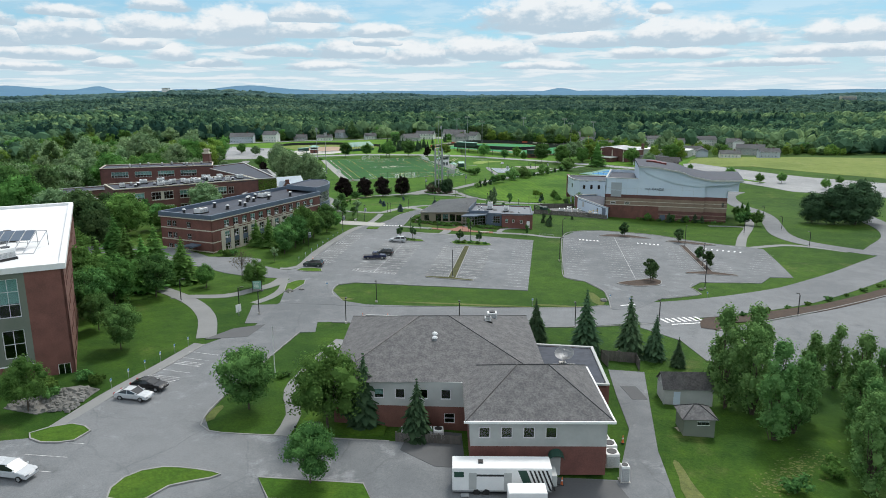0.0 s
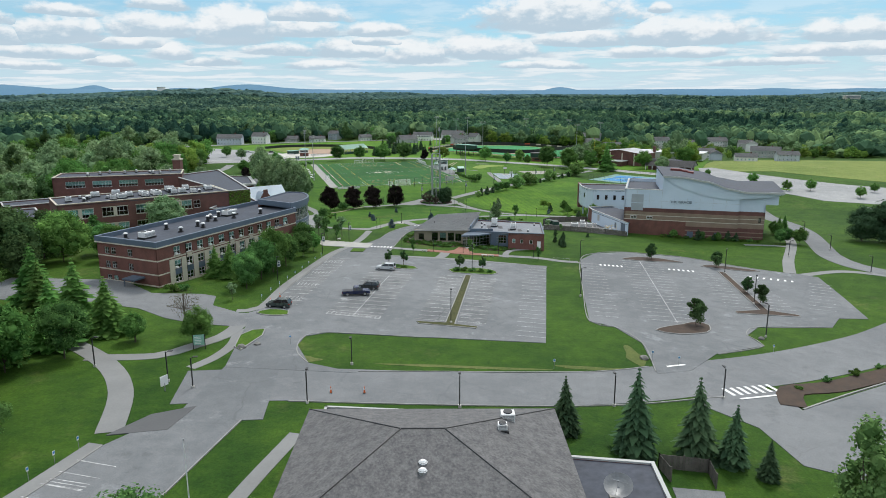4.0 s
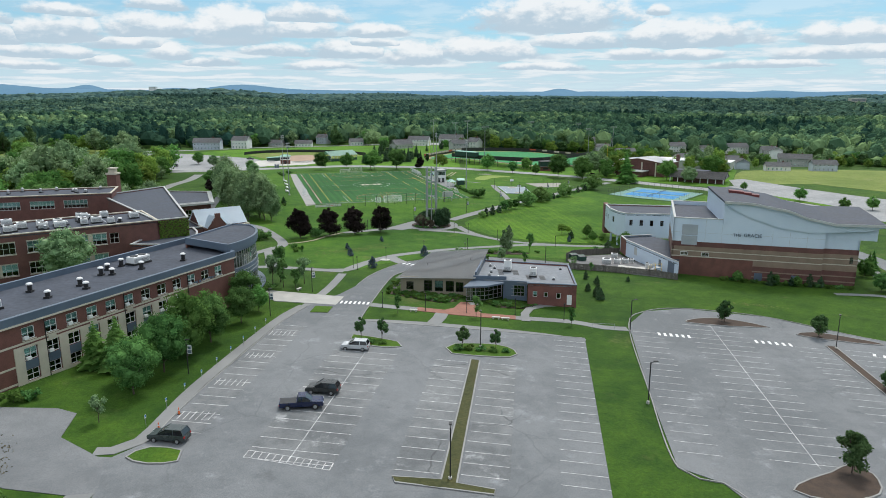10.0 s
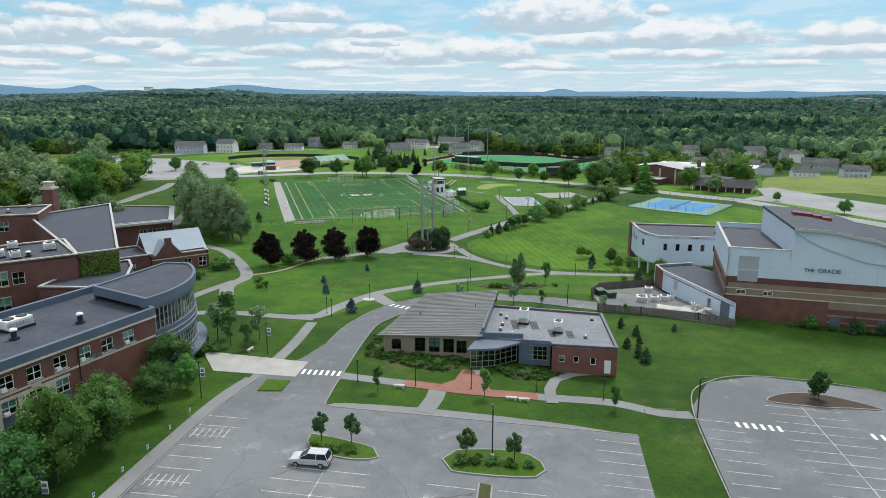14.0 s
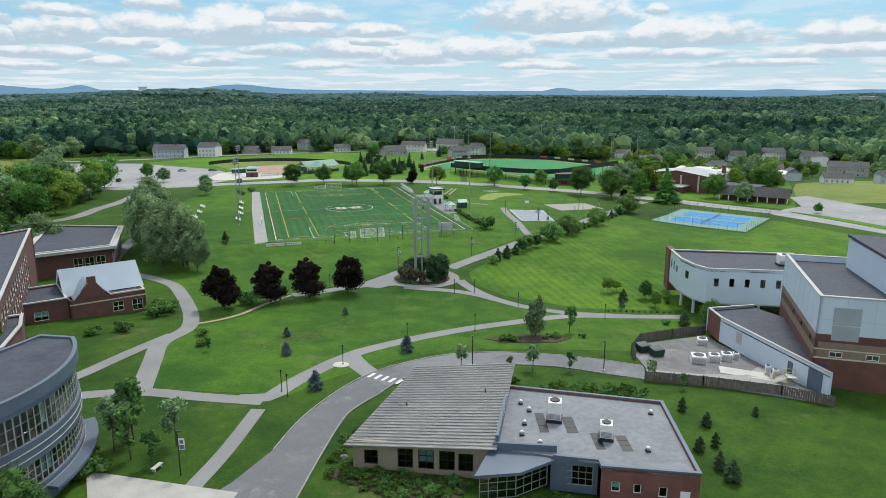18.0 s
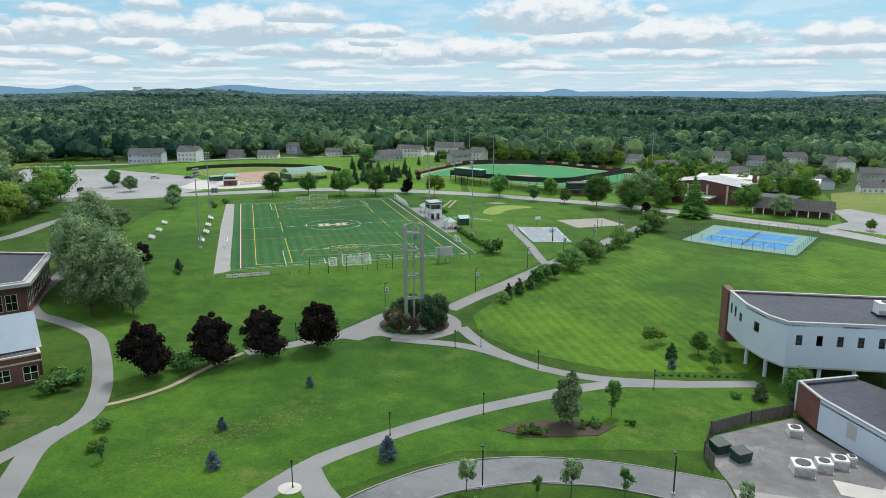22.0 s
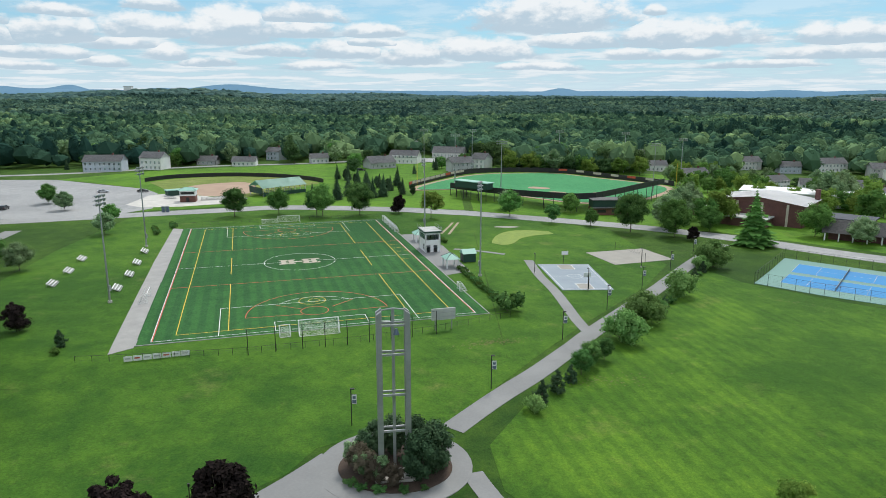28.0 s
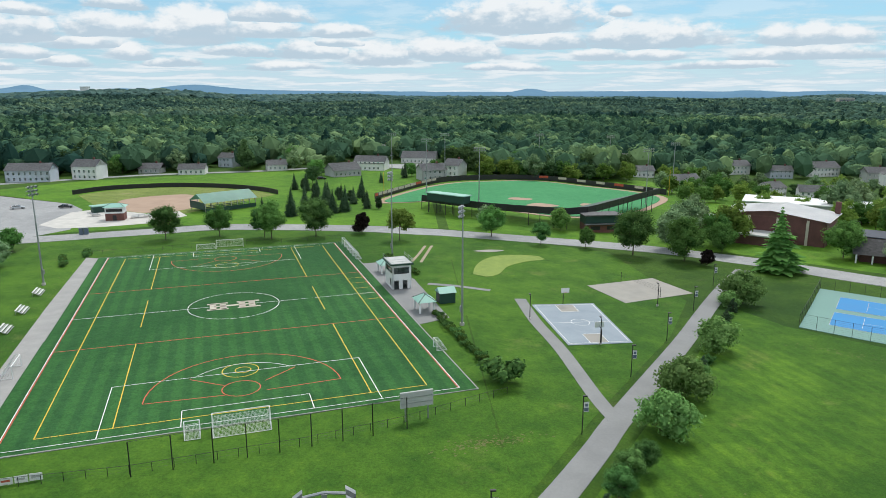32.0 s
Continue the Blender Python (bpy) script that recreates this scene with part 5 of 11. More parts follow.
def studio_building():
    """Brick building with grey hipped roofs, close under the start of the flight."""
    rng = random.Random(5)
    t = thing("studio_building", pose(0, 0, 0), "brick and pale-sided building with grey shingled hip roofs", "building")
    g = 4.4
    def storey(p, q, lower, upper):
        glazed_wall(t, p, q, g, g + 3.4, lower, BRICK, rng=rng)
        glazed_wall(t, p, q, g + 3.4, g + 6.6, upper, SIDING, name="upper_wall", thick=0.3, rng=rng)
    up = lambda xs: [(x, x + 1.25, g + 4.3, g + 5.6, 1, 1, 0.1) for x in xs]
    storey((2.9, 67.8), (17.6, 67.6), [], up((0.9, 3.3, 5.7, 8.1)))
    storey((17.6, 67.6), (17.6, 80), [], [])
    storey((2.9, 77.2), (2.9, 67.8), [], [])
    storey((-13.5, 78.2), (2.9, 77.2), [(10.2, 11.4, g + 1.0, g + 2.4, 1, 2, 0), (13.6, 14.9, g + 1.2, g + 2.5, 1, 2, 0)], up((5, 7.6, 10.4, 13.2, 15.2)[:4]))
    storey((12.4, 80), (12.4, 101), [], [])
    storey((12.4, 101), (-12.5, 103.5), [], [])
    storey((-12.5, 103.5), (-13.5, 78.2), [], [])
    hip_roof("roof", -13.5, 12.4, 78, 102, g + 6.6, g + 10.8, (-3.2, 0.8), SHINGLE, t)
    hip_roof("roof", 2.9, 17.6, 67.7, 82, g + 6.6, g + 9.9, (8.6, 12.2), SHINGLE, t)
    band("gutter", [(2.2, 67.1), (18.3, 66.9), (18.3, 82)], g + 6.4, g + 6.65, 0.06, 0.2, WHITE, t, closed=False)
    glazed_wall(t, (12.5, 83), (21.3, 82), g, g + 4.0, [], BRICK)
    glazed_wall(t, (21.3, 82), (22, 95.5), g, g + 4.0, [], BRICK)
    glazed_wall(t, (22, 95.5), (12.5, 97), g, g + 4.0, [], BRICK)
    slab("flat_roof", [(12.5, 83), (21.3, 82), (22, 95.5), (12.5, 97)], g + 3.7, g + 3.95, MEMBRANE, t)
    band("coping", [(12.6, 83), (21.3, 82), (22, 95.5), (12.6, 97)], g + 4.0, g + 4.2, 0.05, 0.4, SIDING, t, closed=False)
    d = part("door", boxes((0, 1.1, -0.08, -0.01, g, g + 2.1)), SIDING, t, "pale steel door")
    d.matrix_basis = pose(11.6, 67.7, 0)
    bm = bmesh.new()
    n = 10
    for i in range(n):
        a, b = math.pi * i / n, math.pi * (i + 1) / n
        q = [bm.verts.new((0.85 * math.cos(s), -1.0 * y, 0.85 * math.sin(s) * (1 if y == 0 else 0.55))) for s in (a, b) for y in (0, 1)]
        bm.faces.new((q[0], q[2], q[3], q[1]))
    bmesh.ops.remove_doubles(bm, verts=bm.verts, dist=0.01)
    bmesh.ops.solidify(bm, geom=bm.faces[:], thickness=0.04)
    aw = part("awning", bm, DKGREEN, t, "rounded dark green canvas awning")
    aw.matrix_basis = pose(12.15, 67.68, g + 2.3)
    for x, y, h in ((-1.1, 86.2, 1.0), (-1.1, 85.2, 0.8), (-0.9, 87.2, 0.9)):
        roof_vent(pose(x, y, g + 8.6), h)
    rooftop_unit(pose(7.2, 96.5, g + 7.9), 1.4, 1.2, 1.3, "white boxed roof exhaust", 1)
    rooftop_unit(pose(6.4, 93.5, g + 8.6), 0.9, 0.9, 0.9, "white boxed roof exhaust", 1)
    # satellite dish
    s = thing("satellite_dish", pose(16.6, 88.6, g + 3.95) @ Matrix.Scale(0.66, 4), "grey mesh satellite dish on a ballasted roof frame", "satellite dish")
    part("base_frame", boxes((-1.8, 1.8, -0.1, 0.1, 0.02, 0.2), (-0.1, 0.1, -1.8, 1.8, 0.02, 0.2)), STEEL, s)
    for x, y in ((1.6, 0), (-1.6, 0), (0, 1.6), (0, -1.6)):
        part("ballast_pad", boxes((x - 0.75, x + 0.75, y - 0.5, y + 0.5, 0.2, 0.36)), CONCRETE, s)
    part("mast", rods(((0, 0, 0.1), (0, 0, 2.2), 0.14), ((1, 0, 0.2), (0, 0, 1.5), 0.05), ((-1, 0, 0.2), (0, 0, 1.5), 0.05), ((0, 1, 0.2), (0, 0, 1.5), 0.05)), STEEL, s)
    bm = bmesh.new()
    rings = [[bm.verts.new((r * math.cos(a), r * math.sin(a), 0.16 * r * r)) for a in np.linspace(0, 2 * math.pi, 20, endpoint=False)] for r in (0.15, 0.8, 1.45, 2.0)]
    for a, b in zip(rings, rings[1:]):
        for i in range(20):
            bm.faces.new((a[i], a[(i + 1) % 20], b[(i + 1) % 20], b[i]))
    bmesh.ops.solidify(bm, geom=bm.faces[:], thickness=0.05)
    dish = part("dish", bm, STEEL, s)
    dish.matrix_basis = pose(0, 0, 2.5, 24, -10, 0)
    part("feed_arm", rods(((1.5, 0, 0.4), (0, 0, 1.5), 0.03), ((-0.75, 1.3, 0.4), (0, 0, 1.5), 0.03), ((-0.75, -1.3, 0.4), (0, 0, 1.5), 0.03), ((0, 0, 1.4), (0, 0, 1.7), 0.12)), STEEL, dish)


studio_building()


def welcome_center():
    """Low building with a sloping ribbed roof, a glazed porch and a flat-roofed brick end."""
    rng = random.Random(6)
    t = thing("welcome_center", pose(0, 0, 0), "low modern building with a sloping ribbed metal roof", "building")
    g = 1.9
    tan = [(2.3, 3.9, g + 0.7, g + 2.5, 2, 2, 0.4), (6.2, 8.0, g + 0.5, g + 2.9, 2, 3, 0), (8.6, 10.4, g + 0.5, g + 2.9, 2, 3, 0.5), (11.0, 12.8, g + 0.5, g + 2.9, 2, 2, 0), (13.2, 14.9, g + 0.5, g + 2.7, 2, 2, 0)]
    glazed_wall(t, (-7.6, 231.2), (8.2, 229.2), 1.4, g + 3.6, [(o[0] - 1.0, o[1] - 1.0, *o[2:]) for o in tan], TAN, rng=rng, frame_mat=BLACK)
    wall("wall", t, *side((-1.2, 248.5), (-7.6, 231.2)), 1.2, 4.9, [], TAN)
    wall("wall", t, *side((12.0, 247.5), (-1.2, 248.5)), 1.2, 6.2, [], TAN)
    # clerestory edge and sloping ribbed roof
    A, B, C, D = Vector((-8.6, 230.4, 5.3)), Vector((8.7, 228.4, 5.75)), Vector((12.9, 248.6, 7.6)), Vector((-1.0, 249.8, 6.6))
    bm = bmesh.new()
    grid = [[bm.verts.new(A.lerp(D, i / 12).lerp(B.lerp(C, i / 12), j / 6)) for j in range(7)] for i in range(13)]
    for i in range(12):
        for j in range(6):
            bm.faces.new((grid[i][j], grid[i][j + 1], grid[i + 1][j + 1], grid[i + 1][j]))
    bmesh.ops.solidify(bm, geom=bm.faces[:], thickness=0.35)
    part("roof", bm, RIBMETAL, t, "ribbed pale grey metal roof")
    n = 30
    for i in range(n + 1):
        s = i / n
        p, q = A.lerp(D, s), B.lerp(C, s)
        bm = bmesh.new()
        rod(bm, p + Vector((0, 0, 0.05)), q + Vector((0, 0, 0.05)), 0.09, n=5)
        part("roof_rib", bm, RIBMETAL, t)
    wall("wall", t, *side((9.0, 229.5), (12.2, 247)), 1.4, 6.9, [], SLATE)
    for s, w in ((0.45, 0.22), (0.62, 0.8)):
        q = A.lerp(D, s).lerp(B.lerp(C, s), w)
        part("vent_pipe", rods(((q.x, q.y, q.z - 0.1), (q.x, q.y, q.z + 0.55), 0.07), n=8), BLACK, t)
    # glazed porch
    porch = thing("porch", pose(0, 0, 0), "", "")
    porch.parent = t
    P = [(6.6, 224.6), (10.6, 225.2), (14.4, 227.6), (14.8, 230.5), (8.4, 229.0)]
    for i in range(3):
        m, ln = side(P[i], P[i + 1])
        window(porch, m @ pose(0, 0, g), ln, 2.9, 4, 3, STEEL)
    slab("porch_roof", [(6.0, 224.0), (10.9, 224.6), (15, 227.2), (15, 231.2), (8.2, 230)], g + 2.95, g + 3.3, SLATE, porch)
    glazed_wall(t, (14.6, 227.4), (17.0, 227.1), 1.4, g + 3.6, [], SLATE)
    glazed_wall(t, (8.3, 229.2), (15.4, 228.4), g + 3.2, g + 4.3, [], SLATE, name="fascia_wall")
    glazed_wall(t, (14.8, 227.4), (19.6, 226.4), 1.4, g + 3.75, [(0.5, 4.4, g + 0.4, g + 2.8, 5, 3, 0)], SLATE, rng=rng, frame_mat=STEEL)
    glazed_wall(t, (19.6, 225.0), (29.6, 223.4), 0.9, g + 3.75, [(1.1, 2.0, g + 0.9, g + 2.1, 1, 1, 1), (3.4, 4.2, g + 0.9, g + 2.0, 1, 1, 0), (6.0, 6.9, g + 0.7, g + 1.9, 1, 1, 0)], BRICK, rng=rng)
    d = part("door", boxes((0, 1.0, -0.07, -0.01, 0.95, 3.1)), WHITE, t, "white glazed side door")
    d.matrix_basis = side((19.6, 225.0), (29.6, 223.4))[0] @ pose(8.2, 0, 0.4)
    glazed_wall(t, (29.6, 223.4), (31.0, 240.6), 0.6, g + 3.75, [], BRICK)
    glazed_wall(t, (31.0, 240.6), (11.8, 245.6), 0.6, g + 3.75, [], BRICK)
    R = [(9.0, 229.4), (19.6, 226.2), (19.6, 225.0), (29.6, 223.4), (31.0, 240.6), (11.8, 245.6)]
    slab("flat_roof", R, g + 3.3, g + 3.5, GREYROOF, t, "grey membrane roof")
    band("coping", R[1:], g + 3.7, g + 3.9, 0.08, 0.4, SLATE, t, closed=False)
    for x0, x1, y0, y1 in ((14.2, 15.3, 233.0, 238.0), (17.4, 18.7, 232.8, 237.0), (20.0, 21.0, 229.0, 232.8), (22.8, 24.0, 228.6, 232.2)):
        for j in range(3):
            part("walkway_pad", boxes((x0, x1, y0 + (y1 - y0) * j / 3 + 0.04, y0 + (y1 - y0) * (j + 1) / 3 - 0.04, g + 3.5, g + 3.53)), BLACK, t)
    rooftop_unit(pose(16.4, 236.2, g + 3.5, 0, 0, -12), 1.6, 1.7, 2.6, "tall white rooftop air handler", 1)
    rooftop_unit(pose(21.6, 231.6, g + 3.5, 0, 0, -12), 1.4, 1.6, 2.0, "tall white rooftop air handler", 1)
    for x, y in ((13.6, 238.5), (12.6, 235), (12.0, 232.4), (13.8, 230.2), (25.6, 228.6), (28.6, 237.6), (12.8, 240.6)):
        roof_vent(pose(x, y, g + 3.5) @ Matrix.Scale(0.6, 4), 0.8)


welcome_center()


def theatre():
    rng = random.Random(7)
    o, u = (62.4, 262.6), (0.957, -0.290)
    v = (0.290, 0.957)
    at = lambda a, b: (o[0] + a * u[0] + b * v[0], o[1] + a * u[1] + b * v[1])
    t = thing("theatre", pose(0, 0, 0), "large pale-panelled theatre with striped masonry and a wave roof", "theatre")
    L, D, b0 = 44.0, 30.0, -3.4
    P = [at(0, 0), at(36, 0), at(36, D), at(0, D)]
    Q = [at(36.0, 1.0), at(L, 1.0), at(L, D), at(36, D)]
    # masonry base in courses
    def courses(p, q, rows, nm="course"):
        m, ln = side(p, q)
        for k, (z0, z1, mt) in enumerate(rows):
            w = wall(nm, t, m, ln, z0, z1, [], mt, 0.5 + 0.03 * (k % 2))
            w.location += m.to_3x3() @ Vector((0, -0.03 * (k % 2), 0))
    base = [(b0, 2.8, BRICK)]
    stripes = [(2.8, 3.05, CREAM), (3.05, 4.3, BRICK_TAN), (4.3, 4.5, CREAM), (4.5, 5.6, BRICK_TAN), (5.6, 6.9, BRICK_DARK)]
    full = [(b0, -1.6, BRICK_DARK), (-1.6, -1.3, BRICK_TAN), (-1.3, -0.2, BRICK_DARK), (-0.2, 0.1, BRICK_TAN), (0.1, 1.3, BRICK_DARK), (1.3, 2.8, BRICK_TAN)]
    courses(P[0], at(20, 0), base + stripes)
    courses(at(20, 0), P[1], full + stripes)
    courses(Q[0], Q[1], full + stripes)
    courses(Q[1], Q[2], full + stripes)
    m, ln = side(P[3], P[0])
    wall("wall", t, m, ln, b0, 3.2, [], BRICK)
    wall("wall", t, m, ln, 3.2, 4.6, [], BRICK_TAN, 0.53)
    wall("wall", t, m, ln, 4.6, 5.8, [(12, 13.2, 4.8, 5.5), (19, 20.2, 4.8, 5.5), (26, 27.2, 4.8, 5.5)], BRICK_DARK, 0.5)
    wall("wall", t, m, ln, 5.8, 6.9, [], BRICK_TAN, 0.53)
    wall("upper_wall", t, m, ln, 6.9, 13.0, [], PALEPANEL, 0.5, "pale blue metal panels")
    for i in range(1, 8):
        part("panel_joint", boxes((ln * i / 8 - 0.02, ln * i / 8 + 0.02, -0.012, 0.0, 6.95, 13.0)), SIDING, t).matrix_basis = m
    # wave: the roof edge swings down over the front, a pale sail hangs below it
    def along(a, keys):
        for (x0, z0), (x1, z1) in zip(keys, keys[1:]):
            if a <= x1:
                k = max(0.0, (a - x0) / (x1 - x0))
                return z0 + (z1 - z0) * (k * k * (3 - 2 * k) * 0.5 + k * 0.5)
        return keys[-1][1]
    edge = lambda a: along(a, ((9.0, 18.0), (18.0, 17.75), (26.0, 16.5), (32.5, 14.4), (38.0, 13.45), (49.0, 13.7)))
    hem = lambda a: along(a, ((12.0, 17.2), (16.0, 14.9), (19.0, 13.6), (26.0, 11.5), (33.0, 10.8), (44.0, 11.8), (49.0, 13.0)))
    n = 44
    bm = bmesh.new()
    xs = [0, 11.99, 12.0] + [12 + 24.0 * i / n for i in range(1, n + 1)]
    f, k = [], []
    for a in xs:
        for y, lst in ((0.0, f), (0.5, k)):
            p = at(a, y)
            lst.append((bm.verts.new((*p, 6.9)), bm.verts.new((*p, 13.0 if a < 12 else hem(a) + 0.3))))
    for i in range(len(xs) - 1):
        bm.faces.new((f[i][0], f[i + 1][0], f[i + 1][1], f[i][1]))
        bm.faces.new((k[i + 1][0], k[i][0], k[i][1], k[i + 1][1]))
        bm.faces.new((f[i][1], f[i + 1][1], k[i + 1][1], k[i][1]))
    part("upper_wall", bm, PALEPANEL, t, "pale blue metal panels")
    mf = side(P[0], P[1])[0]
    wall("upper_wall", t, mf @ pose(36.0, 0.9, 0), 11.6, 9.4, 13.2, [], PALEPANEL, 0.4)
    for i in range(1, 9):
        part("panel_joint", boxes((4.0 * i - 0.02, 4.0 * i + 0.02, -0.012, 0.0, 6.95, 12.9 if i < 4 else 10.7)), SIDING, t).matrix_basis = mf
    part("panel_joint", boxes((0.0, 36.0, -0.012, 0.0, 9.3, 9.34)), SIDING, t).matrix_basis = mf
    mq, lq = side(Q[0], Q[1])
    wall("upper_wall", t, mq, lq, 6.9, 9.6, [], PALEPANEL, 0.5)
    band("coping", [Q[0], Q[1], Q[2]], 9.6, 9.8, 0.08, 0.5, SIDING, t, closed=False)
    mq2, lq2 = side(Q[1], Q[2])
    wall("upper_wall", t, mq2, lq2, 6.9, 9.6, [], PALEPANEL, 0.5)
    slab("roof", [at(36.2, 1.2), at(43.8, 1.2), at(43.8, D), at(36.2, D)], 9.0, 9.3, MEMBRANE, t)
    wall("clerestory", t, *side(at(36.0, 2.6), at(45.5, 2.6)), 9.2, 13.3, [], SLATE, 0.3)
    # sail
    bm = bmesh.new()
    prev = None
    for i in range(n + 1):
        a = 12.0 + 36.6 * i / n
        q = [bm.verts.new((*at(a, -0.35 - 0.0 * i), hem(a))), bm.verts.new((*at(a, -0.62), max(edge(a) - 0.35, hem(a) + 0.05))), bm.verts.new((*at(a, -0.3), max(edge(a) - 0.35, hem(a) + 0.05))), bm.verts.new((*at(a, 0.02), hem(a)))]
        if prev:
            for j in range(4):
                bm.faces.new((prev[j], q[j], q[(j + 1) % 4], prev[(j + 1) % 4]))
        prev = q
    bmesh.ops.recalc_face_normals(bm, faces=bm.faces)
    part("sail_panel", bm, PALEPANEL, t, "pale curved metal sail under the roof edge")
    # wave roof
    bm = bmesh.new()
    g = []
    for i in range(n + 1):
        s = i / n
        row = []
        for b, a in ((-1.0, 12.0 + 36.8 * s), (12, 10.9 + 38.4 * s), (27, 9.7 + 39.8 * s)):
            row.append(bm.verts.new((*at(a, b), edge(12.0 + 36.8 * s) + 0.012 * b)))
        g.append(row)
    for i in range(n):
        for j in range(2):
            bm.faces.new((g[i][j], g[i + 1][j], g[i + 1][j + 1], g[i][j + 1]))
    bmesh.ops.recalc_face_normals(bm, faces=bm.faces)
    if sum(q.normal.z for q in bm.faces) < 0:
        bmesh.ops.reverse_faces(bm, faces=bm.faces)
    bmesh.ops.solidify(bm, geom=bm.faces[:], thickness=0.45)
    part("wave_roof", bm, MEMBRANE, t, "grey wave-shaped membrane roof")
    bm = bmesh.new()
    prev = None
    for i in range(n + 1):
        a = 11.9 + 37.0 * i / n
        q = [bm.verts.new((*at(a, -1.02 - y), edge(a) + z)) for y, z in ((0, 0.12), (0.14, 0.12), (0.14, -0.5), (0, -0.5))]
        if prev:
            for j in range(4):
                bm.faces.new((prev[j], q[j], q[(j + 1) % 4], prev[(j + 1) % 4]))
        prev = q
    bmesh.ops.recalc_face_normals(bm, faces=bm.faces)
    part("fascia", bm, SIDING, t)
    wall("side_screen", t, *side(at(9.9, 26.8), at(12.1, -0.4)), 11.9, 17.5, [], PALEPANEL, 0.4)
    wall("upper_wall", t, *side(P[2], P[3]), b0, 13.0, [], PALEPANEL, 0.5)
    wall("back_wall", t, *side(at(48, 26.6), at(10.4, 26.6)), 8, 13.3, [], PALEPANEL, 0.4)
    slab("roof", [at(0.4, 0.4), at(13.0, 0.4), at(11.0, D), at(0.4, D)], 11.7, 12.0, MEMBRANE, t)
    band("coping", [at(12, 0), at(0, 0), at(0, D), at(11, D)], 13.0, 13.2, 0.1, 0.6, SIDING, t, closed=False)
    part("louvre", boxes((2.2, 6.1, -0.08, -0.002, 8.6, 11.4)), LOUVRE, t, "grey metal louvre").matrix_basis = mf
    part("louvre", boxes((2.2, 6.1, -0.06, -0.003, 6.0, 8.4)), LOUVRE, t, "grey metal louvre").matrix_basis = mf
    for x, z in ((2.2, 3.2), (7.4, 3.2)):
        window(t, mf @ pose(x, -0.22, z), 1.9, 0.9, 2, 1, WHITE)
    window(t, side(Q[0], Q[1])[0] @ pose(6.2, -0.22, 3.4), 0.7, 1.6, 1, 2, BLACK)
    for x in (20.6, 29.2):
        part("door", boxes((x, x + 1.9, -0.08, -0.034, -2.8, -0.4)), SLATE, t, "grey steel double door").matrix_basis = mf
        part("door_step", boxes((x - 0.4, x + 2.3, -1.8, -0.04, -3.6, -2.85)), CONCRETE, t).matrix_basis = mf
    for i in range(4):
        a = 15.4 + 1.9 * i
        q = at(a, 17 - 0.4 * i)
        part("roof_monitor", boxes((-0.95, 0.95, -1.2, 1.2, -0.2, 0.65)), MONITOR, t, "dark red roof monitor").matrix_basis = pose(q[0], q[1], edge(a + 1.4) + 0.2, 0, 3, -17)
    # sign letters
    for txt, x, sz in (("THE", 14.7, 0.82), ("GRACIE", 17.2, 0.95)):
        cu = bpy.data.curves.new("sign_letters", "FONT")
        cu.body, cu.size, cu.extrude = txt, sz * 1.3, 0.06
        ob = new("sign_letters", cu)
        me = bpy.data.meshes.new_from_object(ob.evaluated_get(bpy.context.evaluated_depsgraph_get()))
        bpy.data.objects.remove(ob)
        me.materials.append(SLATE)
        ob = new("sign_letters", me)
        ob.parent = t
        tagged(ob, "slate-blue raised sign letters")
        ob.matrix_basis = side(P[0], P[1])[0] @ pose(x, -0.1, 8.9, 90)
    # annex on columns
    an = thing("theatre_annex", pose(0, 0, 0), "white panelled annex on columns beside the theatre", "building")
    a = [(58.6, 321.5), (57.9, 313), (58.8, 306.5), (60.6, 302.8), (84, 299.5), (86, 317)]
    gl = [(1.2, 2.3, 3.2, 5.2, 1, 2, 0), (3.4, 4.5, 3.2, 5.2, 1, 2, 0)]
    glazed_wall(an, a[0], a[1], -0.5, 7.0, gl + [(6, 7.4, 3.2, 4.8, 1, 2, 0)], PALEPANEL, rng=rng, frame_mat=BLACK)
    glazed_wall(an, a[1], a[2], -0.5, 7.0, [(3, 4.6, 3.2, 5.0, 2, 2, 0)], PALEPANEL, rng=rng, frame_mat=BLACK)
    glazed_wall(an, a[2], a[3], -0.5, 7.0, [], PALEPANEL)
    glazed_wall(an, a[3], a[4], -0.5, 7.0, [(1.4 + 3.2 * i, 2.4 + 3.2 * i, 3.2, 5.0, 1, 2, 0) for i in range(6)], PALEPANEL, rng=rng, frame_mat=BLACK)
    glazed_wall(an, a[4], a[5], -3, 7.0, [], PALEPANEL)
    glazed_wall(an, a[5], a[0], -3, 7.0, [], BRICK)
    slab("floor", a, -0.8, -0.5, SIDING, an)
    slab("roof", a, 6.5, 6.75, MEMBRANE, an)
    band("coping", a, 7.0, 7.25, 0.1, 0.5, SIDING, an)
    slab("brick_end", [(58.4, 321.6), (59.6, 321.6), (60.2, 325.5), (58.8, 325.5)], -3, 7.1, BRICK, an)
    for x, y in ((58.8, 312.6), (59.6, 307.0), (61.4, 303.6), (66.5, 302.6), (72, 302)):
        part("column", rods(((x, y, gz(x, y) - 0.2), (x, y, -0.7), 0.34), n=12), PALEPANEL, an)
    glazed_wall(an, (64.5, 310), (66, 304.5), -3.2, -0.8, [], BRICK_DARK)
    rooftop_unit(pose(79.5, 307.5, 6.75, 0, 0, -8), 3.2, 2.2, 2.4, "grey rooftop air handler", 1)
    # low white block along the yard
    lo = thing("loading_block", pose(0, 0, 0), "low white loading block with a dark roof", "building")
    b = [(56.2, 284), (62.3, 257.0), (64.5, 262), (70, 284), (66, 292), (56.2, 290)]
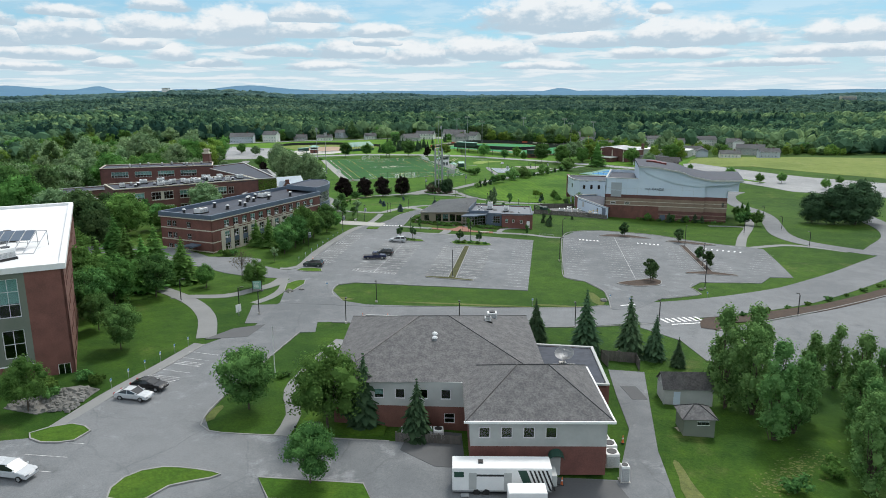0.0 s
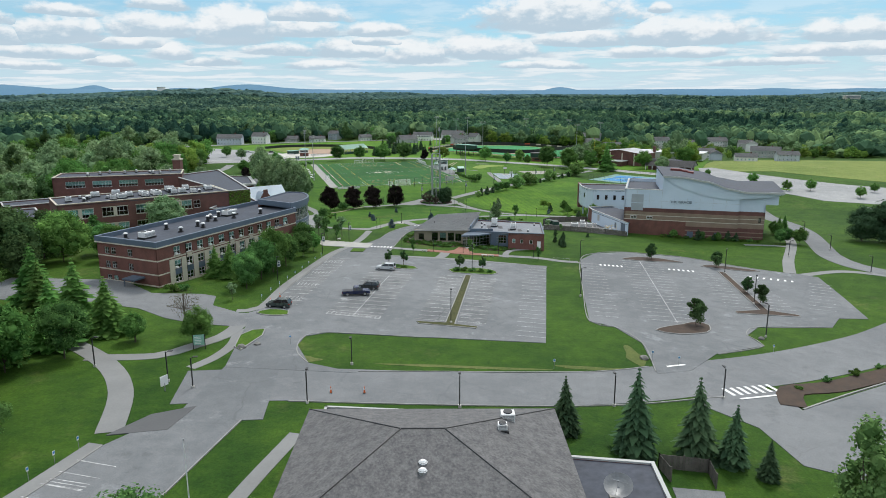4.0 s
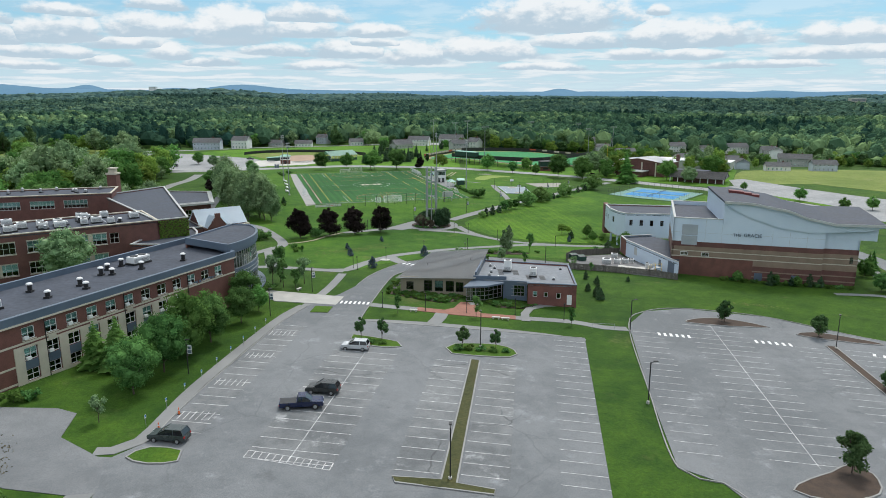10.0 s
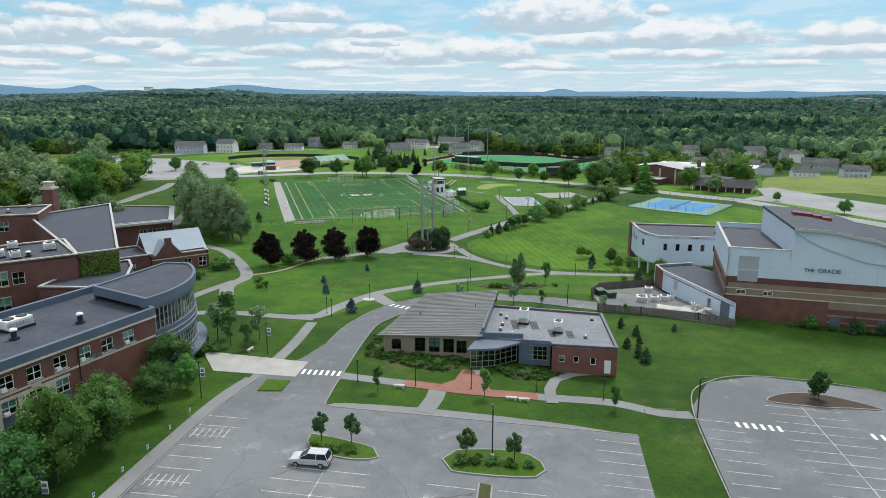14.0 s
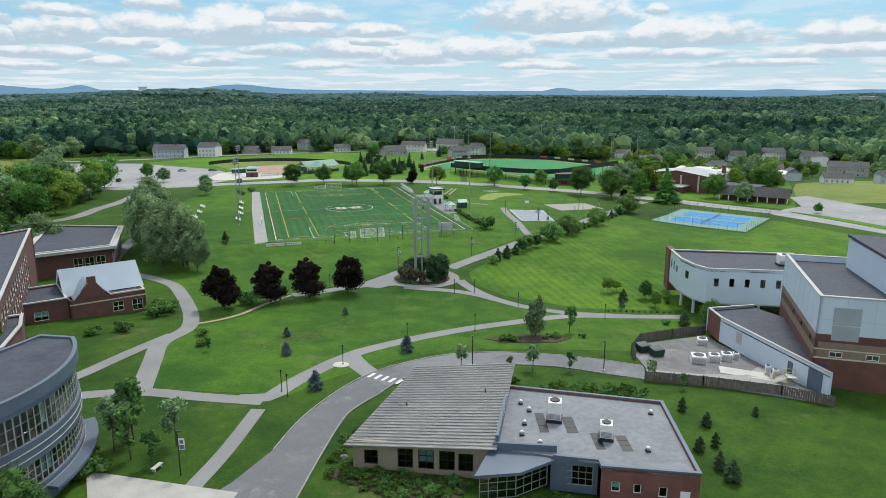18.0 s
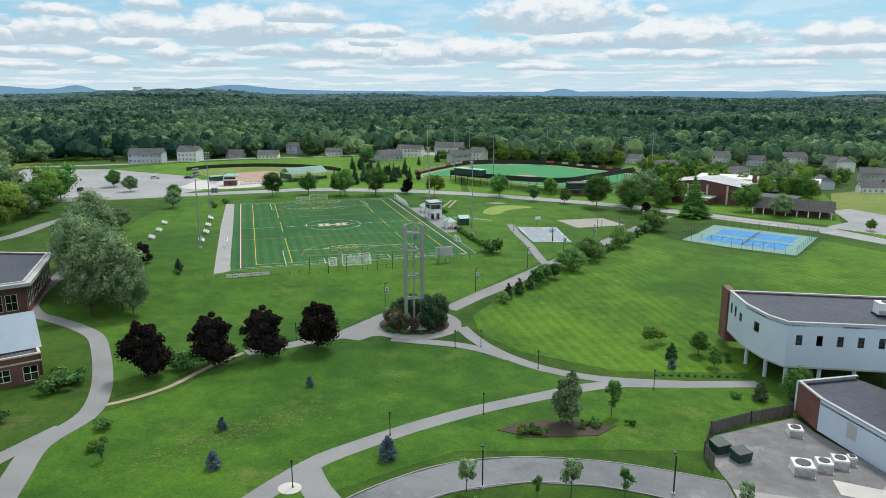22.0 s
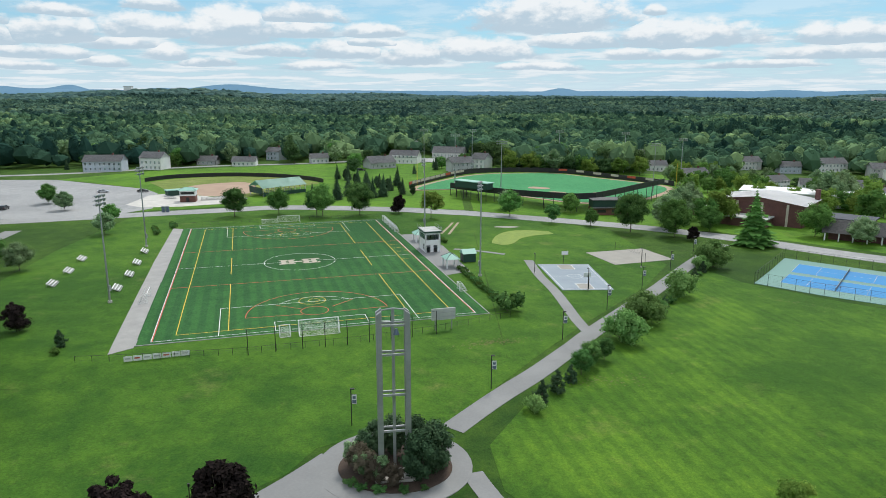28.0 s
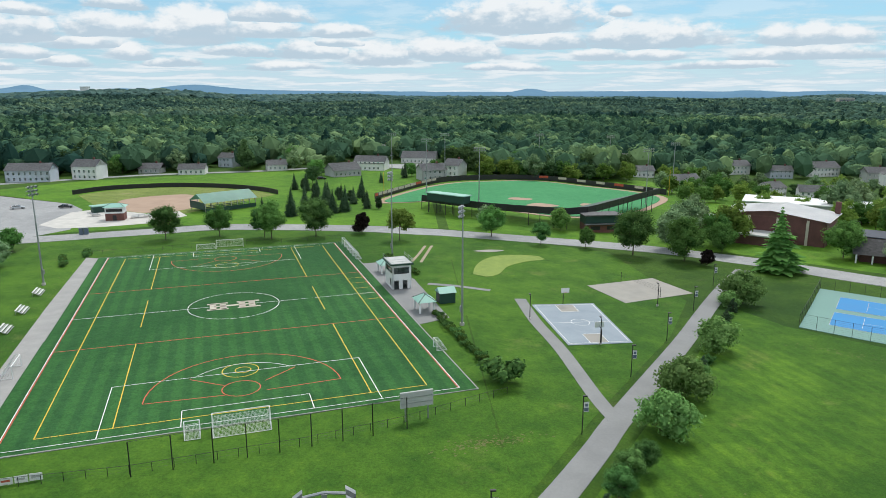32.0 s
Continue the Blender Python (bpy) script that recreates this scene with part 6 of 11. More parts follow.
    glazed_wall(lo, b[0], b[1], -2.4, 2.3, [], PALEPANEL)
    wall("brick_wall", lo, *side((56.14, 289.9), (56.14, 284)), -2.4, 2.3, [], BRICK)
    glazed_wall(lo, b[5], b[4], -2.4, 2.3, [], PALEPANEL)
    slab("roof", b, 1.6, 1.85, MEMBRANE, lo)
    band("coping", [b[4], b[5], b[0], b[1]], 2.3, 2.5, 0.08, 0.45, SIDING, lo, closed=False)
    m = side(b[0], b[1])[0]
    part("roll_door", boxes((23.2, 26.2, -0.08, -0.002, -2.2, 1.6)), SLATE, lo, "grey roll-up loading door").matrix_basis = m
    part("door", boxes((18.6, 19.7, -0.08, -0.002, -1.2, 1.0)), SLATE, lo).matrix_basis = m
    part("louvre", boxes((5, 6.6, -0.06, -0.002, -0.8, 1.4)), SIDING, lo).matrix_basis = m


theatre()

# ---- sports ground ----
FC, FA, FR = (-32.5, 426.5), (-0.269, 0.963), (0.963, 0.269)


def fl(r, a):
    return (FC[0] + r * FR[0] + a * FA[0], FC[1] + r * FR[1] + a * FA[1])


def sports_field():
    drape("track_strip", [fl(-37.4, -58), fl(-33.6, -56), fl(-33.4, 55), fl(-36.6, 57), fl(-37.4, 10)], YARDSLAB, 0.07, "grey crushed-stone strip beside the turf")
    drape("field_apron", [fl(32.6, -24), fl(39.5, -22), fl(41, 8), fl(38.5, 27), fl(32.6, 27)], PATHTOP, 0.07, "asphalt apron beside the turf")
    f = drape("turf_field", [fl(-33.5, -55.2), fl(32.5, -55.2), fl(32.5, 55.2), fl(-33.5, 55.2)], TURF, 0.10, "striped artificial turf sports field with coloured lines", category="sports field")
    c = -0.5
    def ring(r0, a0, rad, b0=0.0, b1=360.0, n=40):
        p = [fl(r0 + rad * math.cos(radians(b0 + (b1 - b0) * i / n)), a0 + rad * math.sin(radians(b0 + (b1 - b0) * i / n))) for i in range(n + 1)]
        return list(zip(p, p[1:]))
    def seg(*pts):
        q = [fl(*p) for p in pts]
        return list(zip(q, q[1:]))
    white = seg((-31, -54), (-31, 54), (30, 54), (30, -54), (-31, -54)) + seg((-31, 0), (30, 0)) + ring(c, 0, 9.15)
    for s in (-1, 1):
        white += seg((c - 19, 54 * s), (c - 19, 37.3 * s), (c + 18.6, 37.3 * s), (c + 18.6, 54 * s)) + seg((c - 8.8, 54 * s), (c - 8.8, 49 * s), (c + 8.8, 49 * s), (c + 8.8, 54 * s))
        white += ring(c, 43 * s, 9.15, (37 if s < 0 else 217), (143 if s < 0 else 323), 14)
    strokes("white_lines", white, WHITE, 0.125, "white boundary and box lines on turf", 0.12, f)
    yellow = seg((-27, -51.5), (-26.4, 51.5), (26, 51.5), (25.6, -51.5), (-27, -51.5))
    for r in (-17.8, 17.0):
        yellow += seg((r, -51.5), (r, -18.4)) + seg((r, -9), (r, 9)) + seg((r, 18.4), (r, 51.5))
    yellow += ring(c - 0.4, -36.6, 2.8) + ring(c - 0.4, 36.6, 2.8) + ring(c, -36.6, 1.2)
    for k in range(1, 6):
        yellow += seg((26, -9 + 4.5 * k), (30, -9 + 4.5 * k))
    strokes("yellow_lines", yellow, YELLOW, 0.122, "yellow lines on turf", 0.14, f)
    red = seg((-30.8, -54), (-30.8, 54)) + seg((29.8, -54), (29.8, 54)) + seg((-31, -18.4), (30, -18.4)) + seg((-31, 18.4), (30, 18.4))
    for s in (-1, 1):
        y0 = 45.0 * s
        red += [(fl(c - 14.2 * math.cos(t0), y0 - s * 15 * math.sin(t0)), fl(c - 14.2 * math.cos(t1), y0 - s * 15 * math.sin(t1))) for t0, t1 in zip(np.linspace(0, math.pi, 23), np.linspace(0, math.pi, 23)[1:])]
        red += seg((c - 14.2, y0), (c - 3, y0 + s * 0.6)) + seg((c + 3, y0 + s * 0.6), (c + 14.2, y0)) + ring(c - 0.6, y0 - s * 1.2, 2.8, n=20) + seg((c - 8, y0 - s * 7), (c - 3, y0 - s * 3)) + seg((c + 8, y0 - s * 7), (c + 3, y0 - s * 3))
    strokes("red_lines", red, REDLINE, 0.119, "red lines on turf", 0.17, f)
    # centre mark, a plain gold and white shape
    bars = []
    for r0 in (-4.2, 1.6):
        for k in range(2):
            bars.append((fl(c + r0 + k * 2.0, -2.2), fl(c + r0 + k * 2.0, 2.2), 1.3))
    bars += [(fl(c - 5.4, 2.0), fl(c - 1.2, 2.0), 0.8), (fl(c - 5.4, -2.0), fl(c - 1.2, -2.0), 0.8), (fl(c + 0.6, 2.0), fl(c + 5.2, 2.0), 0.8), (fl(c + 0.6, -2.0), fl(c + 5.2, -2.0), 0.8), (fl(c - 4, 0), fl(c + 4, 0), 0.9)]
    strokes("centre_mark", bars, CREAM, 0.128, "gold and white centre emblem painted on turf", 0.8, f)
    band_pts = [fl(-33.5, -55.2), fl(32.5, -55.2), fl(32.5, 55.2), fl(-33.5, 55.2)]
    ribbon("field_kerb", band_pts + [band_pts[0]], 0.25, KERB, 0.13, "pale concrete edge round the turf", raw=True)


sports_field()


def goal(m, w=7.32, h=2.44, d=2.2, label="white full-size soccer goal with a net", group="soccer goals"):
    t = thing("soccer_goal", m, label, "goal", group)
    r = 0.07
    part("front_frame", rods(((-w / 2, 0, 0), (-w / 2, 0, h), r), ((w / 2, 0, 0), (w / 2, 0, h), r), ((-w / 2, 0, h), (w / 2, 0, h), r)), WHITE, t)
    part("back_frame", rods(((-w / 2, 0, h), (-w / 2, -0.7, h), 0.05), ((w / 2, 0, h), (w / 2, -0.7, h), 0.05), ((-w / 2, -0.7, h), (-w / 2, -d, 0.05), 0.05), ((w / 2, -0.7, h), (w / 2, -d, 0.05), 0.05), ((-w / 2, -d, 0.05), (w / 2, -d, 0.05), 0.05), ((-w / 2, 0, 0.05), (-w / 2, -d, 0.05), 0.05), ((w / 2, 0, 0.05), (w / 2, -d, 0.05), 0.05)), WHITE, t)
    bm = bmesh.new()
    n = int(w / 0.17)
    for i in range(n + 1):
        x = -w / 2 + w * i / n
        rod(bm, (x, -0.7, h), (x, -d, 0.05), 0.012, n=3, caps=False)
    for k in range(1, 18):
        s = k / 18
        y, z = -0.7 + (-d + 0.7) * s, h + (0.05 - h) * s
        rod(bm, (-w / 2, y, z), (w / 2, y, z), 0.012, n=3, caps=False)
    for x in (-w / 2, w / 2):
        for k in range(1, 14):
            s = k / 14
            rod(bm, (x, 0, h * s), (x, -d + (d - 0.7) * s, h * s), 0.012, n=3, caps=False)
    tagged(part("net", bm, WHITE, t), kind="stuff")
    return t


FANG = math.degrees(math.atan2(FR[1], FR[0]))
def on_field(r, a, turn=0.0, z=0.1):
    p = fl(r, a)
    return pose(p[0], p[1], gz(*p) + z, 0, 0, FANG + turn)
goal(on_field(-1.6, -56.2, 0, 0.02))
goal(on_field(0.5, 57.5, 180, 0.02))
goal(on_field(-6.0, 57.0, 180, 0.02), 5.0, 1.6, 1.3, "low white practice goal with a net", "")
goal(on_field(-34.5, -26, -90, 0.05), 5.5, 2.0, 1.8, "white portable goal beside the turf", "")
goal(on_field(31.5, -37.5, 90, 0.05), 1.9, 1.8, 1.8, "small white lacrosse goal with a net", "lacrosse goals")
goal(on_field(-7.8, -56.2, 0, 0.05), 1.9, 1.8, 1.8, "small white lacrosse goal with a net", "lacrosse goals")
for k in range(5):
    goal(on_field(31.8, 34 + 4 * k, 90, 0.05), 3.6, 2.0, 1.6, "white practice goal stored along the sideline", "stored goals")


def fence(name, pts, h, label, material=None, post=2.5, mesh=True, posts_r=0.04, category="fence"):
    """Chain-link: posts, rails and a grid of wires."""
    material = material or BLACK
    line = pts
    t = thing(name, pose(0, 0, 0), label, category)
    rails, wires = [], []
    for (x0, y0), (x1, y1) in zip(line, line[1:]):
        d = math.hypot(x1 - x0, y1 - y0)
        n = max(1, round(d / post))
        for i in range(n + 1):
            x, y = x0 + (x1 - x0) * i / n, y0 + (y1 - y0) * i / n
            z = gz(x, y)
            part("post", rods(((x, y, z - 0.2), (x, y, z + h), posts_r), n=6), material, t)
            if i < n:
                x2, y2 = x0 + (x1 - x0) * (i + 1) / n, y0 + (y1 - y0) * (i + 1) / n
                z2 = gz(x2, y2)
                rails.append(((x, y, z + h - 0.03), (x2, y2, z2 + h - 0.03), 0.025))
                if mesh:
                    for k in range(1, max(2, int(h / 0.35))):
                        zz = h * k / max(2, int(h / 0.35))
                        wires.append(((x, y, z + zz), (x2, y2, z2 + zz), 0.008))
    for q in rails:
        part("rail", rods(q, n=5), material, t)
    if wires:
        tagged(part("mesh_wire", rods(*wires, n=3), material, t), kind="stuff")
    return t


fence("field_fence", [fl(-42, -60), fl(-28.6, -62.3), fl(-14.6, -64), fl(5, -64), fl(19, -62.4), fl(36, -58)], 1.2, "low black chain-link fence around the turf")
fence("ball_stop_fence", [(-29.0, 360.4), (-20.2, 363.0), (-12.7, 365.0), (-1.4, 368.6), (3.0, 370.2)], 4.5, "tall black ball-stop fence posts behind the goal", mesh=False, post=4.6, posts_r=0.075)
fence("field_fence", [fl(-38, 60), fl(-10, 61), fl(33, 60)], 1.2, "low black chain-link fence around the turf")
for k in range(7):
    b = thing("sponsor_banner", on_field(-30.6 + 1.5 * k - 3.0, -62.0, -2, 0.0), "pale printed banner hung on the low fence", "banner", "fence banners")
    part("sheet", boxes((-0.68, 0.68, -0.02, 0.02, 0.1, 1.0)), WHITE, b)
    part("print", boxes((-0.5, 0.4, -0.026, -0.021, 0.45, 0.7)), REDLINE if k % 3 == 1 else SIDING, b)

sb = thing("scoreboard", on_field(21.0, -61.7, 0, 0.0), "pale scoreboard seen from its plain back on two posts", "scoreboard")
for x in (-1.6, 1.6):
    part("post", boxes((x - 0.08, x + 0.08, -0.08, 0.08, 0, 3.9)), STEEL, sb)
part("panel", boxes((-2.3, 2.3, -0.16, 0.12, 2.0, 4.2)), SIDING, sb)
for z in (2.6, 3.4):
    part("batten", boxes((-2.3, 2.3, -0.2, -0.163, z, z + 0.08)), STEEL, sb)


def light_mast(x, y, h, label="tall galvanised mast with sports floodlights", rows=3, cols=3, turn=0.0):
    t = thing("floodlight_mast", pose(x, y, gz(x, y), 0, 0, turn), label, "floodlight", "floodlight masts")
    part("mast", rods(((0, 0, -0.3), (0, 0, h), 0.24, 0.11), n=10), STEEL, t)
    part("base", rods(((0, 0, -0.3), (0, 0, 0.5), 0.45), n=12), CONCRETE, t)
    part("control_box", boxes((-0.3, 0.3, -0.42, -0.2, 2.6, 3.8)), STEEL, t)
    for r in range(rows):
        z = h - 0.3 - r * 0.85
        part("cross_arm", boxes((-0.5 * cols, 0.5 * cols, -0.06, 0.06, z, z + 0.12)), STEEL, t)
        for c in range(cols):
            xx = (c - (cols - 1) / 2) * 0.95
            part("lamp", rods(((xx, -0.1, z + 0.25), (xx, -0.5, z + 0.05), 0.2, 0.36), n=10), STEEL, t)
    return t


for x, y, turn in ((-66, 389.9, 70), (-80.7, 444.5, 70), (13.6, 411.6, -110), (-0.8, 468.5, -110)):
    light_mast(x, y, 23.0, turn=turn)
for x, y in ((12.0, 588), (31.0, 548), (22.7, 635), (77.7, 672), (116, 665), (106, 575), (133, 615), (-4, 634)):
    light_mast(x, y, 24.0, "tall steel stadium mast with wide floodlight banks", 2, 5)


def press_box():
    p = fl(36.0, 4.0)
    t = thing("press_box", pose(p[0], p[1], 0.1, 0, 0, FANG), "white two-storey press box with a flat roof deck", "building")
    W, D, h = 4.4, 6.6, 5.6
    A = [(-W / 2, -D / 2), (W / 2, -D / 2), (W / 2, D / 2), (-W / 2, D / 2)]
    glazed_wall(t, A[0], A[1], 0, h, [(0.4, 1.5, 0.0, 2.0, 1, 2, 0), (2.4, 3.5, 0.0, 2.0, 1, 2, 0), (0.4, 3.9, 3.5, 5.0, 3, 1, 0)], WHITE, frame_mat=BLACK)
    glazed_wall(t, A[3], A[0], 0, h, [(0.4, 6.2, 3.5, 5.0, 5, 1, 0), (4.2, 5.6, 0.6, 2.2, 1, 1, 0)], WHITE, frame_mat=BLACK)
    glazed_wall(t, A[1], A[2], 0, h, [], WHITE)
    glazed_wall(t, A[2], A[3], 0, h, [], WHITE)
    slab("roof_deck", [(-2.7, -3.9), (2.6, -3.9), (2.6, 3.6), (-2.7, 3.6)], h, h + 0.35, DKGREEN, t)
    slab("deck", [(-2.4, -3.6), (2.3, -3.6), (2.3, 3.3), (-2.4, 3.3)], h + 0.35, h + 0.4, SIDING, t)
    part("deck_rail", rods(*[((x, y, h + 0.35), (x, y, h + 1.4), 0.03) for x, y in ((-2.6, -3.8), (0, -3.8), (2.5, -3.8), (2.5, 0), (2.5, 3.5), (-2.6, 3.5), (-2.6, 0))], *[(a, b, 0.03) for z in (0.9, 1.4) for a, b in (((-2.6, -3.8, h + z), (2.5, -3.8, h + z)), ((2.5, -3.8, h + z), (2.5, 3.5, h + z)), ((-2.6, 3.5, h + z), (-2.6, -3.8, h + z)))], n=6), STEEL, t)
    for a in (-16.0, 16.5):
        q = fl(36.2, a)
        s = thing("field_shelter", pose(q[0], q[1], 0.1, 0, 0, FANG), "open shelter with a green metal hip roof on white posts", "shelter", "field shelters")
        for x, y in ((-1.5, -1.8), (1.5, -1.8), (-1.5, 1.8), (1.5, 1.8)):
            part("post", boxes((x - 0.18, x + 0.18, y - 0.18, y + 0.18, 0, 2.3)), WHITE, s)
        hip_roof("roof", -1.6, 1.6, -2.0, 2.0, 2.3, 3.6, (-0.5, 0.5), GREENROOF, s, axis="y", over=0.4)
    q = fl(42.3, -11.5)
    s = thing("storage_shed", pose(q[0], q[1], 0.05, 0, 0, FANG), "dark green storage shed with a pale gable roof", "shed")
    part("body", boxes((-1.7, 1.7, -1.4, 1.4, 0, 2.3)), DKGREEN, s)
    bm = bmesh.new()
    v = [bm.verts.new(c) for c in ((-1.9, -1.6, 2.25), (1.9, -1.6, 2.25), (1.9, 0, 3.3), (-1.9, 0, 3.3), (-1.9, 1.6, 2.25), (1.9, 1.6, 2.25))]
    bm.faces.new((v[0], v[1], v[2], v[3]))
    bm.faces.new((v[3], v[2], v[5], v[4]))
    bm.faces.new((v[0], v[3], v[4]))
    bm.faces.new((v[1], v[5], v[2]))
    part("roof", bm, GREENROOF, s)
    part("door", boxes((-1.73, -1.68, -0.6, 0.6, 0, 2.0)), BLACK, s)


press_box()


def bleacher(x, y, turn):
    t = thing("bleacher", pose(x, y, gz(x, y), 0, 0, turn), "small white aluminium bleacher on the grass bank", "bleacher", "small bleachers")
    for k in range(3):
        part("seat_plank", boxes((-2.3, 2.3, k * 0.6, k * 0.6 + 0.28, 0.42 + 0.25 * k, 0.47 + 0.25 * k)), WHITE, t)
        part("foot_plank", boxes((-2.3, 2.3, k * 0.6 - 0.25, k * 0.6 - 0.02, 0.15 + 0.25 * k, 0.19 + 0.25 * k)), STEEL, t)
    for x0 in (-2.0, 0, 2.0):
        part("support", rods(((x0, -0.1, 0), (x0, 1.5, 1.0), 0.04), ((x0, 1.4, -0.1), (x0, 1.4, 1.0), 0.04), n=5), STEEL, t)


for x, y in ((-85, 404), (-87.4, 415.8), (-90.5, 428.5), (-68.4, 400.2), (-71, 412.5), (-74.2, 424.4), (-77.6, 437.5)):
    bleacher(x, y, 105)

# courts
c = [(29.6, 425.8), (43.6, 428.0), (44.4, 403.8), (31.9, 401.6)]
court = drape("basketball_court", c, surface("worn_blue_court", (0.19, 0.235, 0.275), (0.27, 0.315, 0.35), 0.2, 0.85, 0.1, 3.0, 0.4), 0.10, "worn pale blue asphalt basketball court", category="court")
def incourt(u, v):
    a, b = Vector(c[0]).lerp(Vector(c[1]), u), Vector(c[3]).lerp(Vector(c[2]), u)
    return tuple(a.lerp(b, v))
def loop(*pts):
    q = [incourt(*p) for p in pts]
    return list(zip(q, q[1:]))
for v0, v1 in ((0.03, 0.22), (0.78, 0.97)):
    drape("court_key", [incourt(0.36, v0), incourt(0.64, v0), incourt(0.64, v1), incourt(0.36, v1)], SAND, 0.108, "worn tan paint of the court key", parent=court)
strokes("court_lines", loop((0.04, 0.03), (0.96, 0.03), (0.96, 0.97), (0.04, 0.97), (0.04, 0.03)) + loop((0.04, 0.5), (0.96, 0.5)) + loop((0.36, 0.03), (0.36, 0.22), (0.64, 0.22), (0.64, 0.03)) + loop((0.36, 0.97), (0.36, 0.78), (0.64, 0.78), (0.64, 0.97)) + [(incourt(0.5 + 0.14 * math.cos(a), 0.5 + 0.08 * math.sin(a)), incourt(0.5 + 0.14 * math.cos(a + 0.3), 0.5 + 0.08 * math.sin(a + 0.3))) for a in np.arange(0, 6.28, 0.3)], WHITE, 0.125, "faded white court lines", 0.1, court)
for v, turn in ((0.0, 9), (1.0, 189)):
    p = incourt(0.5, v)
    h = thing("basketball_hoop", pose(p[0], p[1], gz(*p), 0, 0, turn), "black pole basketball hoop with a white backboard", "hoop", "basketball hoops")
    part("pole", rods(((0, 0, 0), (0, 0, 2.8), 0.09), ((0, 0, 2.7), (0, -1.0, 3.2), 0.07), n=8), BLACK, h)
    part("backboard", boxes((-0.9, 0.9, -1.1, -1.05, 2.9, 3.95)), WHITE, h)
    part("rim", rods(*[((0.23 * math.cos(a), -1.35 + 0.23 * math.sin(a), 3.05), (0.23 * math.cos(a + 0.63), -1.35 + 0.23 * math.sin(a + 0.63), 3.05), 0.02) for a in np.arange(0, 6.28, 0.63)], n=5), REDLINE, h)
s4 = [(46, 442.5), (65, 451.5), (70.2, 438.5), (51, 429)]
drape("sand_court", s4, SAND, 0.08, "raked sand volleyball court", category="court")
nt = thing("volleyball_net", pose(0, 0, 0), "volleyball net slung between two posts", "net")
pa, pb = (55.5, 446.8), (60.6, 434.0)
for p in (pa, pb):
    part("post", rods(((p[0], p[1], gz(*p)), (p[0], p[1], gz(*p) + 2.6), 0.06), n=8), BLACK, nt)
part("net", rods(*[((pa[0], pa[1], gz(*pa) + z), (pb[0], pb[1], gz(*pb) + z), 0.015) for z in (1.5, 1.8, 2.1, 2.45)], n=4), BLACK, nt)
tennis_base, tennis_blue = surface("tennis_green", (0.13, 0.25, 0.22), (0.16, 0.29, 0.25), 0.1, 0.85), surface("tennis_blue", (0.030, 0.19, 0.42), (0.040, 0.23, 0.48), 0.1, 0.85)
T0 = [(82.6, 415.5), (110.0, 394.8), (131.0, 421.8), (104.6, 444.4)]
tc = drape("tennis_court", T0, tennis_base, 0.10, "pair of tennis courts, green surround with blue play areas", category="court")
def tt(u, v):
    a, b = Vector(T0[0]).lerp(Vector(T0[1]), u), Vector(T0[3]).lerp(Vector(T0[2]), u)
    return tuple(a.lerp(b, v))
tw = []
tx = lambda u, v: tt(v, u)
n2 = thing("tennis_net", pose(0, 0, 0), "dark tennis nets with white bands across two courts", "net")
for a, b in ((0.17, 0.47), (0.55, 0.85)):
    ob = drape("play_area", [tx(a, 0.14), tx(a, 0.86), tx(b, 0.86), tx(b, 0.14)], tennis_blue, 0.12, "blue tennis play area", parent=tc)
    q = [tx(u, v) for u, v in ((a, 0.14), (b, 0.14), (b, 0.86), (a, 0.86), (a, 0.14))]
    tw += list(zip(q, q[1:]))
    for v in (0.31, 0.69):
        tw.append((tx(a + 0.035, v), tx(b - 0.035, v)))
    tw.append((tx((a + b) / 2, 0.31), tx((a + b) / 2, 0.69)))
    p, q = tx(a - 0.02, 0.5), tx(b + 0.02, 0.5)
    part("net", rods(*[((p[0], p[1], gz(*p) + z), (q[0], q[1], gz(*q) + z), 0.03) for z in (0.25, 0.4, 0.55, 0.7, 0.85)], n=4), BLACK, n2)
    part("band", rods(((p[0], p[1], gz(*p) + 1.0), (q[0], q[1], gz(*q) + 1.0), 0.04), n=5), LINEPAINT, n2)
strokes("court_lines", tw, LINEPAINT, 0.14, "white tennis court lines", 0.09, tc)
fence("tennis_fence", [*T0, T0[0]], 3.0, "tall dark chain-link fence round the tennis courts", post=3.2)
g = [(19.5, 450), (22.5, 448), (26, 451), (29.3, 459), (35, 465), (41, 468.5), (40, 472), (33, 472.6), (27, 470), (22, 462)]
drape("putting_green", curve(g, 2.0, True), grass_material("putting_grass", (0.17, 0.24, 0.06), (0.20, 0.27, 0.07), (0.2, 0.26, 0.07), 0.0, 0, 2, 0.1), 0.07, "pale kidney-shaped putting green")
drape("putting_green", curve([(22, 476), (27, 478.5), (31, 478), (27, 475.4)], 1.5, True), SAND, 0.06, "small worn sand patch in the grass")

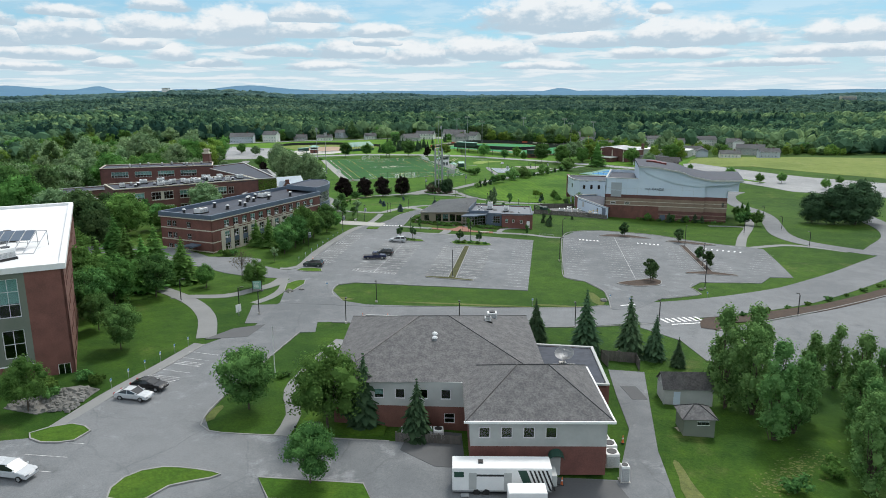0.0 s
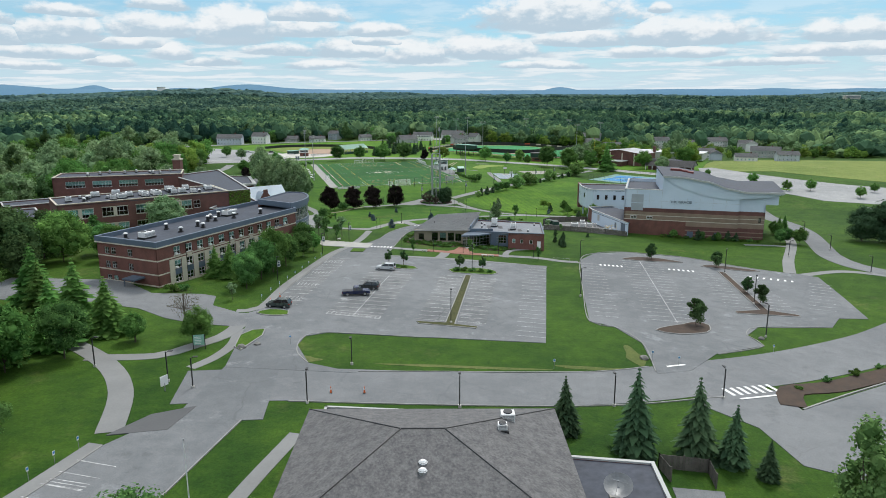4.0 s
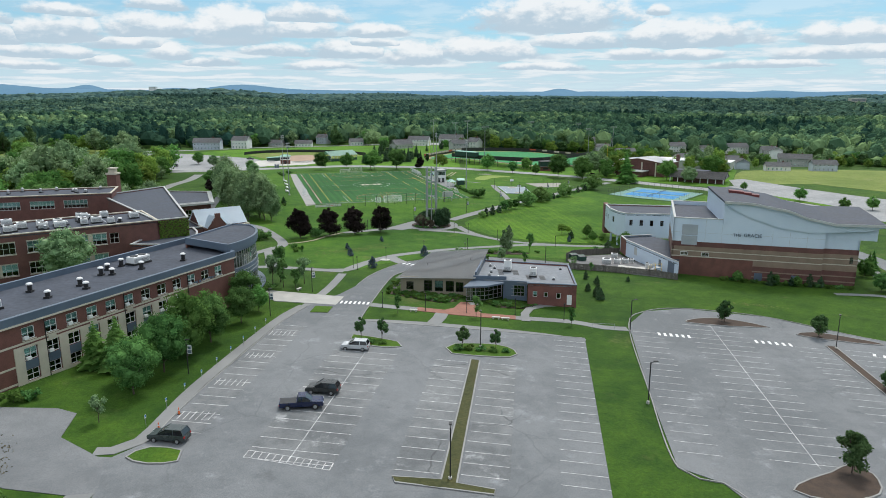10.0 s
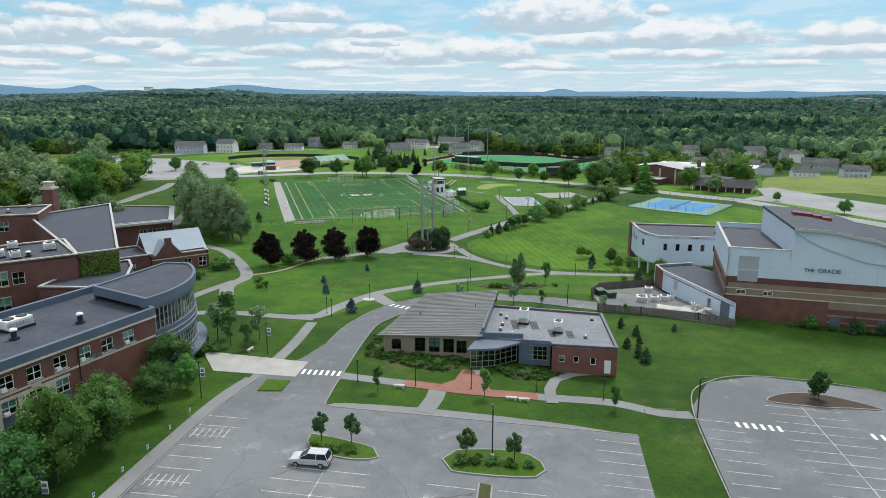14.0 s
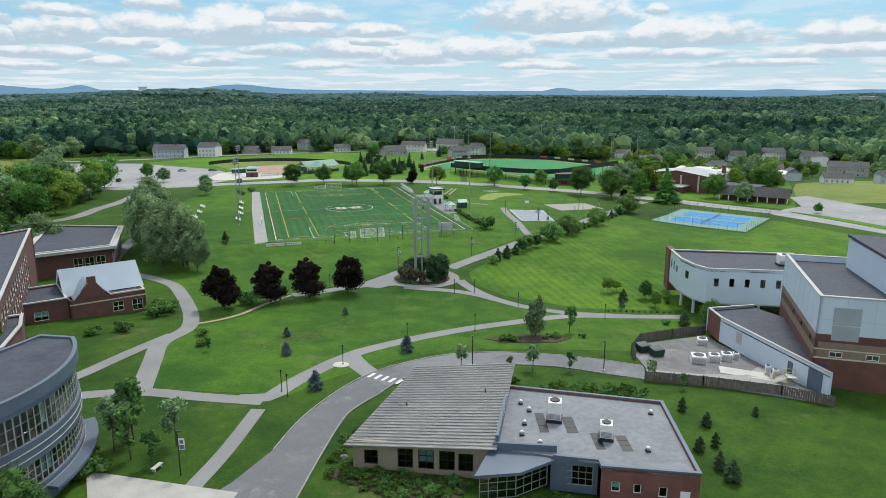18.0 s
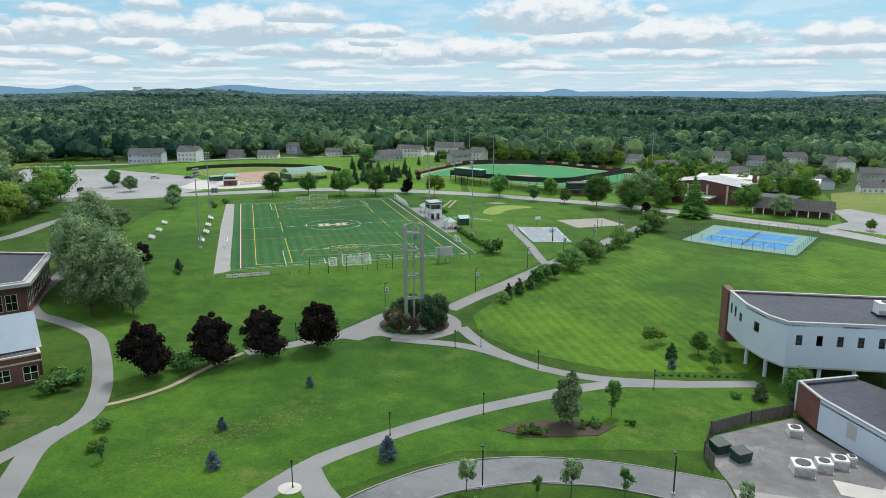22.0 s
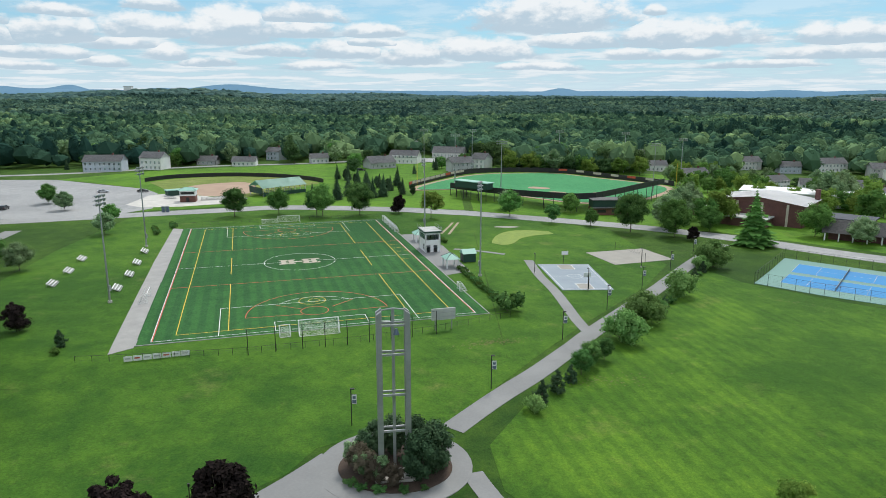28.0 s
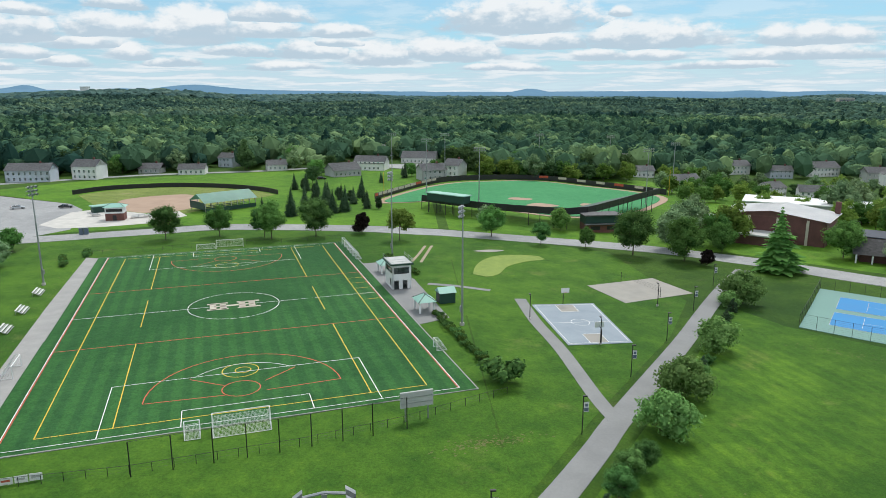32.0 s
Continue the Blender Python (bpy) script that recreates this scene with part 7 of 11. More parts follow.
# ---- ball parks ----
def ballparks():
    # softball
    drape("softball_outfield", [(-108, 545), (-78, 541), (-54, 588), (-64, 600), (-84, 611), (-103, 615), (-118, 612), (-132, 604), (-139, 590)], MEADOW, 0.07, "bright mown softball outfield", category="ball field")
    drape("softball_infield", curve([(-104, 550), (-88, 543), (-79, 559), (-92, 590), (-114, 576)], 3, True), CLAY, 0.12, "tan clay softball infield")
    f = thing("outfield_fence", pose(0, 0, 0), "black padded outfield fence", "fence")
    pts = curve([(-142, 592), (-134, 606), (-118, 613.5), (-103, 616), (-82, 611.5), (-62.5, 600), (-53, 589)], 4)
    for (x0, y0), (x1, y1) in zip(pts, pts[1:]):
        m, ln = side((x0, y0), (x1, y1))
        p = part("panel", boxes((0, ln, 0, 0.12, 0, 2.0)), BLACK, f)
        p.matrix_basis = m @ pose(0, 0, gz(x0, y0))
    drape("ballpark_apron", [(-120, 520), (-111, 514), (-97, 516), (-84, 522), (-76, 536), (-82, 546), (-92, 541), (-104, 548), (-112, 556), (-121, 545)], CONCRETE, 0.09, "pale concrete concourse behind home plate")
    for k, (x, y, a) in enumerate(((-92.5, 533.5, 28), (-88.5, 535.8, 32), (-84.8, 538.6, 36), (-108.5, 537.5, -20))):
        bl = thing("bleacher", pose(x, y, gz(x, y) + 0.1, 0, 0, a), "aluminium bleacher beside the softball infield", "bleacher", "softball bleachers")
        for r in range(4):
            part("seat_plank", boxes((-2.2, 2.2, -0.6 * r, -0.6 * r + 0.3, 0.4 + 0.28 * r, 0.46 + 0.28 * r)), STEEL, bl)
            part("foot_plank", boxes((-2.2, 2.2, -0.6 * r + 0.32, -0.6 * r + 0.55, 0.14 + 0.28 * r, 0.19 + 0.28 * r)), SIDING, bl)
        for x0 in (-2.0, 0, 2.0):
            part("support", rods(((x0, 0.3, 0), (x0, -2.0, 1.4), 0.04), ((x0, -1.9, 0), (x0, -1.9, 1.4), 0.04), n=5), STEEL, bl)
    g0 = thing("grandstand", pose(-67.0, 552.5, gz(-66, 553), 0, 0, 43), "covered grandstand with a pale green gable roof", "grandstand")
    bm = bmesh.new()
    v = [bm.verts.new(q) for q in ((-11, -6.2, 3.7), (11, -6.2, 3.7), (11, 0, 6.6), (-11, 0, 6.6), (-11, 6.2, 3.7), (11, 6.2, 3.7))]
    bm.faces.new((v[0], v[1], v[2], v[3]))
    bm.faces.new((v[3], v[2], v[5], v[4]))
    bmesh.ops.solidify(bm, geom=bm.faces[:], thickness=0.2)
    part("roof", bm, GREENROOF, g0)
    for x in np.arange(-10.4, 10.5, 2.6):
        for y in (-5.6, 5.6):
            part("post", boxes((x - 0.1, x + 0.1, y - 0.1, y + 0.1, 0, 3.9)), SIDING, g0)
        part("brace", rods(((x, -5.6, 2.6), (x, -3.2, 4.9), 0.07), n=5), MONITOR, g0)
    part("end_panel", boxes((-10.9, -10.7, -5.5, 5.5, 1.2, 3.8)), DKGREEN, g0)
    for k in range(4):
        part("plank_seat", boxes((-10, 10, -2.6 + 1.3 * k, -1.9 + 1.3 * k, 0.3 + 0.35 * k, 0.45 + 0.35 * k)), DKGREEN, g0)
    part("screen", boxes((-10.5, 10.5, -5.75, -5.68, 0.2, 1.7)), DKGREEN, g0)
    b = thing("softball_press_box", pose(-98.3, 529.5, gz(-98, 529), 0, 0, 10), "brick and white press box with a green roof", "building")
    part("base", boxes((-3, 3, -2.4, 2.4, 0, 2.6)), BRICK, b)
    part("upper", boxes((-3, 3, -2.4, 2.4, 2.6, 4.8)), WHITE, b)
    hip_roof("roof", -3, 3, -2.4, 2.4, 4.8, 5.9, (-1.5, 1.5), GREENROOF, b, over=0.7)
    part("window_band", boxes((-2.6, 2.6, -2.46, -2.41, 3.2, 4.2)), BLACK, b)
    part("door", boxes((-0.6, 0.6, -2.46, -2.41, 0, 2.0)), BLACK, b)
    d = thing("dugout", pose(-110, 547, gz(-110, 547), 0, 0, 40), "low dugout with a pale green roof", "dugout", "softball dugouts")
    part("body", boxes((-4, 4, -1.5, 1.5, 0, 2.3)), DKGREEN, d)
    part("roof", boxes((-4.4, 4.4, -2, 2, 2.3, 2.6)), GREENROOF, d)
    p = thing("portable_toilet", pose(-98.6, 503.5, gz(-98.6, 503.5), 0, 0, 10), "grey-blue portable toilet by the road", "toilet", "portable toilets")
    part("cabin", boxes((-0.55, 0.55, -0.55, 0.55, 0, 2.1)), SLATE, p)
    part("roof", boxes((-0.6, 0.6, -0.6, 0.6, 2.1, 2.3)), SIDING, p)
    copy_thing(p, pose(-97.2, 503.8, gz(-97.2, 503.8), 0, 0, 10))
    # baseball stadium
    turf = curve([(-6, 566), (22, 620), (48, 640), (78, 646), (118, 602), (104, 568), (80, 546), (62, 540), (44, 550), (20, 566)], 5, True)
    cx, cy = 56, 590
    drape("warning_track", [(cx + (x - cx) * 1.06, cy + (y - cy) * 1.06) for x, y in turf], CLAY, 0.15, "tan clay track round the stadium turf")
    drape("stadium_field", turf, STADIUM, 0.30, "bright green stadium baseball turf", category="ball field")
    drape("base_cutout", curve([(52, 562), (60, 560), (66, 565), (58, 570)], 2, True), CLAY, 0.36, "tan clay cutout at home plate")
    drape("base_cutout", curve([(47, 578), (55, 577), (58, 582), (50, 584)], 2, True), CLAY, 0.36, "tan clay pitching mound")
    drape("base_cutout", curve([(76, 568), (83, 566), (87, 571), (79, 574)], 2, True), CLAY, 0.36, "tan clay cutout at a base")
    w = thing("stadium_wall", pose(0, 0, 0), "black outfield wall with sponsor panels", "fence")
    out = curve([(-10, 572), (18, 626), (46, 648), (80, 654), (108, 628), (126, 604)], 5)
    for i, ((x0, y0), (x1, y1)) in enumerate(zip(out, out[1:])):
        m, ln = side((x0, y0), (x1, y1))
        q = part("panel", boxes((0, ln, 0, 0.15, 0, 2.6)), BLACK, w)
        q.matrix_basis = m @ pose(0, 0, gz(x0, y0))
        if i > 22 and i % 2 == 0 or i < 12:
            a = part("sponsor_panel", boxes((0.3, ln - 0.3, -0.05, -0.01, 1.3, 2.5)), REDLINE if i % 8 == 0 else CREAM, w)
            a.matrix_basis = m @ pose(0, 0, gz(x0, y0))
    st = thing("stadium_stand", pose(0, 0, 0), "dark green steel stadium stand with raked seating", "grandstand")
    outer, inner = curve([(9, 548), (20, 537), (34, 526), (49, 518), (62, 515), (76, 528), (92, 546), (107, 562)], 4), curve([(13, 562), (25, 552), (38, 543), (50, 536), (61, 533), (70, 542), (84, 556), (100, 571)], 4)
    k = min(len(outer), len(inner))
    o2 = [outer[int(i * (len(outer) - 1) / (k - 1))] for i in range(k)]
    i2 = [inner[int(i * (len(inner) - 1) / (k - 1))] for i in range(k)]
    for i in range(k - 1):
        for r in range(6):
            s0, s1 = r / 6, (r + 1) / 6
            bm = bmesh.new()
            z = 4.6 - 3.4 * s0
            q = [(*Vector(a).lerp(Vector(b), s), zz) for zz in (z - 0.25, z) for a, b, s in ((o2[i], i2[i], s0), (o2[i + 1], i2[i + 1], s0), (o2[i + 1], i2[i + 1], s1 - 0.04), (o2[i], i2[i], s1 - 0.04))]
            v = [bm.verts.new(p) for p in q]
            for fc in ((0, 1, 2, 3), (7, 6, 5, 4), (0, 4, 5, 1), (1, 5, 6, 2), (2, 6, 7, 3), (3, 7, 4, 0)):
                bm.faces.new([v[j] for j in fc])
            part("seat_tier", bm, DKGREEN, st)
        a = Vector(o2[i])
        part("support", rods(((a.x, a.y, gz(a.x, a.y)), (a.x, a.y, 4.4), 0.12), n=6), BLACK, st)
        m, ln = side(o2[i], o2[i + 1])
        part("screen", boxes((0, ln, -0.05, 0.05, 3.0, 5.4)), BLACK, st).matrix_basis = m
    bx = thing("stadium_press_box", pose(18.5, 536.0, 0, 0, 0, -42), "green metal press box over the stand", "building")
    part("body", boxes((-8.5, 8.5, -2, 2, 4.6, 7.2)), DKGREEN, bx)
    part("roof", boxes((-9, 9, -2.4, 2.4, 7.2, 7.5)), GREENROOF, bx)
    part("underframe", rods(*[((x, -1.8, gz(18, 536)), (x, -1.8, 4.6), 0.14) for x in np.arange(-8, 8.1, 4)], n=6), BLACK, bx)
    cs = thing("concession_stand", pose(69, 514, gz(69, 514), 0, 0, 4), "two-storey brick and green concession stand", "building")
    part("base", boxes((-6, 6, -3.5, 3.5, 0, 2.8)), BRICK, cs)
    part("upper", boxes((-6, 6, -2.5, 3.5, 2.8, 5.6)), DKGREEN, cs)
    part("roof", boxes((-6.6, 6.6, -3.2, 4, 5.6, 5.95)), SHINGLE, cs)
    part("skirt_roof", boxes((-6.5, 6.5, -4.4, -2.4, 2.8, 3.0)), SHINGLE, cs)
    for x in (-4.5, 1.2):
        part("shutter", boxes((x, x + 3.3, -3.56, -3.51, 1.0, 2.2)), BLACK, cs)
    for (x0, y0) in ((-6, 566), (126, 601)):
        fp = thing("foul_pole", pose(x0, y0, gz(x0, y0)), "tall yellow foul pole", "pole", "foul poles")
        part("shaft", rods(((0, 0, 0), (0, 0, 12), 0.1), n=6), YELLOW, fp)


ballparks()


# ---- bell tower ----
def bell_tower():
    x0, y0 = -1.9, 324.4
    z0 = gz(x0, y0) + 0.15
    t = thing("bell_tower", pose(x0, y0, z0, 0, 0, 8), "slender open bell tower of four tapered metal fins", "tower")
    h = 19.2 - z0
    for sx in (-1, 1):
        for sy in (-1, 1):
            bm = bmesh.new()
            v = []
            for z in (0, h):
                cx, cy = sx * 1.62, sy * 0.55
                v += [bm.verts.new((cx + a * 0.62, cy + b * 0.22, z + (0.45 * (sx * a < 0) if z else 0))) for a, b in ((-0.5, -1), (0.5, -1), (0.5, 1), (-0.5, 1))]
            for q in ((0, 1, 5, 4), (1, 2, 6, 5), (2, 3, 7, 6), (3, 0, 4, 7), (4, 5, 6, 7), (3, 2, 1, 0)):
                bm.faces.new([v[i] for i in q])
            part("fin", bm, STEEL, t)
    for z in (0.30, 0.52, 0.76, 0.93):
        for y in (-0.55, 0.55):
            part("cross_bar", boxes((-1.3, 1.3, y - 0.1, y + 0.1, h * z, h * z + 0.24)), STEEL, t)
    part("mast", boxes((-0.17, 0.17, -0.17, 0.17, 0, h + 0.5)), STEEL, t)
    for sx in (-1, 1):
        part("top_brace", rods(((sx * 1.3, 0, h + 0.35), (0, 0, h + 0.55), 0.1), n=6), STEEL, t)
    part("bell", rods(((0.35, -0.5, h - 2.4), (0.35, -0.5, h - 1.7), 0.36, 0.14), n=12), SLATE, t)
    part("plinth", boxes((-2.4, 2.4, -1.3, 1.3, -0.3, 0.4)), CONCRETE, t)


bell_tower()

# ---- trees ----
def leaf_cloud(rng, centres, n_each, size, squash=1.0, core=0.62, droop=0.0):
    """Leaf quads over clumps, with a rough low core in each."""
    V, F = [], []
    phi = (1 + 5**0.5) / 2
    ico = np.array([(-1, phi, 0), (1, phi, 0), (-1, -phi, 0), (1, -phi, 0), (0, -1, phi), (0, 1, phi), (0, -1, -phi), (0, 1, -phi), (phi, 0, -1), (phi, 0, 1), (-phi, 0, -1), (-phi, 0, 1)], float)
    ico /= np.linalg.norm(ico[0])
    tri = ((0, 11, 5), (0, 5, 1), (0, 1, 7), (0, 7, 10), (0, 10, 11), (1, 5, 9), (5, 11, 4), (11, 10, 2), (10, 7, 6), (7, 1, 8), (3, 9, 4), (3, 4, 2), (3, 2, 6), (3, 6, 8), (3, 8, 9), (4, 9, 5), (2, 4, 11), (6, 2, 10), (8, 6, 7), (9, 8, 1))
    for (c, r) in centres:
        c = np.array(c)
        b = len(V)
        for q in ico:
            V.append(tuple(c + q * r * core * rng.uniform(0.8, 1.15) * np.array((1, 1, squash))))
        F += [(b + i, b + j, b + k) for i, j, k in tri]
        d = rng.normal(size=(n_each, 3))
        d /= np.linalg.norm(d, axis=1, keepdims=True)
        rad = r * rng.uniform(0.62, 1.12, n_each)
        p = c + d * rad[:, None] * np.array((1, 1, squash))
        nrm = d + rng.normal(size=(n_each, 3)) * 0.55 + np.array((0, 0, 0.35))
        nrm /= np.linalg.norm(nrm, axis=1, keepdims=True)
        a = np.cross(nrm, rng.normal(size=(n_each, 3)))
        a /= np.linalg.norm(a, axis=1, keepdims=True)
        e = np.cross(nrm, a)
        s = size * rng.uniform(0.6, 1.3, n_each)[:, None]
        for k in range(n_each):
            b = len(V)
            V += [tuple(p[k] + a[k] * s[k]), tuple(p[k] + e[k] * s[k] * 0.62), tuple(p[k] - a[k] * s[k]), tuple(p[k] - e[k] * s[k] * 0.62 - np.array((0, 0, droop)))]
            F.append((b, b + 1, b + 2, b + 3))
    return V, F


def mesh_part(name, V, F, material, parent):
    me = bpy.data.meshes.new(name)
    me.from_pydata(V, [], F)
    me.materials.append(material)
    ob = new(name, me)
    ob.parent = parent
    return ob


class Plant:
    """One kind of plant, built at its first place and copied to the others."""

    def __init__(self, name, label, category, group, build):
        self.name, self.label, self.category, self.group, self.build, self.first = name, label, category, group, build, None

    def put(self, x, y, s=1.0, tall=1.0, turn=None, rng=random.Random(11), dz=0.0):
        m = pose(x, y, gz(x, y) - 0.05 + dz, rng.uniform(-2, 2), rng.uniform(-2, 2), rng.uniform(0, 360) if turn is None else turn) @ Matrix.Diagonal((s * 1.16, s * 1.16, s * tall * 1.1, 1))
        if self.first is None:
            t = thing(self.name, pose(0, 0, 0), self.label, self.category, self.group)
            self.build(t)
            t.matrix_basis = m
            self.first = t
            return t
        ob = copy_thing(self.first, Matrix())
        ob.matrix_basis = m
        return ob


def broadleaf(seed, h, r, base, clumps, per, size, material, squash=0.8, core=0.62, top=1.0):
    def build(t):
        rng = np.random.default_rng(seed)
        bm = bmesh.new()
        rod(bm, (0, 0, -0.3), (0.1, 0.05, base + (h - base) * 0.3), 0.024 * min(h, 12) * 0.55, 0.016 * min(h, 12) * 0.5, n=8)
        centres = []
        mid = base + (h - base) * 0.5
        for i in range(clumps):
            d = rng.normal(size=3)
            d /= np.linalg.norm(d)
            k = rng.uniform(0.45, 0.80) if i else 0
            z = mid + d[2] * k * (h - base) * 0.5
            up = (z - base) / (h - base)
            w = (math.sin(math.pi * min(max(up * 0.82 + 0.16, 0), 1)) ** 0.7) * top + (1 - top) * (1 - up)
            c = (d[0] * k * r * w * 1.15, d[1] * k * r * w * 1.15, z)
            centres.append((c, r * rng.uniform(0.30, 0.46) * (1 if top > 0.5 else max(0.25, 1.1 - up))))
            if i % 2 == 0:
                k0 = len(bm.verts)
                rod(bm, (0.06, 0.03, base + (h - base) * rng.uniform(0.02, 0.3)), c, 0.012 * min(h, 12) * 0.5, 0.03, n=5, caps=False)
                bm.verts.ensure_lookup_table()
                bm.faces.new((bm.verts[8], bm.verts[k0], bm.verts[k0 + 1]))
        part("trunk", bm, BARK, t)
        V, F = leaf_cloud(rng, centres, per, size, squash, core)
        mesh_part("crown", V, F, material, t)
    return build


def conifer(seed, h, r, levels, per, material, base=0.3, droop=0.35, dense=1.0):
    def build(t):
        rng = np.random.default_rng(seed)
        part("trunk", rods(((0, 0, -0.2), (0, 0, h * 0.95), 0.022 * h, 0.02), n=7), BARK, t)
        V, F = [], []
        n = 9
        for z0, z1, k in ((base, h * 0.96, 0.58),):
            b = len(V)
            V += [(r * k * math.cos(2 * math.pi * i / n) * rng.uniform(0.8, 1.1), r * k * math.sin(2 * math.pi * i / n) * rng.uniform(0.8, 1.1), z0 + 0.2) for i in range(n)] + [(0, 0, z1)]
            F += [(b + i, b + (i + 1) % n, b + n) for i in range(n)]
        for k in range(levels):
            u = (k + 0.5) / levels
            z = base + (h - base) * u
            rad = r * (1 - u) ** 0.85 * rng.uniform(0.85, 1.15) + 0.08
            m = max(5, int(per * (1 - u * 0.7)))
            for i in range(m):
                a = 2 * math.pi * (i + rng.uniform(-0.4, 0.4)) / m
                ln = rad * rng.uniform(0.7, 1.15)
                w = max(0.12, ln * 0.22) * rng.uniform(0.8, 1.3)
                ca, sa = math.cos(a), math.sin(a)
                zz = z + rng.uniform(-0.1, 0.1) * h / levels
                b = len(V)
                for s, ww, dz in ((0.12, 0.3, 0.05), (0.6, 1.0, 0.0), (1.0, 0.15, -0.12)):
                    for sg in (-1, 1):
                        V.append((ca * ln * s - sg * sa * w * ww, sa * ln * s + sg * ca * w * ww, zz - droop * ln * s + dz + rng.uniform(-0.04, 0.04) * ln))
                F += [(b, b + 1, b + 3, b + 2), (b + 2, b + 3, b + 5, b + 4)]
        mesh_part("crown", V, F, material, t)
    return build


MAPLE = [Plant("shade_tree", "leafy green shade tree on the lawn", "tree", "shade trees", broadleaf(20 + k, 8.8, 3.1, 1.0, 38, 190, 0.14, (LEAF, LEAF_FRESH)[k % 2], 0.95)) for k in range(4)]
BIG = [Plant("large_tree", "large full-crowned deciduous tree", "tree", "large trees", broadleaf(40 + k, 15.0, 6.2, 1.2, 48, 130, 0.29, m)) for k, m in enumerate((LEAF_FRESH, LEAF, LEAF_PALE))]
SILVER = Plant("silver_maple", "large silver-leaved maple beside the path", "tree", "silver maples", broadleaf(51, 17.0, 4.3, 0.4, 50, 170, 0.24, LEAF_PALE, 1.15, 0.5))
MAROON = Plant("maroon_maple", "full dark maroon maple on the lawn", "tree", "maroon maples", broadleaf(52, 10.0, 4.3, 0.1, 52, 140, 0.23, LEAF_MAROON, 0.9, 0.62, 0.42))
BRIGHT = Plant("young_tree", "bright yellow-green tree in full leaf", "tree", "bright trees", broadleaf(53, 7.5, 3.0, 1.5, 18, 110, 0.24, LEAF_BRIGHT))
SLIM = [Plant("young_tree", "slender young tree planted in a mulch ring", "tree", "young trees", broadleaf(60 + k, 5.5, 1.25, 1.5, 12, 60, 0.17, m, 1.1)) for k, m in enumerate((LEAF, LEAF_PALE))]
PEAR = Plant("lot_tree", "dense dark lollipop tree in a parking island", "tree", "parking island trees", broadleaf(64, 5.2, 2.1, 0.5, 28, 120, 0.15, LEAF_DEEP, 1.0, 0.62, 0.35))
ISLE = Plant("island_shrub_tree", "small pointed tree in a planted island", "tree", "island trees", broadleaf(65, 3.9, 1.05, 0.5, 18, 90, 0.13, LEAF_DEEP, 1.2, 0.62, 0.5))
WILLOW = Plant("willow_shrub", "pale arching willow shrub beside the path", "shrub", "willow shrubs", broadleaf(66, 5.4, 3.0, 0.0, 26, 110, 0.21, LEAF_WILLOW, 0.9))
BUSH = [Plant("shrub", "rounded green shrub in a bed", "shrub", "shrubs", broadleaf(70 + k, 1.7, 1.2, 0.1, 9, 55, 0.15, m, 0.85)) for k, m in enumerate((SHRUB, LEAF))]
WILD_DARK = Plant("large_tree", "dense dark green tree in a grove", "tree", "large trees", broadleaf(45, 12.0, 4.8, 0.8, 34, 80, 0.34, LEAF_DEEP, 0.95))
BARE = Plant("sparse_tree", "thin tree with few brown leaves", "tree", "", broadleaf(77, 6.6, 2.8, 2.0, 44, 14, 0.10, LEAF_TWIG, 0.9, 0.08))
SPRUCE = Plant("spruce", "dark green spruce tree", "conifer", "spruces", conifer(80, 9.0, 2.5, 22, 20, NEEDLE))
PINE = [Plant("pine", "bushy green pine tree", "conifer", "pines", conifer(82 + k, 9.0, 3.2, 19, 26, LEAF_FRESH, 0.6, 0.12)) for k in range(2)]
BLUE = Plant("blue_spruce", "small blue spruce on the lawn", "conifer", "blue spruces", broadleaf(84, 3.3, 1.4, -0.5, 34, 55, 0.09, NEEDLE_BLUE, 1.0, 0.6, 0.05))
DARKFIR = Plant("small_fir", "small dark green fir", "conifer", "small firs", broadleaf(85, 3.5, 1.45, -0.5, 34, 55, 0.09, NEEDLE, 1.0, 0.6, 0.05))
CEDAR = Plant("cedar", "bushy upright dark cedar", "conifer", "cedars", broadleaf(86, 6.0, 1.7, 0.1, 34, 90, 0.15, NEEDLE, 1.25))
WPINE = Plant("white_pine", "broad old white pine with layered boughs", "conifer", "old pines", broadleaf(87, 18.5, 6.8, -1.0, 70, 110, 0.34, NEEDLE, 0.75))


def scatter(kinds, spots, s=1.0, tall=1.0, seed=1, jitter=0.15):
    rng = random.Random(seed)
    for k, p in enumerate(spots):
        sc = p[2] if len(p) > 2 else s
        kinds[k % len(kinds)].put(p[0], p[1], sc * rng.uniform(1 - jitter, 1 + jitter), tall, rng=rng)


# near the studio building and the residence hall
scatter(MAPLE, [(-25, 81.6, 0.85), (-14.1, 76.8, 1.1), (-13.9, 64.5, 0.75), (-51.9, 79.3, 0.8), (-50.4, 101.4, 0.75), (-39.3, 139, 0.85), (-49.8, 139.4, 0.55), (-49.7, 138.9, 0.6)], seed=2)
scatter([SPRUCE], [(-9.8, 78.2, 1.05), (-3.2, 75, 0.75), (16, 111, 0.85), (23.3, 106.5, 1.0), (30.6, 106, 1.0), (34.1, 104.5, 0.75), (37, 101.5, 0.55)], seed=3)
scatter(PINE, [(-61, 136, 1.3), (-56, 143, 1.2), (-66, 128, 1.2), (-71, 150, 1.25), (-64, 148, 1.1), (-78, 160, 1.3)], seed=4)
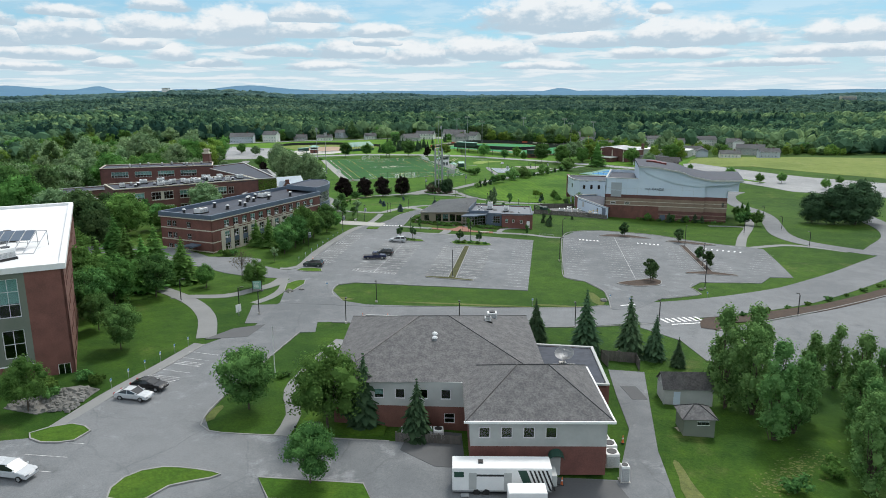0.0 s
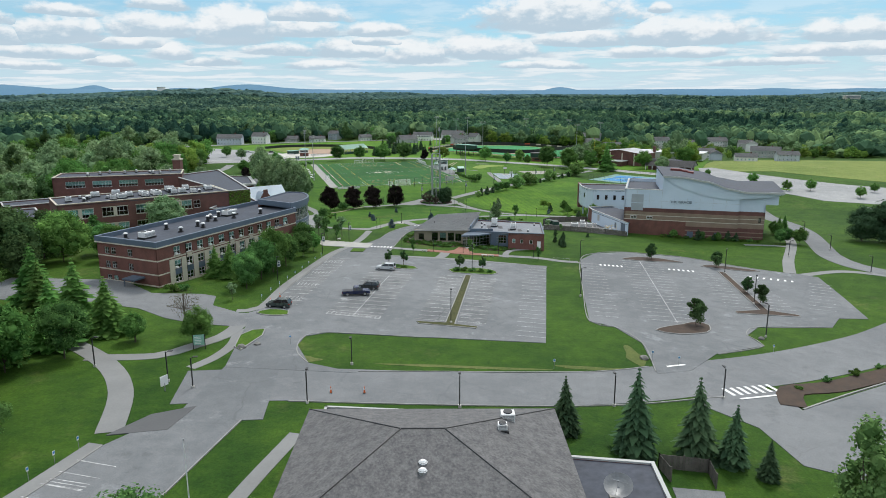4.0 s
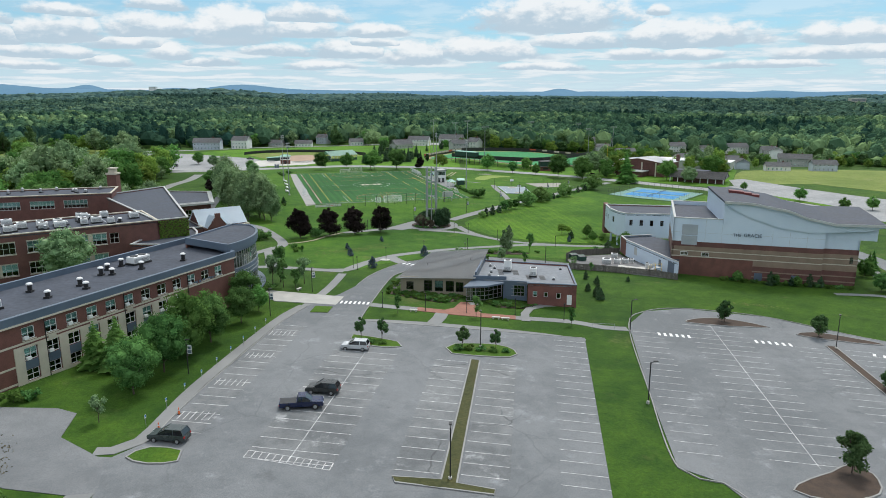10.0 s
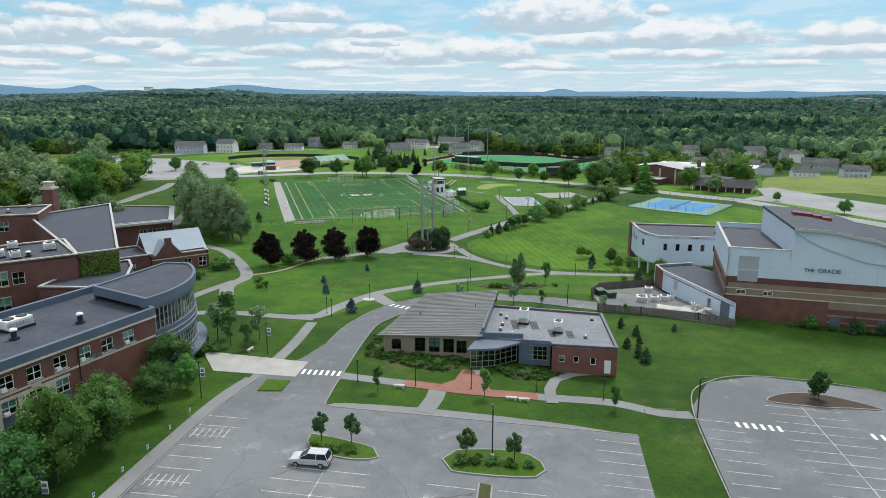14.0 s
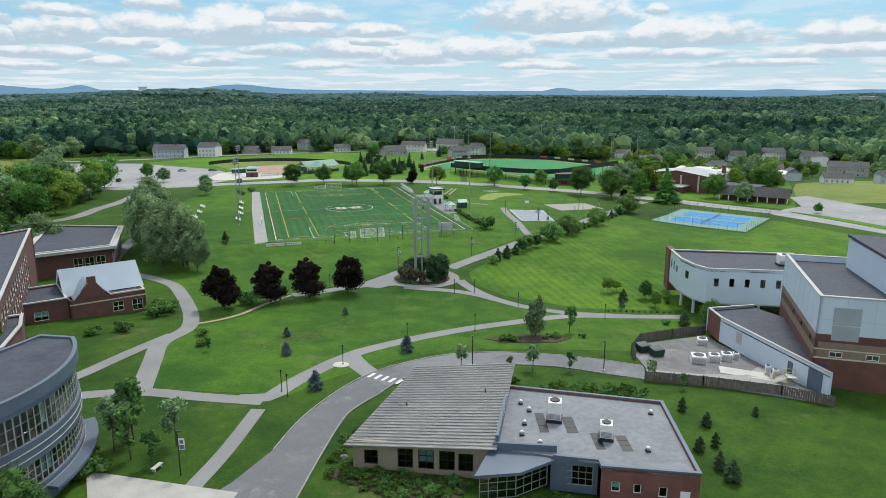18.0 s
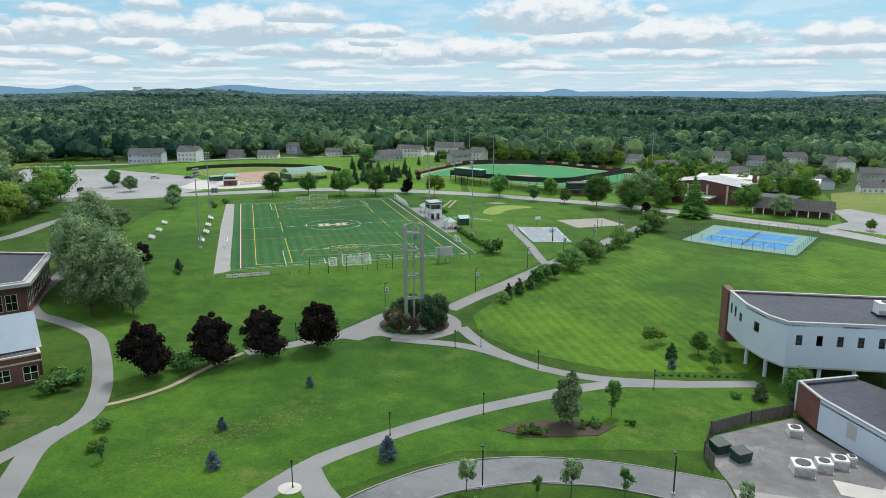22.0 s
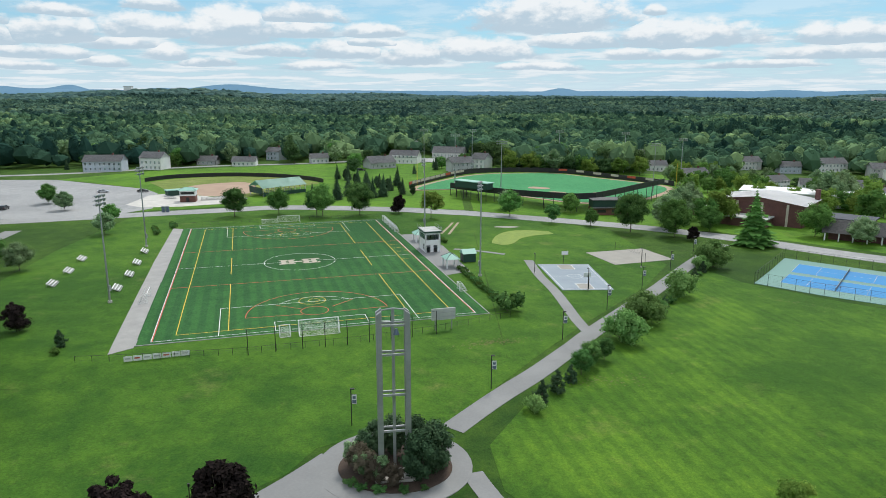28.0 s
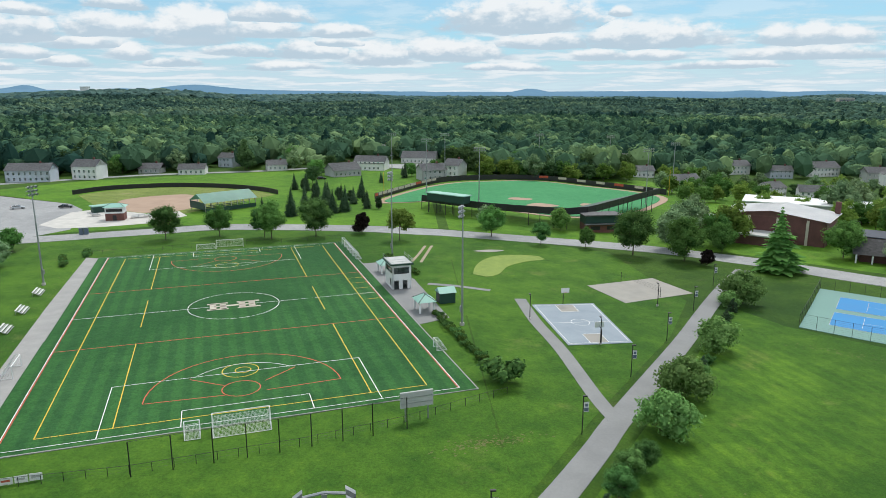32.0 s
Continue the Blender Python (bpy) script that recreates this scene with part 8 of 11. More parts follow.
scatter([MAPLE[0], BIG[0], MAPLE[2]], [(-63.5, 118, 1.0), (-62.3, 125, 0.6), (-57, 131, 0.9), (-70, 135, 0.6), (-88, 158, 0.7), (-97, 150, 0.8), (-80, 140, 0.7), (-68, 121, 0.9), (-58, 110, 0.8)], seed=5)
scatter([BIG[0], BIG[1]], [(-92, 196, 0.75), (-86, 205, 0.65), (-80, 198, 0.6), (-98, 206, 0.7)], seed=6)
scatter([WILD_DARK], [(-96, 186, 0.9), (-103, 192, 1.0), (-99, 200, 0.85), (-108, 201, 1.0), (-92, 180, 0.8), (-110, 186, 0.95), (-104, 209, 0.9), (-116, 205, 1.0)], seed=106)
scatter([BIG[0], BIG[2], BIG[1]], [(-105, 180, 0.8), (-112, 195, 0.9), (-120, 170, 1.0), (-130, 210, 1.1), (-138, 188, 1.0), (-145, 225, 1.1), (-150, 160, 1.0), (-128, 150, 0.9), (-110, 150, 0.9), (-100, 165, 0.8), (-160, 250, 1.1), (-165, 205, 1.1), (-175, 235, 1.1), (-155, 280, 1.0), (-170, 290, 1.1), (-150, 310, 1.1), (-165, 325, 1.0), (-135, 320, 1.0), (-142, 335, 1.1), (-120, 335, 1.0), (-128, 352, 1.0), (-155, 350, 1.1), (-110, 348, 0.9)], seed=7)
BARE.put(-44.5, 147)
# poplars right of the studio
POPLAR = [Plant("poplar", "tall loose-crowned poplar at the lot edge", "tree", "poplars", broadleaf(90 + k, 15.0, 2.3, -1.6, 56, 80, 0.19, LEAF_POPLAR, 1.4)) for k in range(2)]
scatter(POPLAR, [(38.5, 87, 1.05), (41.5, 85, 1.0), (41, 78, 0.85), (44.5, 80, 0.8), (48, 84, 0.75), (53, 92, 0.7), (49, 72, 0.85), (46, 67, 0.85), (55, 84, 0.75), (44, 91, 0.85), (58, 95, 0.65), (52, 78, 0.8), (60, 88, 0.7)], seed=8)
scatter(BUSH, [(-53, 86, 1.1), (-50, 89, 1.2), (-47.5, 88, 1.0), (-51.5, 83, 1.0), (-23.4, 91.6, 0.6), (-22.6, 92.6, 0.5), (44, 70, 1.4), (38, 66, 1.2), (60, 104, 1.3)], seed=9)
# lawn beside the academic hall
PINE[1].put(-47.2, 182.6, 0.85)
scatter(MAPLE, [(-41.0, 173.4, 0.90), (-42.2, 178, 0.72), (-40.0, 181.5, 1.03), (-39.0, 188.5, 0.99), (-37.4, 195, 0.95), (-39.5, 200, 0.81), (-35.5, 206, 0.68), (-34, 213, 0.68), (-37.2, 215, 0.90)], seed=10)
scatter(PINE, [(-50.5, 183, 0.75)], seed=11)
scatter(BUSH, [(-55.2, 169.6, 1.25), (-53.8, 171, 1.1), (-42, 176, 1.1), (-41, 187, 1.2), (-43, 207, 1.1), (-40.7, 216, 1.2), (-41, 201, 1.1), (-42.5, 194, 1.1)], seed=12)
scatter([SLIM[1], SLIM[0]], [(-41.5, 164.6, 0.75), (-33.4, 231.6, 1.3), (-29.5, 235.2, 1.1), (-30.5, 230.5, 0.9), (-36.2, 233.4, 1.5), (-35, 236, 1.4)], seed=13)
scatter(BUSH, [(-37.5, 227, 1.3), (-36, 229, 1.2), (-38, 231, 1.2)], seed=14)
# lots
scatter([ISLE], [(-12.6, 198.6), (-9.0, 198.6), (4.9, 196.0), (10.6, 195.6)], seed=15)
scatter(BUSH, [(-13, 196.8, 0.6), (-11, 196.6, 0.7), (-8.6, 196, 0.65), (4, 194.4, 0.7), (6, 194.8, 0.75), (8, 194.4, 0.75), (10, 194.2, 0.7), (12, 194.2, 0.6)], seed=16)
scatter([PEAR], [(58.6, 217.4, 0.95), (73.6, 209.8, 0.9), (71.0, 184.4, 0.95), (69.4, 174.8, 0.95), (49.4, 158.2, 1.15)], seed=17)
scatter([SLIM[0]], [(-7.2, 214.6, 0.75), (8.2, 213.9, 0.8), (26.4, 211.2, 0.7)], seed=18)
# about the welcome center
scatter([DARKFIR], [(37.8, 239.4, 0.6), (38.9, 245.4, 0.7), (36.4, 230.8, 0.95), (36.0, 233.6, 0.85), (37.2, 250.2, 0.75), (47.6, 249.5, 0.5), (35.2, 238, 0.75)], seed=19)
scatter([SLIM[1], SLIM[0]], [(5.9, 264.0, 0.7), (13.8, 263.8, 0.5), (17.6, 264, 0.85), (23.8, 264.4, 0.75), (36.8, 262.6, 0.7), (40.4, 258.6, 0.5)], seed=20)
scatter(BUSH, [(20 + 1.5 * k, 257.5 + 1.0 * math.sin(k * 2.2) - 0.25 * k, 0.65) for k in range(10)] + [(9, 259, 0.8), (11, 257.6, 0.7), (14, 258.2, 0.8), (6.8, 260.8, 0.6)], seed=21)
def fill(poly, gap, seed):
    """Spots strewn over a planting bed, not closer than gap."""
    rng = random.Random(seed)
    xs, ys = [p[0] for p in poly], [p[1] for p in poly]
    out = []
    for _ in range(900):
        x, y = rng.uniform(min(xs), max(xs)), rng.uniform(min(ys), max(ys))
        inside = False
        for (xa, ya), (xb, yb) in zip(poly, poly[1:] + poly[:1]):
            if (ya > y) != (yb > y) and x < xa + (y - ya) / (yb - ya) * (xb - xa):
                inside = not inside
        if inside and all((x - a) ** 2 + (y - b) ** 2 > gap * gap for a, b, _ in out):
            out.append((x, y, rng.uniform(0.36, 0.62)))
    return out


FRONT_BED = [(-10.5, 229.2), (-8.1, 232.6), (-7.9, 230.6), (5.6, 228.6), (4.6, 224.6), (1.0, 223.0), (-3.8, 225.4)]
SIDE_BED = [(11.2, 224.2), (15.2, 226.6), (19.2, 224.4), (21.2, 223.9), (18.0, 221.0), (13.0, 221.4)]
for q in (FRONT_BED, SIDE_BED):
    drape("planting_bed", q, MULCH, 0.06, "mulched planting bed in front of the building")
low_plant = Plant("low_shrub", "dense low green shrub in a mulched bed", "shrub", "bed shrubs", broadleaf(74, 1.3, 1.25, 0.0, 8, 45, 0.15, SHRUB, 0.7))
scatter([low_plant, BUSH[1], low_plant], fill(FRONT_BED, 0.85, 222) + fill(SIDE_BED, 0.9, 223), seed=22)
scatter([BUSH[0]], [(-10.2, 232.4, 0.6), (-9.6, 234, 0.65), (-8.9, 236.2, 0.6), (-7.8, 239, 0.6), (-6.6, 242, 0.5), (-5, 246, 0.5), (-9.2, 237.4, 0.6)], seed=224)
rb = random.Random(222)
scatter([BUSH[0], BUSH[1]], [(18 + 15 * rb.random(), 253.5 + 4.5 * rb.random(), 0.5 + 0.4 * rb.random()) for _ in range(26)], seed=223)
# central lawn
scatter([BLUE], [(-3.4, 271.5, 0.95), (-23.4, 268, 0.8), (-25.6, 278.4, 0.75), (-17.1, 294.9, 0.75), (-15.9, 253.6, 1.05)], seed=23)
scatter([MAROON], [(-42.6, 296.6, 1.0), (-34.6, 303.2, 0.98), (-27.2, 307.8, 1.0), (-18.8, 312.2, 0.98)], seed=24, jitter=0.04)
BUSH[1].put(-38.6, 301.6, 1.9)
PALE_MAPLE = Plant("pale_maple", "upright pale-leaved maple in a mulch bed", "tree", "", broadleaf(25, 8.6, 2.6, 0.2, 36, 100, 0.19, LEAF_PALE, 1.1, 0.6, 0.4))
PALE_MAPLE.put(20.9, 284)
drape("mulch_bed", [(10.8, 280.8), (14.0, 283.4), (17.5, 284.7), (22.5, 285.0), (27.7, 283.7), (24.5, 280.3), (15.2, 278.9)], MULCH, 0.1, "mulched bed with a maple and low plants")
scatter(BUSH, [(23.5, 283.8, 0.5), (24.6, 282.9, 0.45), (25.4, 283.8, 0.4), (22.6, 282.2, 0.4)], seed=225)
scatter([SLIM[0]], [(28, 287.5, 0.95), (-36.6, 268.8, 0.5)], seed=26)
scatter(BUSH, [(14.2, 280, 0.8), (15.6, 280.6, 0.8), (16.6, 280, 0.7), (-41, 277.6, 1.1), (-38.8, 272, 0.8), (-55.6, 279.5, 1.1), (-60, 276.5, 1.2), (-53.5, 290.5, 1.7), (-55.5, 293, 1.7), (-52.6, 293.6, 1.4), (30, 284.4, 0.5), (25, 284.6, 0.5)], seed=27)
scatter([BRIGHT], [(43.5, 320, 0.55), (46, 321.5, 0.4)], seed=28)
scatter([DARKFIR, BLUE], [(45.5, 313.6, 0.95), (44.1, 309.0, 0.7), (53.7, 296, 1.2), (59.0, 293.4, 1.6)], seed=29)
scatter([MAPLE[3]], [(51.4, 316, 0.5), (52, 310, 0.45), (58.6, 294.2, 0.6)], seed=30)
scatter(BUSH, [(55, 318, 0.7), (56.5, 316, 0.7), (55.8, 313, 0.6), (50, 296.6, 0.7), (54.5, 320.5, 0.7)] + [(40 + 1.4 * k, 305.3 + 0.05 * k, 0.25) for k in range(12)], seed=31)
scatter([CEDAR], [(-5.8, 327.6, 0.85), (-4.6, 329.4, 0.8), (-2.4, 329.6, 0.85), (0.4, 329.2, 0.95), (2.4, 327.8, 1.05), (2.9, 325.4, 1.0), (1.0, 323.6, 0.95), (3.6, 327, 0.85)], seed=32)
THICKET = Plant("thicket_shrub", "tall brownish twiggy shrub in the bed", "shrub", "thicket shrubs", broadleaf(68, 4.4, 1.5, 0.1, 30, 60, 0.12, LEAF_TWIG, 1.2))
scatter([THICKET], [(-6.2, 325.4), (-5.2, 323.8), (-3.8, 322.9), (-2.0, 322.4, 0.8)], seed=132)
scatter([BUSH[1]], [(-7.2, 322.8, 0.6), (-5.8, 321.9, 0.6), (-3.6, 321.4, 0.55), (-0.6, 321.4, 0.6), (1.6, 321.8, 0.5)], seed=133)
scatter([SLIM[1]], [(-5.6, 323.4, 0.7), (-3.6, 322.8, 0.7), (-7.4, 326, 0.7)], seed=33)
scatter([SILVER], [(-60, 331, 0.7), (-65.5, 336.5, 0.95), (-70, 334, 0.8), (-75, 345, 0.9), (-67, 343, 0.75), (-63, 333, 0.9), (-68, 330, 0.85), (-72, 341, 1.0), (-80, 350, 1.1), (-84, 359, 1.0), (-76, 352, 0.8), (-88, 372, 1.05), (-92, 384, 0.95)], seed=34)
scatter([MAROON], [(-75, 372, 0.6), (-104, 400, 0.7)], seed=35)
scatter([BIG[2], BIG[0]], [(-101, 417, 0.5), (-112, 424, 0.45), (-101, 462, 0.5), (-107, 480, 0.45), (-137, 507, 0.5), (-152, 523, 0.6), (-145, 440, 0.6)], seed=36)
WILD = [Plant("wood_edge_tree", lab, "tree", "wood edge trees", broadleaf(140 + k, h, r, 0.8, 24, 70, 0.42, mt, sq)) for k, (h, r, mt, sq, lab) in enumerate(((13, 5.4, LEAF_FRESH, 0.9, "full green tree at the wood edge"), (15, 5.6, LEAF_PALE, 0.9, "tall grey-green tree at the wood edge"), (11, 5.0, LEAF_BRIGHT, 0.85, "light green round tree at the wood edge"), (16, 4.2, LEAF_DEEP, 1.1, "tall dark green tree at the wood edge"), (14, 5.2, LEAF_DEEP, 0.9, "deep green full tree at the wood edge")))]
def grove(seed, count, x0, x1, y0, y1, gap, keep, kinds=WILD, big=1.0):
    """Trees strewn over an area, no two closer than gap."""
    rng = random.Random(seed)
    spots = []
    for _ in range(count * 12):
        x, y = rng.uniform(x0, x1), rng.uniform(y0, y1)
        if keep(x, y) and all((x - a) ** 2 + (y - b) ** 2 > gap * gap for a, b in spots):
            spots.append((x, y))
            rng.choice(kinds).put(x, y, big * rng.uniform(0.72, 1.12), rng.uniform(0.9, 1.15), rng=rng)
        if len(spots) >= count:
            break
grove(201, 60, -330, -140, 250, 440, 9.0, lambda x, y: x < -142 - 0.25 * (y - 250) * (y < 330) and x > -0.66 * (y + 40) and not (y > 395 and x > -160))
grove(202, 46, -215, -118, 375, 485, 8.0, lambda x, y: abs(x + 131 + 0.07 * (y - 400)) > 9 and x < -130, [WILD[1], WILD[1], WILD[0], WILD[2]], 1.2)
grove(203, 30, -330, -165, 440, 640, 10.0, lambda x, y: not (-245 < x < -100 and 485 < y < 672) and x > -0.64 * y)
DARKFIR.put(-62.9, 364.4, 1.0)
scatter([BUSH[0]], [(-62, 361, 0.7)], seed=37)
BIG[2].put(*poly_local((-107.0, 222.3), G, [(27, -6)])[0], 0.75)
SLIM[0].put(*poly_local((-107.0, 222.3), G, [(8, -5)])[0], 1.3)
# theatre corner and front
scatter([PINE[0], MAPLE[1]], [(116.6, 264.5, 0.65), (113.6, 261.3, 0.6), (121, 270, 0.65)], seed=301)
scatter([DARKFIR], [(84.0, 251.6, 1.0), (93.1, 250.2, 1.15), (95.5, 249.6, 0.8), (89, 251, 0.7)], seed=302)
# path side row
scatter([DARKFIR], [(18.6, 344.2, 1.05), (21.4, 347.4, 1.1), (24.2, 351, 1.0)], seed=38)
scatter([MAPLE[0]], [(26.4, 353.8, 0.55), (28.6, 357.2, 0.5), (31.6, 360, 0.5)], seed=39)
scatter([WILLOW], [(17, 341.5, 0.45), (36.8, 368.5, 0.95), (44.8, 380.6, 1.0), (48, 385, 0.8), (58.4, 400.6, 0.95), (78.6, 431.5, 1.15), (74, 428, 0.6)], seed=40)
scatter([DARKFIR, BUSH[1]], [(52, 391, 0.9), (54.8, 394.5, 0.9), (62, 407, 0.9), (65.5, 413, 0.9), (68, 417, 0.9), (70.6, 421, 0.9), (73, 424.6, 0.9)], seed=41)
BUSH[1].put(17.4, 384, 2.6)
# hedges beside the turf
scatter(BUSH, [fl(37.4 + 0.25 * math.sin(k), -19.5 - 1.6 * k) + (0.75,) for k in range(17)] + [fl(40.5 + 0.15 * k, 33 - 1.4 * k) + (0.7,) for k in range(16)] + [fl(-40.5 - 0.3 * k, 48 + 1.6 * k) + (0.8,) for k in range(8)] + [fl(-36.6 - 0.2 * k, 58 + 1.4 * k) + (0.8,) for k in range(6)], seed=42)
# along the far road
scatter(MAPLE, [(-69.5, 494, 1.38), (-54.6, 498.5, 1.06), (-40.5, 496.5, 1.38), (-38, 494.5, 1.25), (-25, 497.5, 1.25), (29.8, 497.5, 1.12), (43.5, 487.5, 0.81), (56.6, 485, 0.81), (68.6, 477.8, 1.38)], seed=43)
scatter([BRIGHT], [(1.0, 490, 1.25)], seed=44)
scatter([MAROON], [(-11, 501, 0.8), (85.8, 466.6, 0.6)], seed=45)
scatter([BIG[0], BIG[2]], [(81.5, 472, 0.75), (84, 487, 0.85), (98, 484, 0.7), (92, 500, 0.8), (54.9, 512, 0.45), (30, 512, 0.5), (130, 475, 0.7), (138, 462, 0.6)], seed=46)
PINE[0].put(103.5, 462, 1.8)
scatter([SPRUCE], [(-48.2, 532, 0.8), (-38.5, 534, 1.1), (-35, 545, 1.2), (-32, 552, 1.1), (-24, 540, 0.9), (-20, 543, 0.9), (-29, 560, 1.0), (-16, 578, 0.9)], seed=47)
scatter([SPRUCE, CEDAR], [(-48 + 3.0 * k + 1.5 * (k % 2), 604 - 4.5 * k + 2 * (k % 3), 0.8) for k in range(14)], seed=48)
scatter([WPINE], [(142, 245, 0.92), (149, 244, 0.9), (136, 249, 0.7), (154, 250, 0.7)], seed=49)
scatter([MAPLE[1]], [(155.8, 433, 0.5), (166, 397, 0.75), (172, 372, 0.6), (184, 372, 0.6), (197, 352, 0.7), (212, 366, 0.5)], seed=50)
scatter(MAPLE, [(110, 246, 0.6), (113, 243, 0.7), (107.5, 244.5, 0.5), (90, 250, 0.3), (85, 251.5, 0.3), (77, 254.5, 0.35)], seed=51)
scatter(BUSH, [(74 + 2.3 * k, 256 - 0.75 * k, 0.7) for k in range(13)], seed=52)


# ---- woods, hills and houses beyond ----
HOUSES = ((-185.5, 644, 21, 11, 6, 4), (-161, 653, 13, 11, 7, -8), (-139, 680, 12, 9, 3, 0), (-114, 672, 14, 9, 3.2, 4), (-104, 712, 10, 9, 6, -20), (-72, 690, 11, 9, 3.5, 20), (-31, 660, 16, 12, 3.6, 30), (-17, 690, 18, 13, 4.4, -12), (-13, 795, 9, 9, 6, 50), (12, 734, 22, 13, 3.6, -14), (16, 640, 13, 10, 5.6, 18), (30, 664, 9, 11, 6, -30), (154, 752, 22, 11, 6, 10), (141, 684, 13, 9, 4, 0), (152, 650, 16, 9, 4, 12), (216, 619, 30, 10, 5.5, -20), (213, 568, 13, 9, 5.2, 72), (289, 677, 14, 10, 7, 66), (271, 610, 23, 11, 6.5, -25), (225, 542, 15, 9, 3.4, -14), (254, 539, 15, 9, 5, -10), (273, 724, 22, 12, 6, 6), (290, 694, 12, 11, 6, -12), (222, 737, 18, 11, 6, 8), (242, 716, 14, 10, 5, -8), (196, 640, 13, 10, 5, 24))


def woods():
    rng = np.random.default_rng(5)
    phi = (1 + 5**0.5) / 2
    ico = np.array([(-1, phi, 0), (1, phi, 0), (-1, -phi, 0), (1, -phi, 0), (0, -1, phi), (0, 1, phi), (0, -1, -phi), (0, 1, -phi), (phi, 0, -1), (phi, 0, 1), (-phi, 0, -1), (-phi, 0, 1)], float)
    ico /= np.linalg.norm(ico[0])
    t1 = np.array(((0, 11, 5), (0, 5, 1), (0, 1, 7), (0, 7, 10), (0, 10, 11), (1, 5, 9), (5, 11, 4), (11, 10, 2), (10, 7, 6), (7, 1, 8), (3, 9, 4), (3, 4, 2), (3, 2, 6), (3, 6, 8), (3, 8, 9), (4, 9, 5), (2, 4, 11), (6, 2, 10), (8, 6, 7), (9, 8, 1)))
    def clear(x, y):
        """Open ground: campus, ball parks, streets, houses, meadows."""
        if x > -125 and y < 600:
            return True
        if -260 < x <= -125 and 440 < y < 672 + 0.12 * (x + 125):
            return True
        if -125 < x < -40 and y < 700:
            return True
        if -60 < x < 135 and y < 668 - 0.1 * abs(x - 40):
            return True
        if -330 < x < -245 and 470 < y < 640:
            return True
        if -40 < x < 45 and y < 742 and x * 0.6 + y < 740:
            return True
        if 130 < x < 330 and y < 690 + 0.05 * x:
            return True
        for hx, hy, hw, *_ in HOUSES:
            if abs(x - hx * (1 - (hy - y) / hy * 0.6)) < hw / 2 + 3 and -45 < y - hy < 12:
                return True
        return False
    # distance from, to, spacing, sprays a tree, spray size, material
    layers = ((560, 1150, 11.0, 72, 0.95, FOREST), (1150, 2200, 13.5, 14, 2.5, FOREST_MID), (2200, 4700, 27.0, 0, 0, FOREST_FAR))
    for li, (d0, d1, step, sprays, leaf, mat) in enumerate(layers):
        V, F, T, n = [], [], [], 0
        x0, x1, y0, y1 = -0.62 * d1 - 140, 0.62 * d1 + 140, (440 if li == 0 else d0 * 0.7), d1 + 290
        for _ in range(int((x1 - x0) * (y1 - y0) / step**2 * (1.5, 1.7, 1.4)[li])):
            x, y = rng.uniform(x0, x1), rng.uniform(y0, y1)
            d = math.hypot(x, y - 290)
            if abs(x) > 0.66 * (y + 60) + 60:
                continue
            if li == 0:
                if d > d1 or clear(x, y) or (y < 600 and d < 230 and x > -150):
                    continue
            elif not d0 < d <= d1:
                continue
            stand = noise.noise((x / 230, y / 150, 9)) + 0.5 * noise.noise((x / 70, y / 50, 4))
            pine = rng.random() < (0.45 if stand < -0.34 else 0.02)
            tint = float(np.clip(rng.normal(0.10, 0.08) if pine else rng.normal(0.43 + 0.46 * stand, 0.20), 0, 1))
            hh = (16.0 if pine else 13.0) * rng.uniform(0.6, 1.35) * (1 + 0.35 * max(0.0, stand))
            rr = step * 0.66 * rng.uniform(0.7, 1.35) * (0.62 if pine else 1.0)
            at = np.array((x, y, gz(x, y)))
            k0 = n
            cone = 0.4 if pine else 0.05
            cores = 1 if li == 0 else 2
            for c in range(cores):
                core = ico * (1 + rng.uniform(-0.16, 0.16, (12, 1))) * np.array((rr, rr, hh * 0.5)) * (0.88 if cores == 1 else rng.uniform(0.70, 0.95))
                core[:, :2] *= np.clip(1 - cone * core[:, 2:3] / (hh * 0.4), 0.15, 1.5)
                V.append(core + at + np.array((rng.normal() * rr * 0.4 * c, rng.normal() * rr * 0.4 * c, hh * 0.5)))
                F.append(t1 + n)
                n += 12
            if sprays:
                # leaf sprays gathered into rounded boughs
                k = sprays
                boughs = rng.normal(size=(6, 3))
                boughs[:, 2] = np.abs(boughs[:, 2]) - 0.2
                boughs /= np.linalg.norm(boughs, axis=1, keepdims=True)
                q = rng.normal(size=(k, 3))
                q[:, 2] = np.abs(q[:, 2]) - 0.25
                q /= np.linalg.norm(q, axis=1, keepdims=True)
                off = boughs[np.arange(k) % 6] * 0.50 + q * 0.52
                w = np.clip(1 - cone * off[:, 2:3], 0.15, 1.5)
                c = at + np.array((0, 0, hh * 0.5)) + off * np.array((rr, rr, hh * 0.5)) * np.concatenate((w, w, np.ones_like(w)), 1)
                nr = q + rng.normal(size=(k, 3)) * 0.10 + np.array((0, 0, 0.15))
                a = np.cross(nr, rng.normal(size=(k, 3)))
                a /= np.linalg.norm(a, axis=1, keepdims=True)
                e = np.cross(nr, a)
                e /= np.linalg.norm(e, axis=1, keepdims=True)
                sz = leaf * rng.uniform(0.6, 1.3, (k, 1))
                V.append(np.stack((c + a * sz, c + e * sz * 0.75, c - a * sz, c - e * sz * 0.75), 1).reshape(-1, 3))
                base = n + 4 * np.arange(k)
                F.append(np.stack((base, base + 1, base + 2), 1))
                F.append(np.stack((base, base + 2, base + 3), 1))
                n += 4 * k
            T.append(np.full(n - k0, tint))
        V, F = np.concatenate(V), np.concatenate(F)
        me = bpy.data.meshes.new("woodland")
        me.from_pydata(V.tolist(), [], F.tolist())
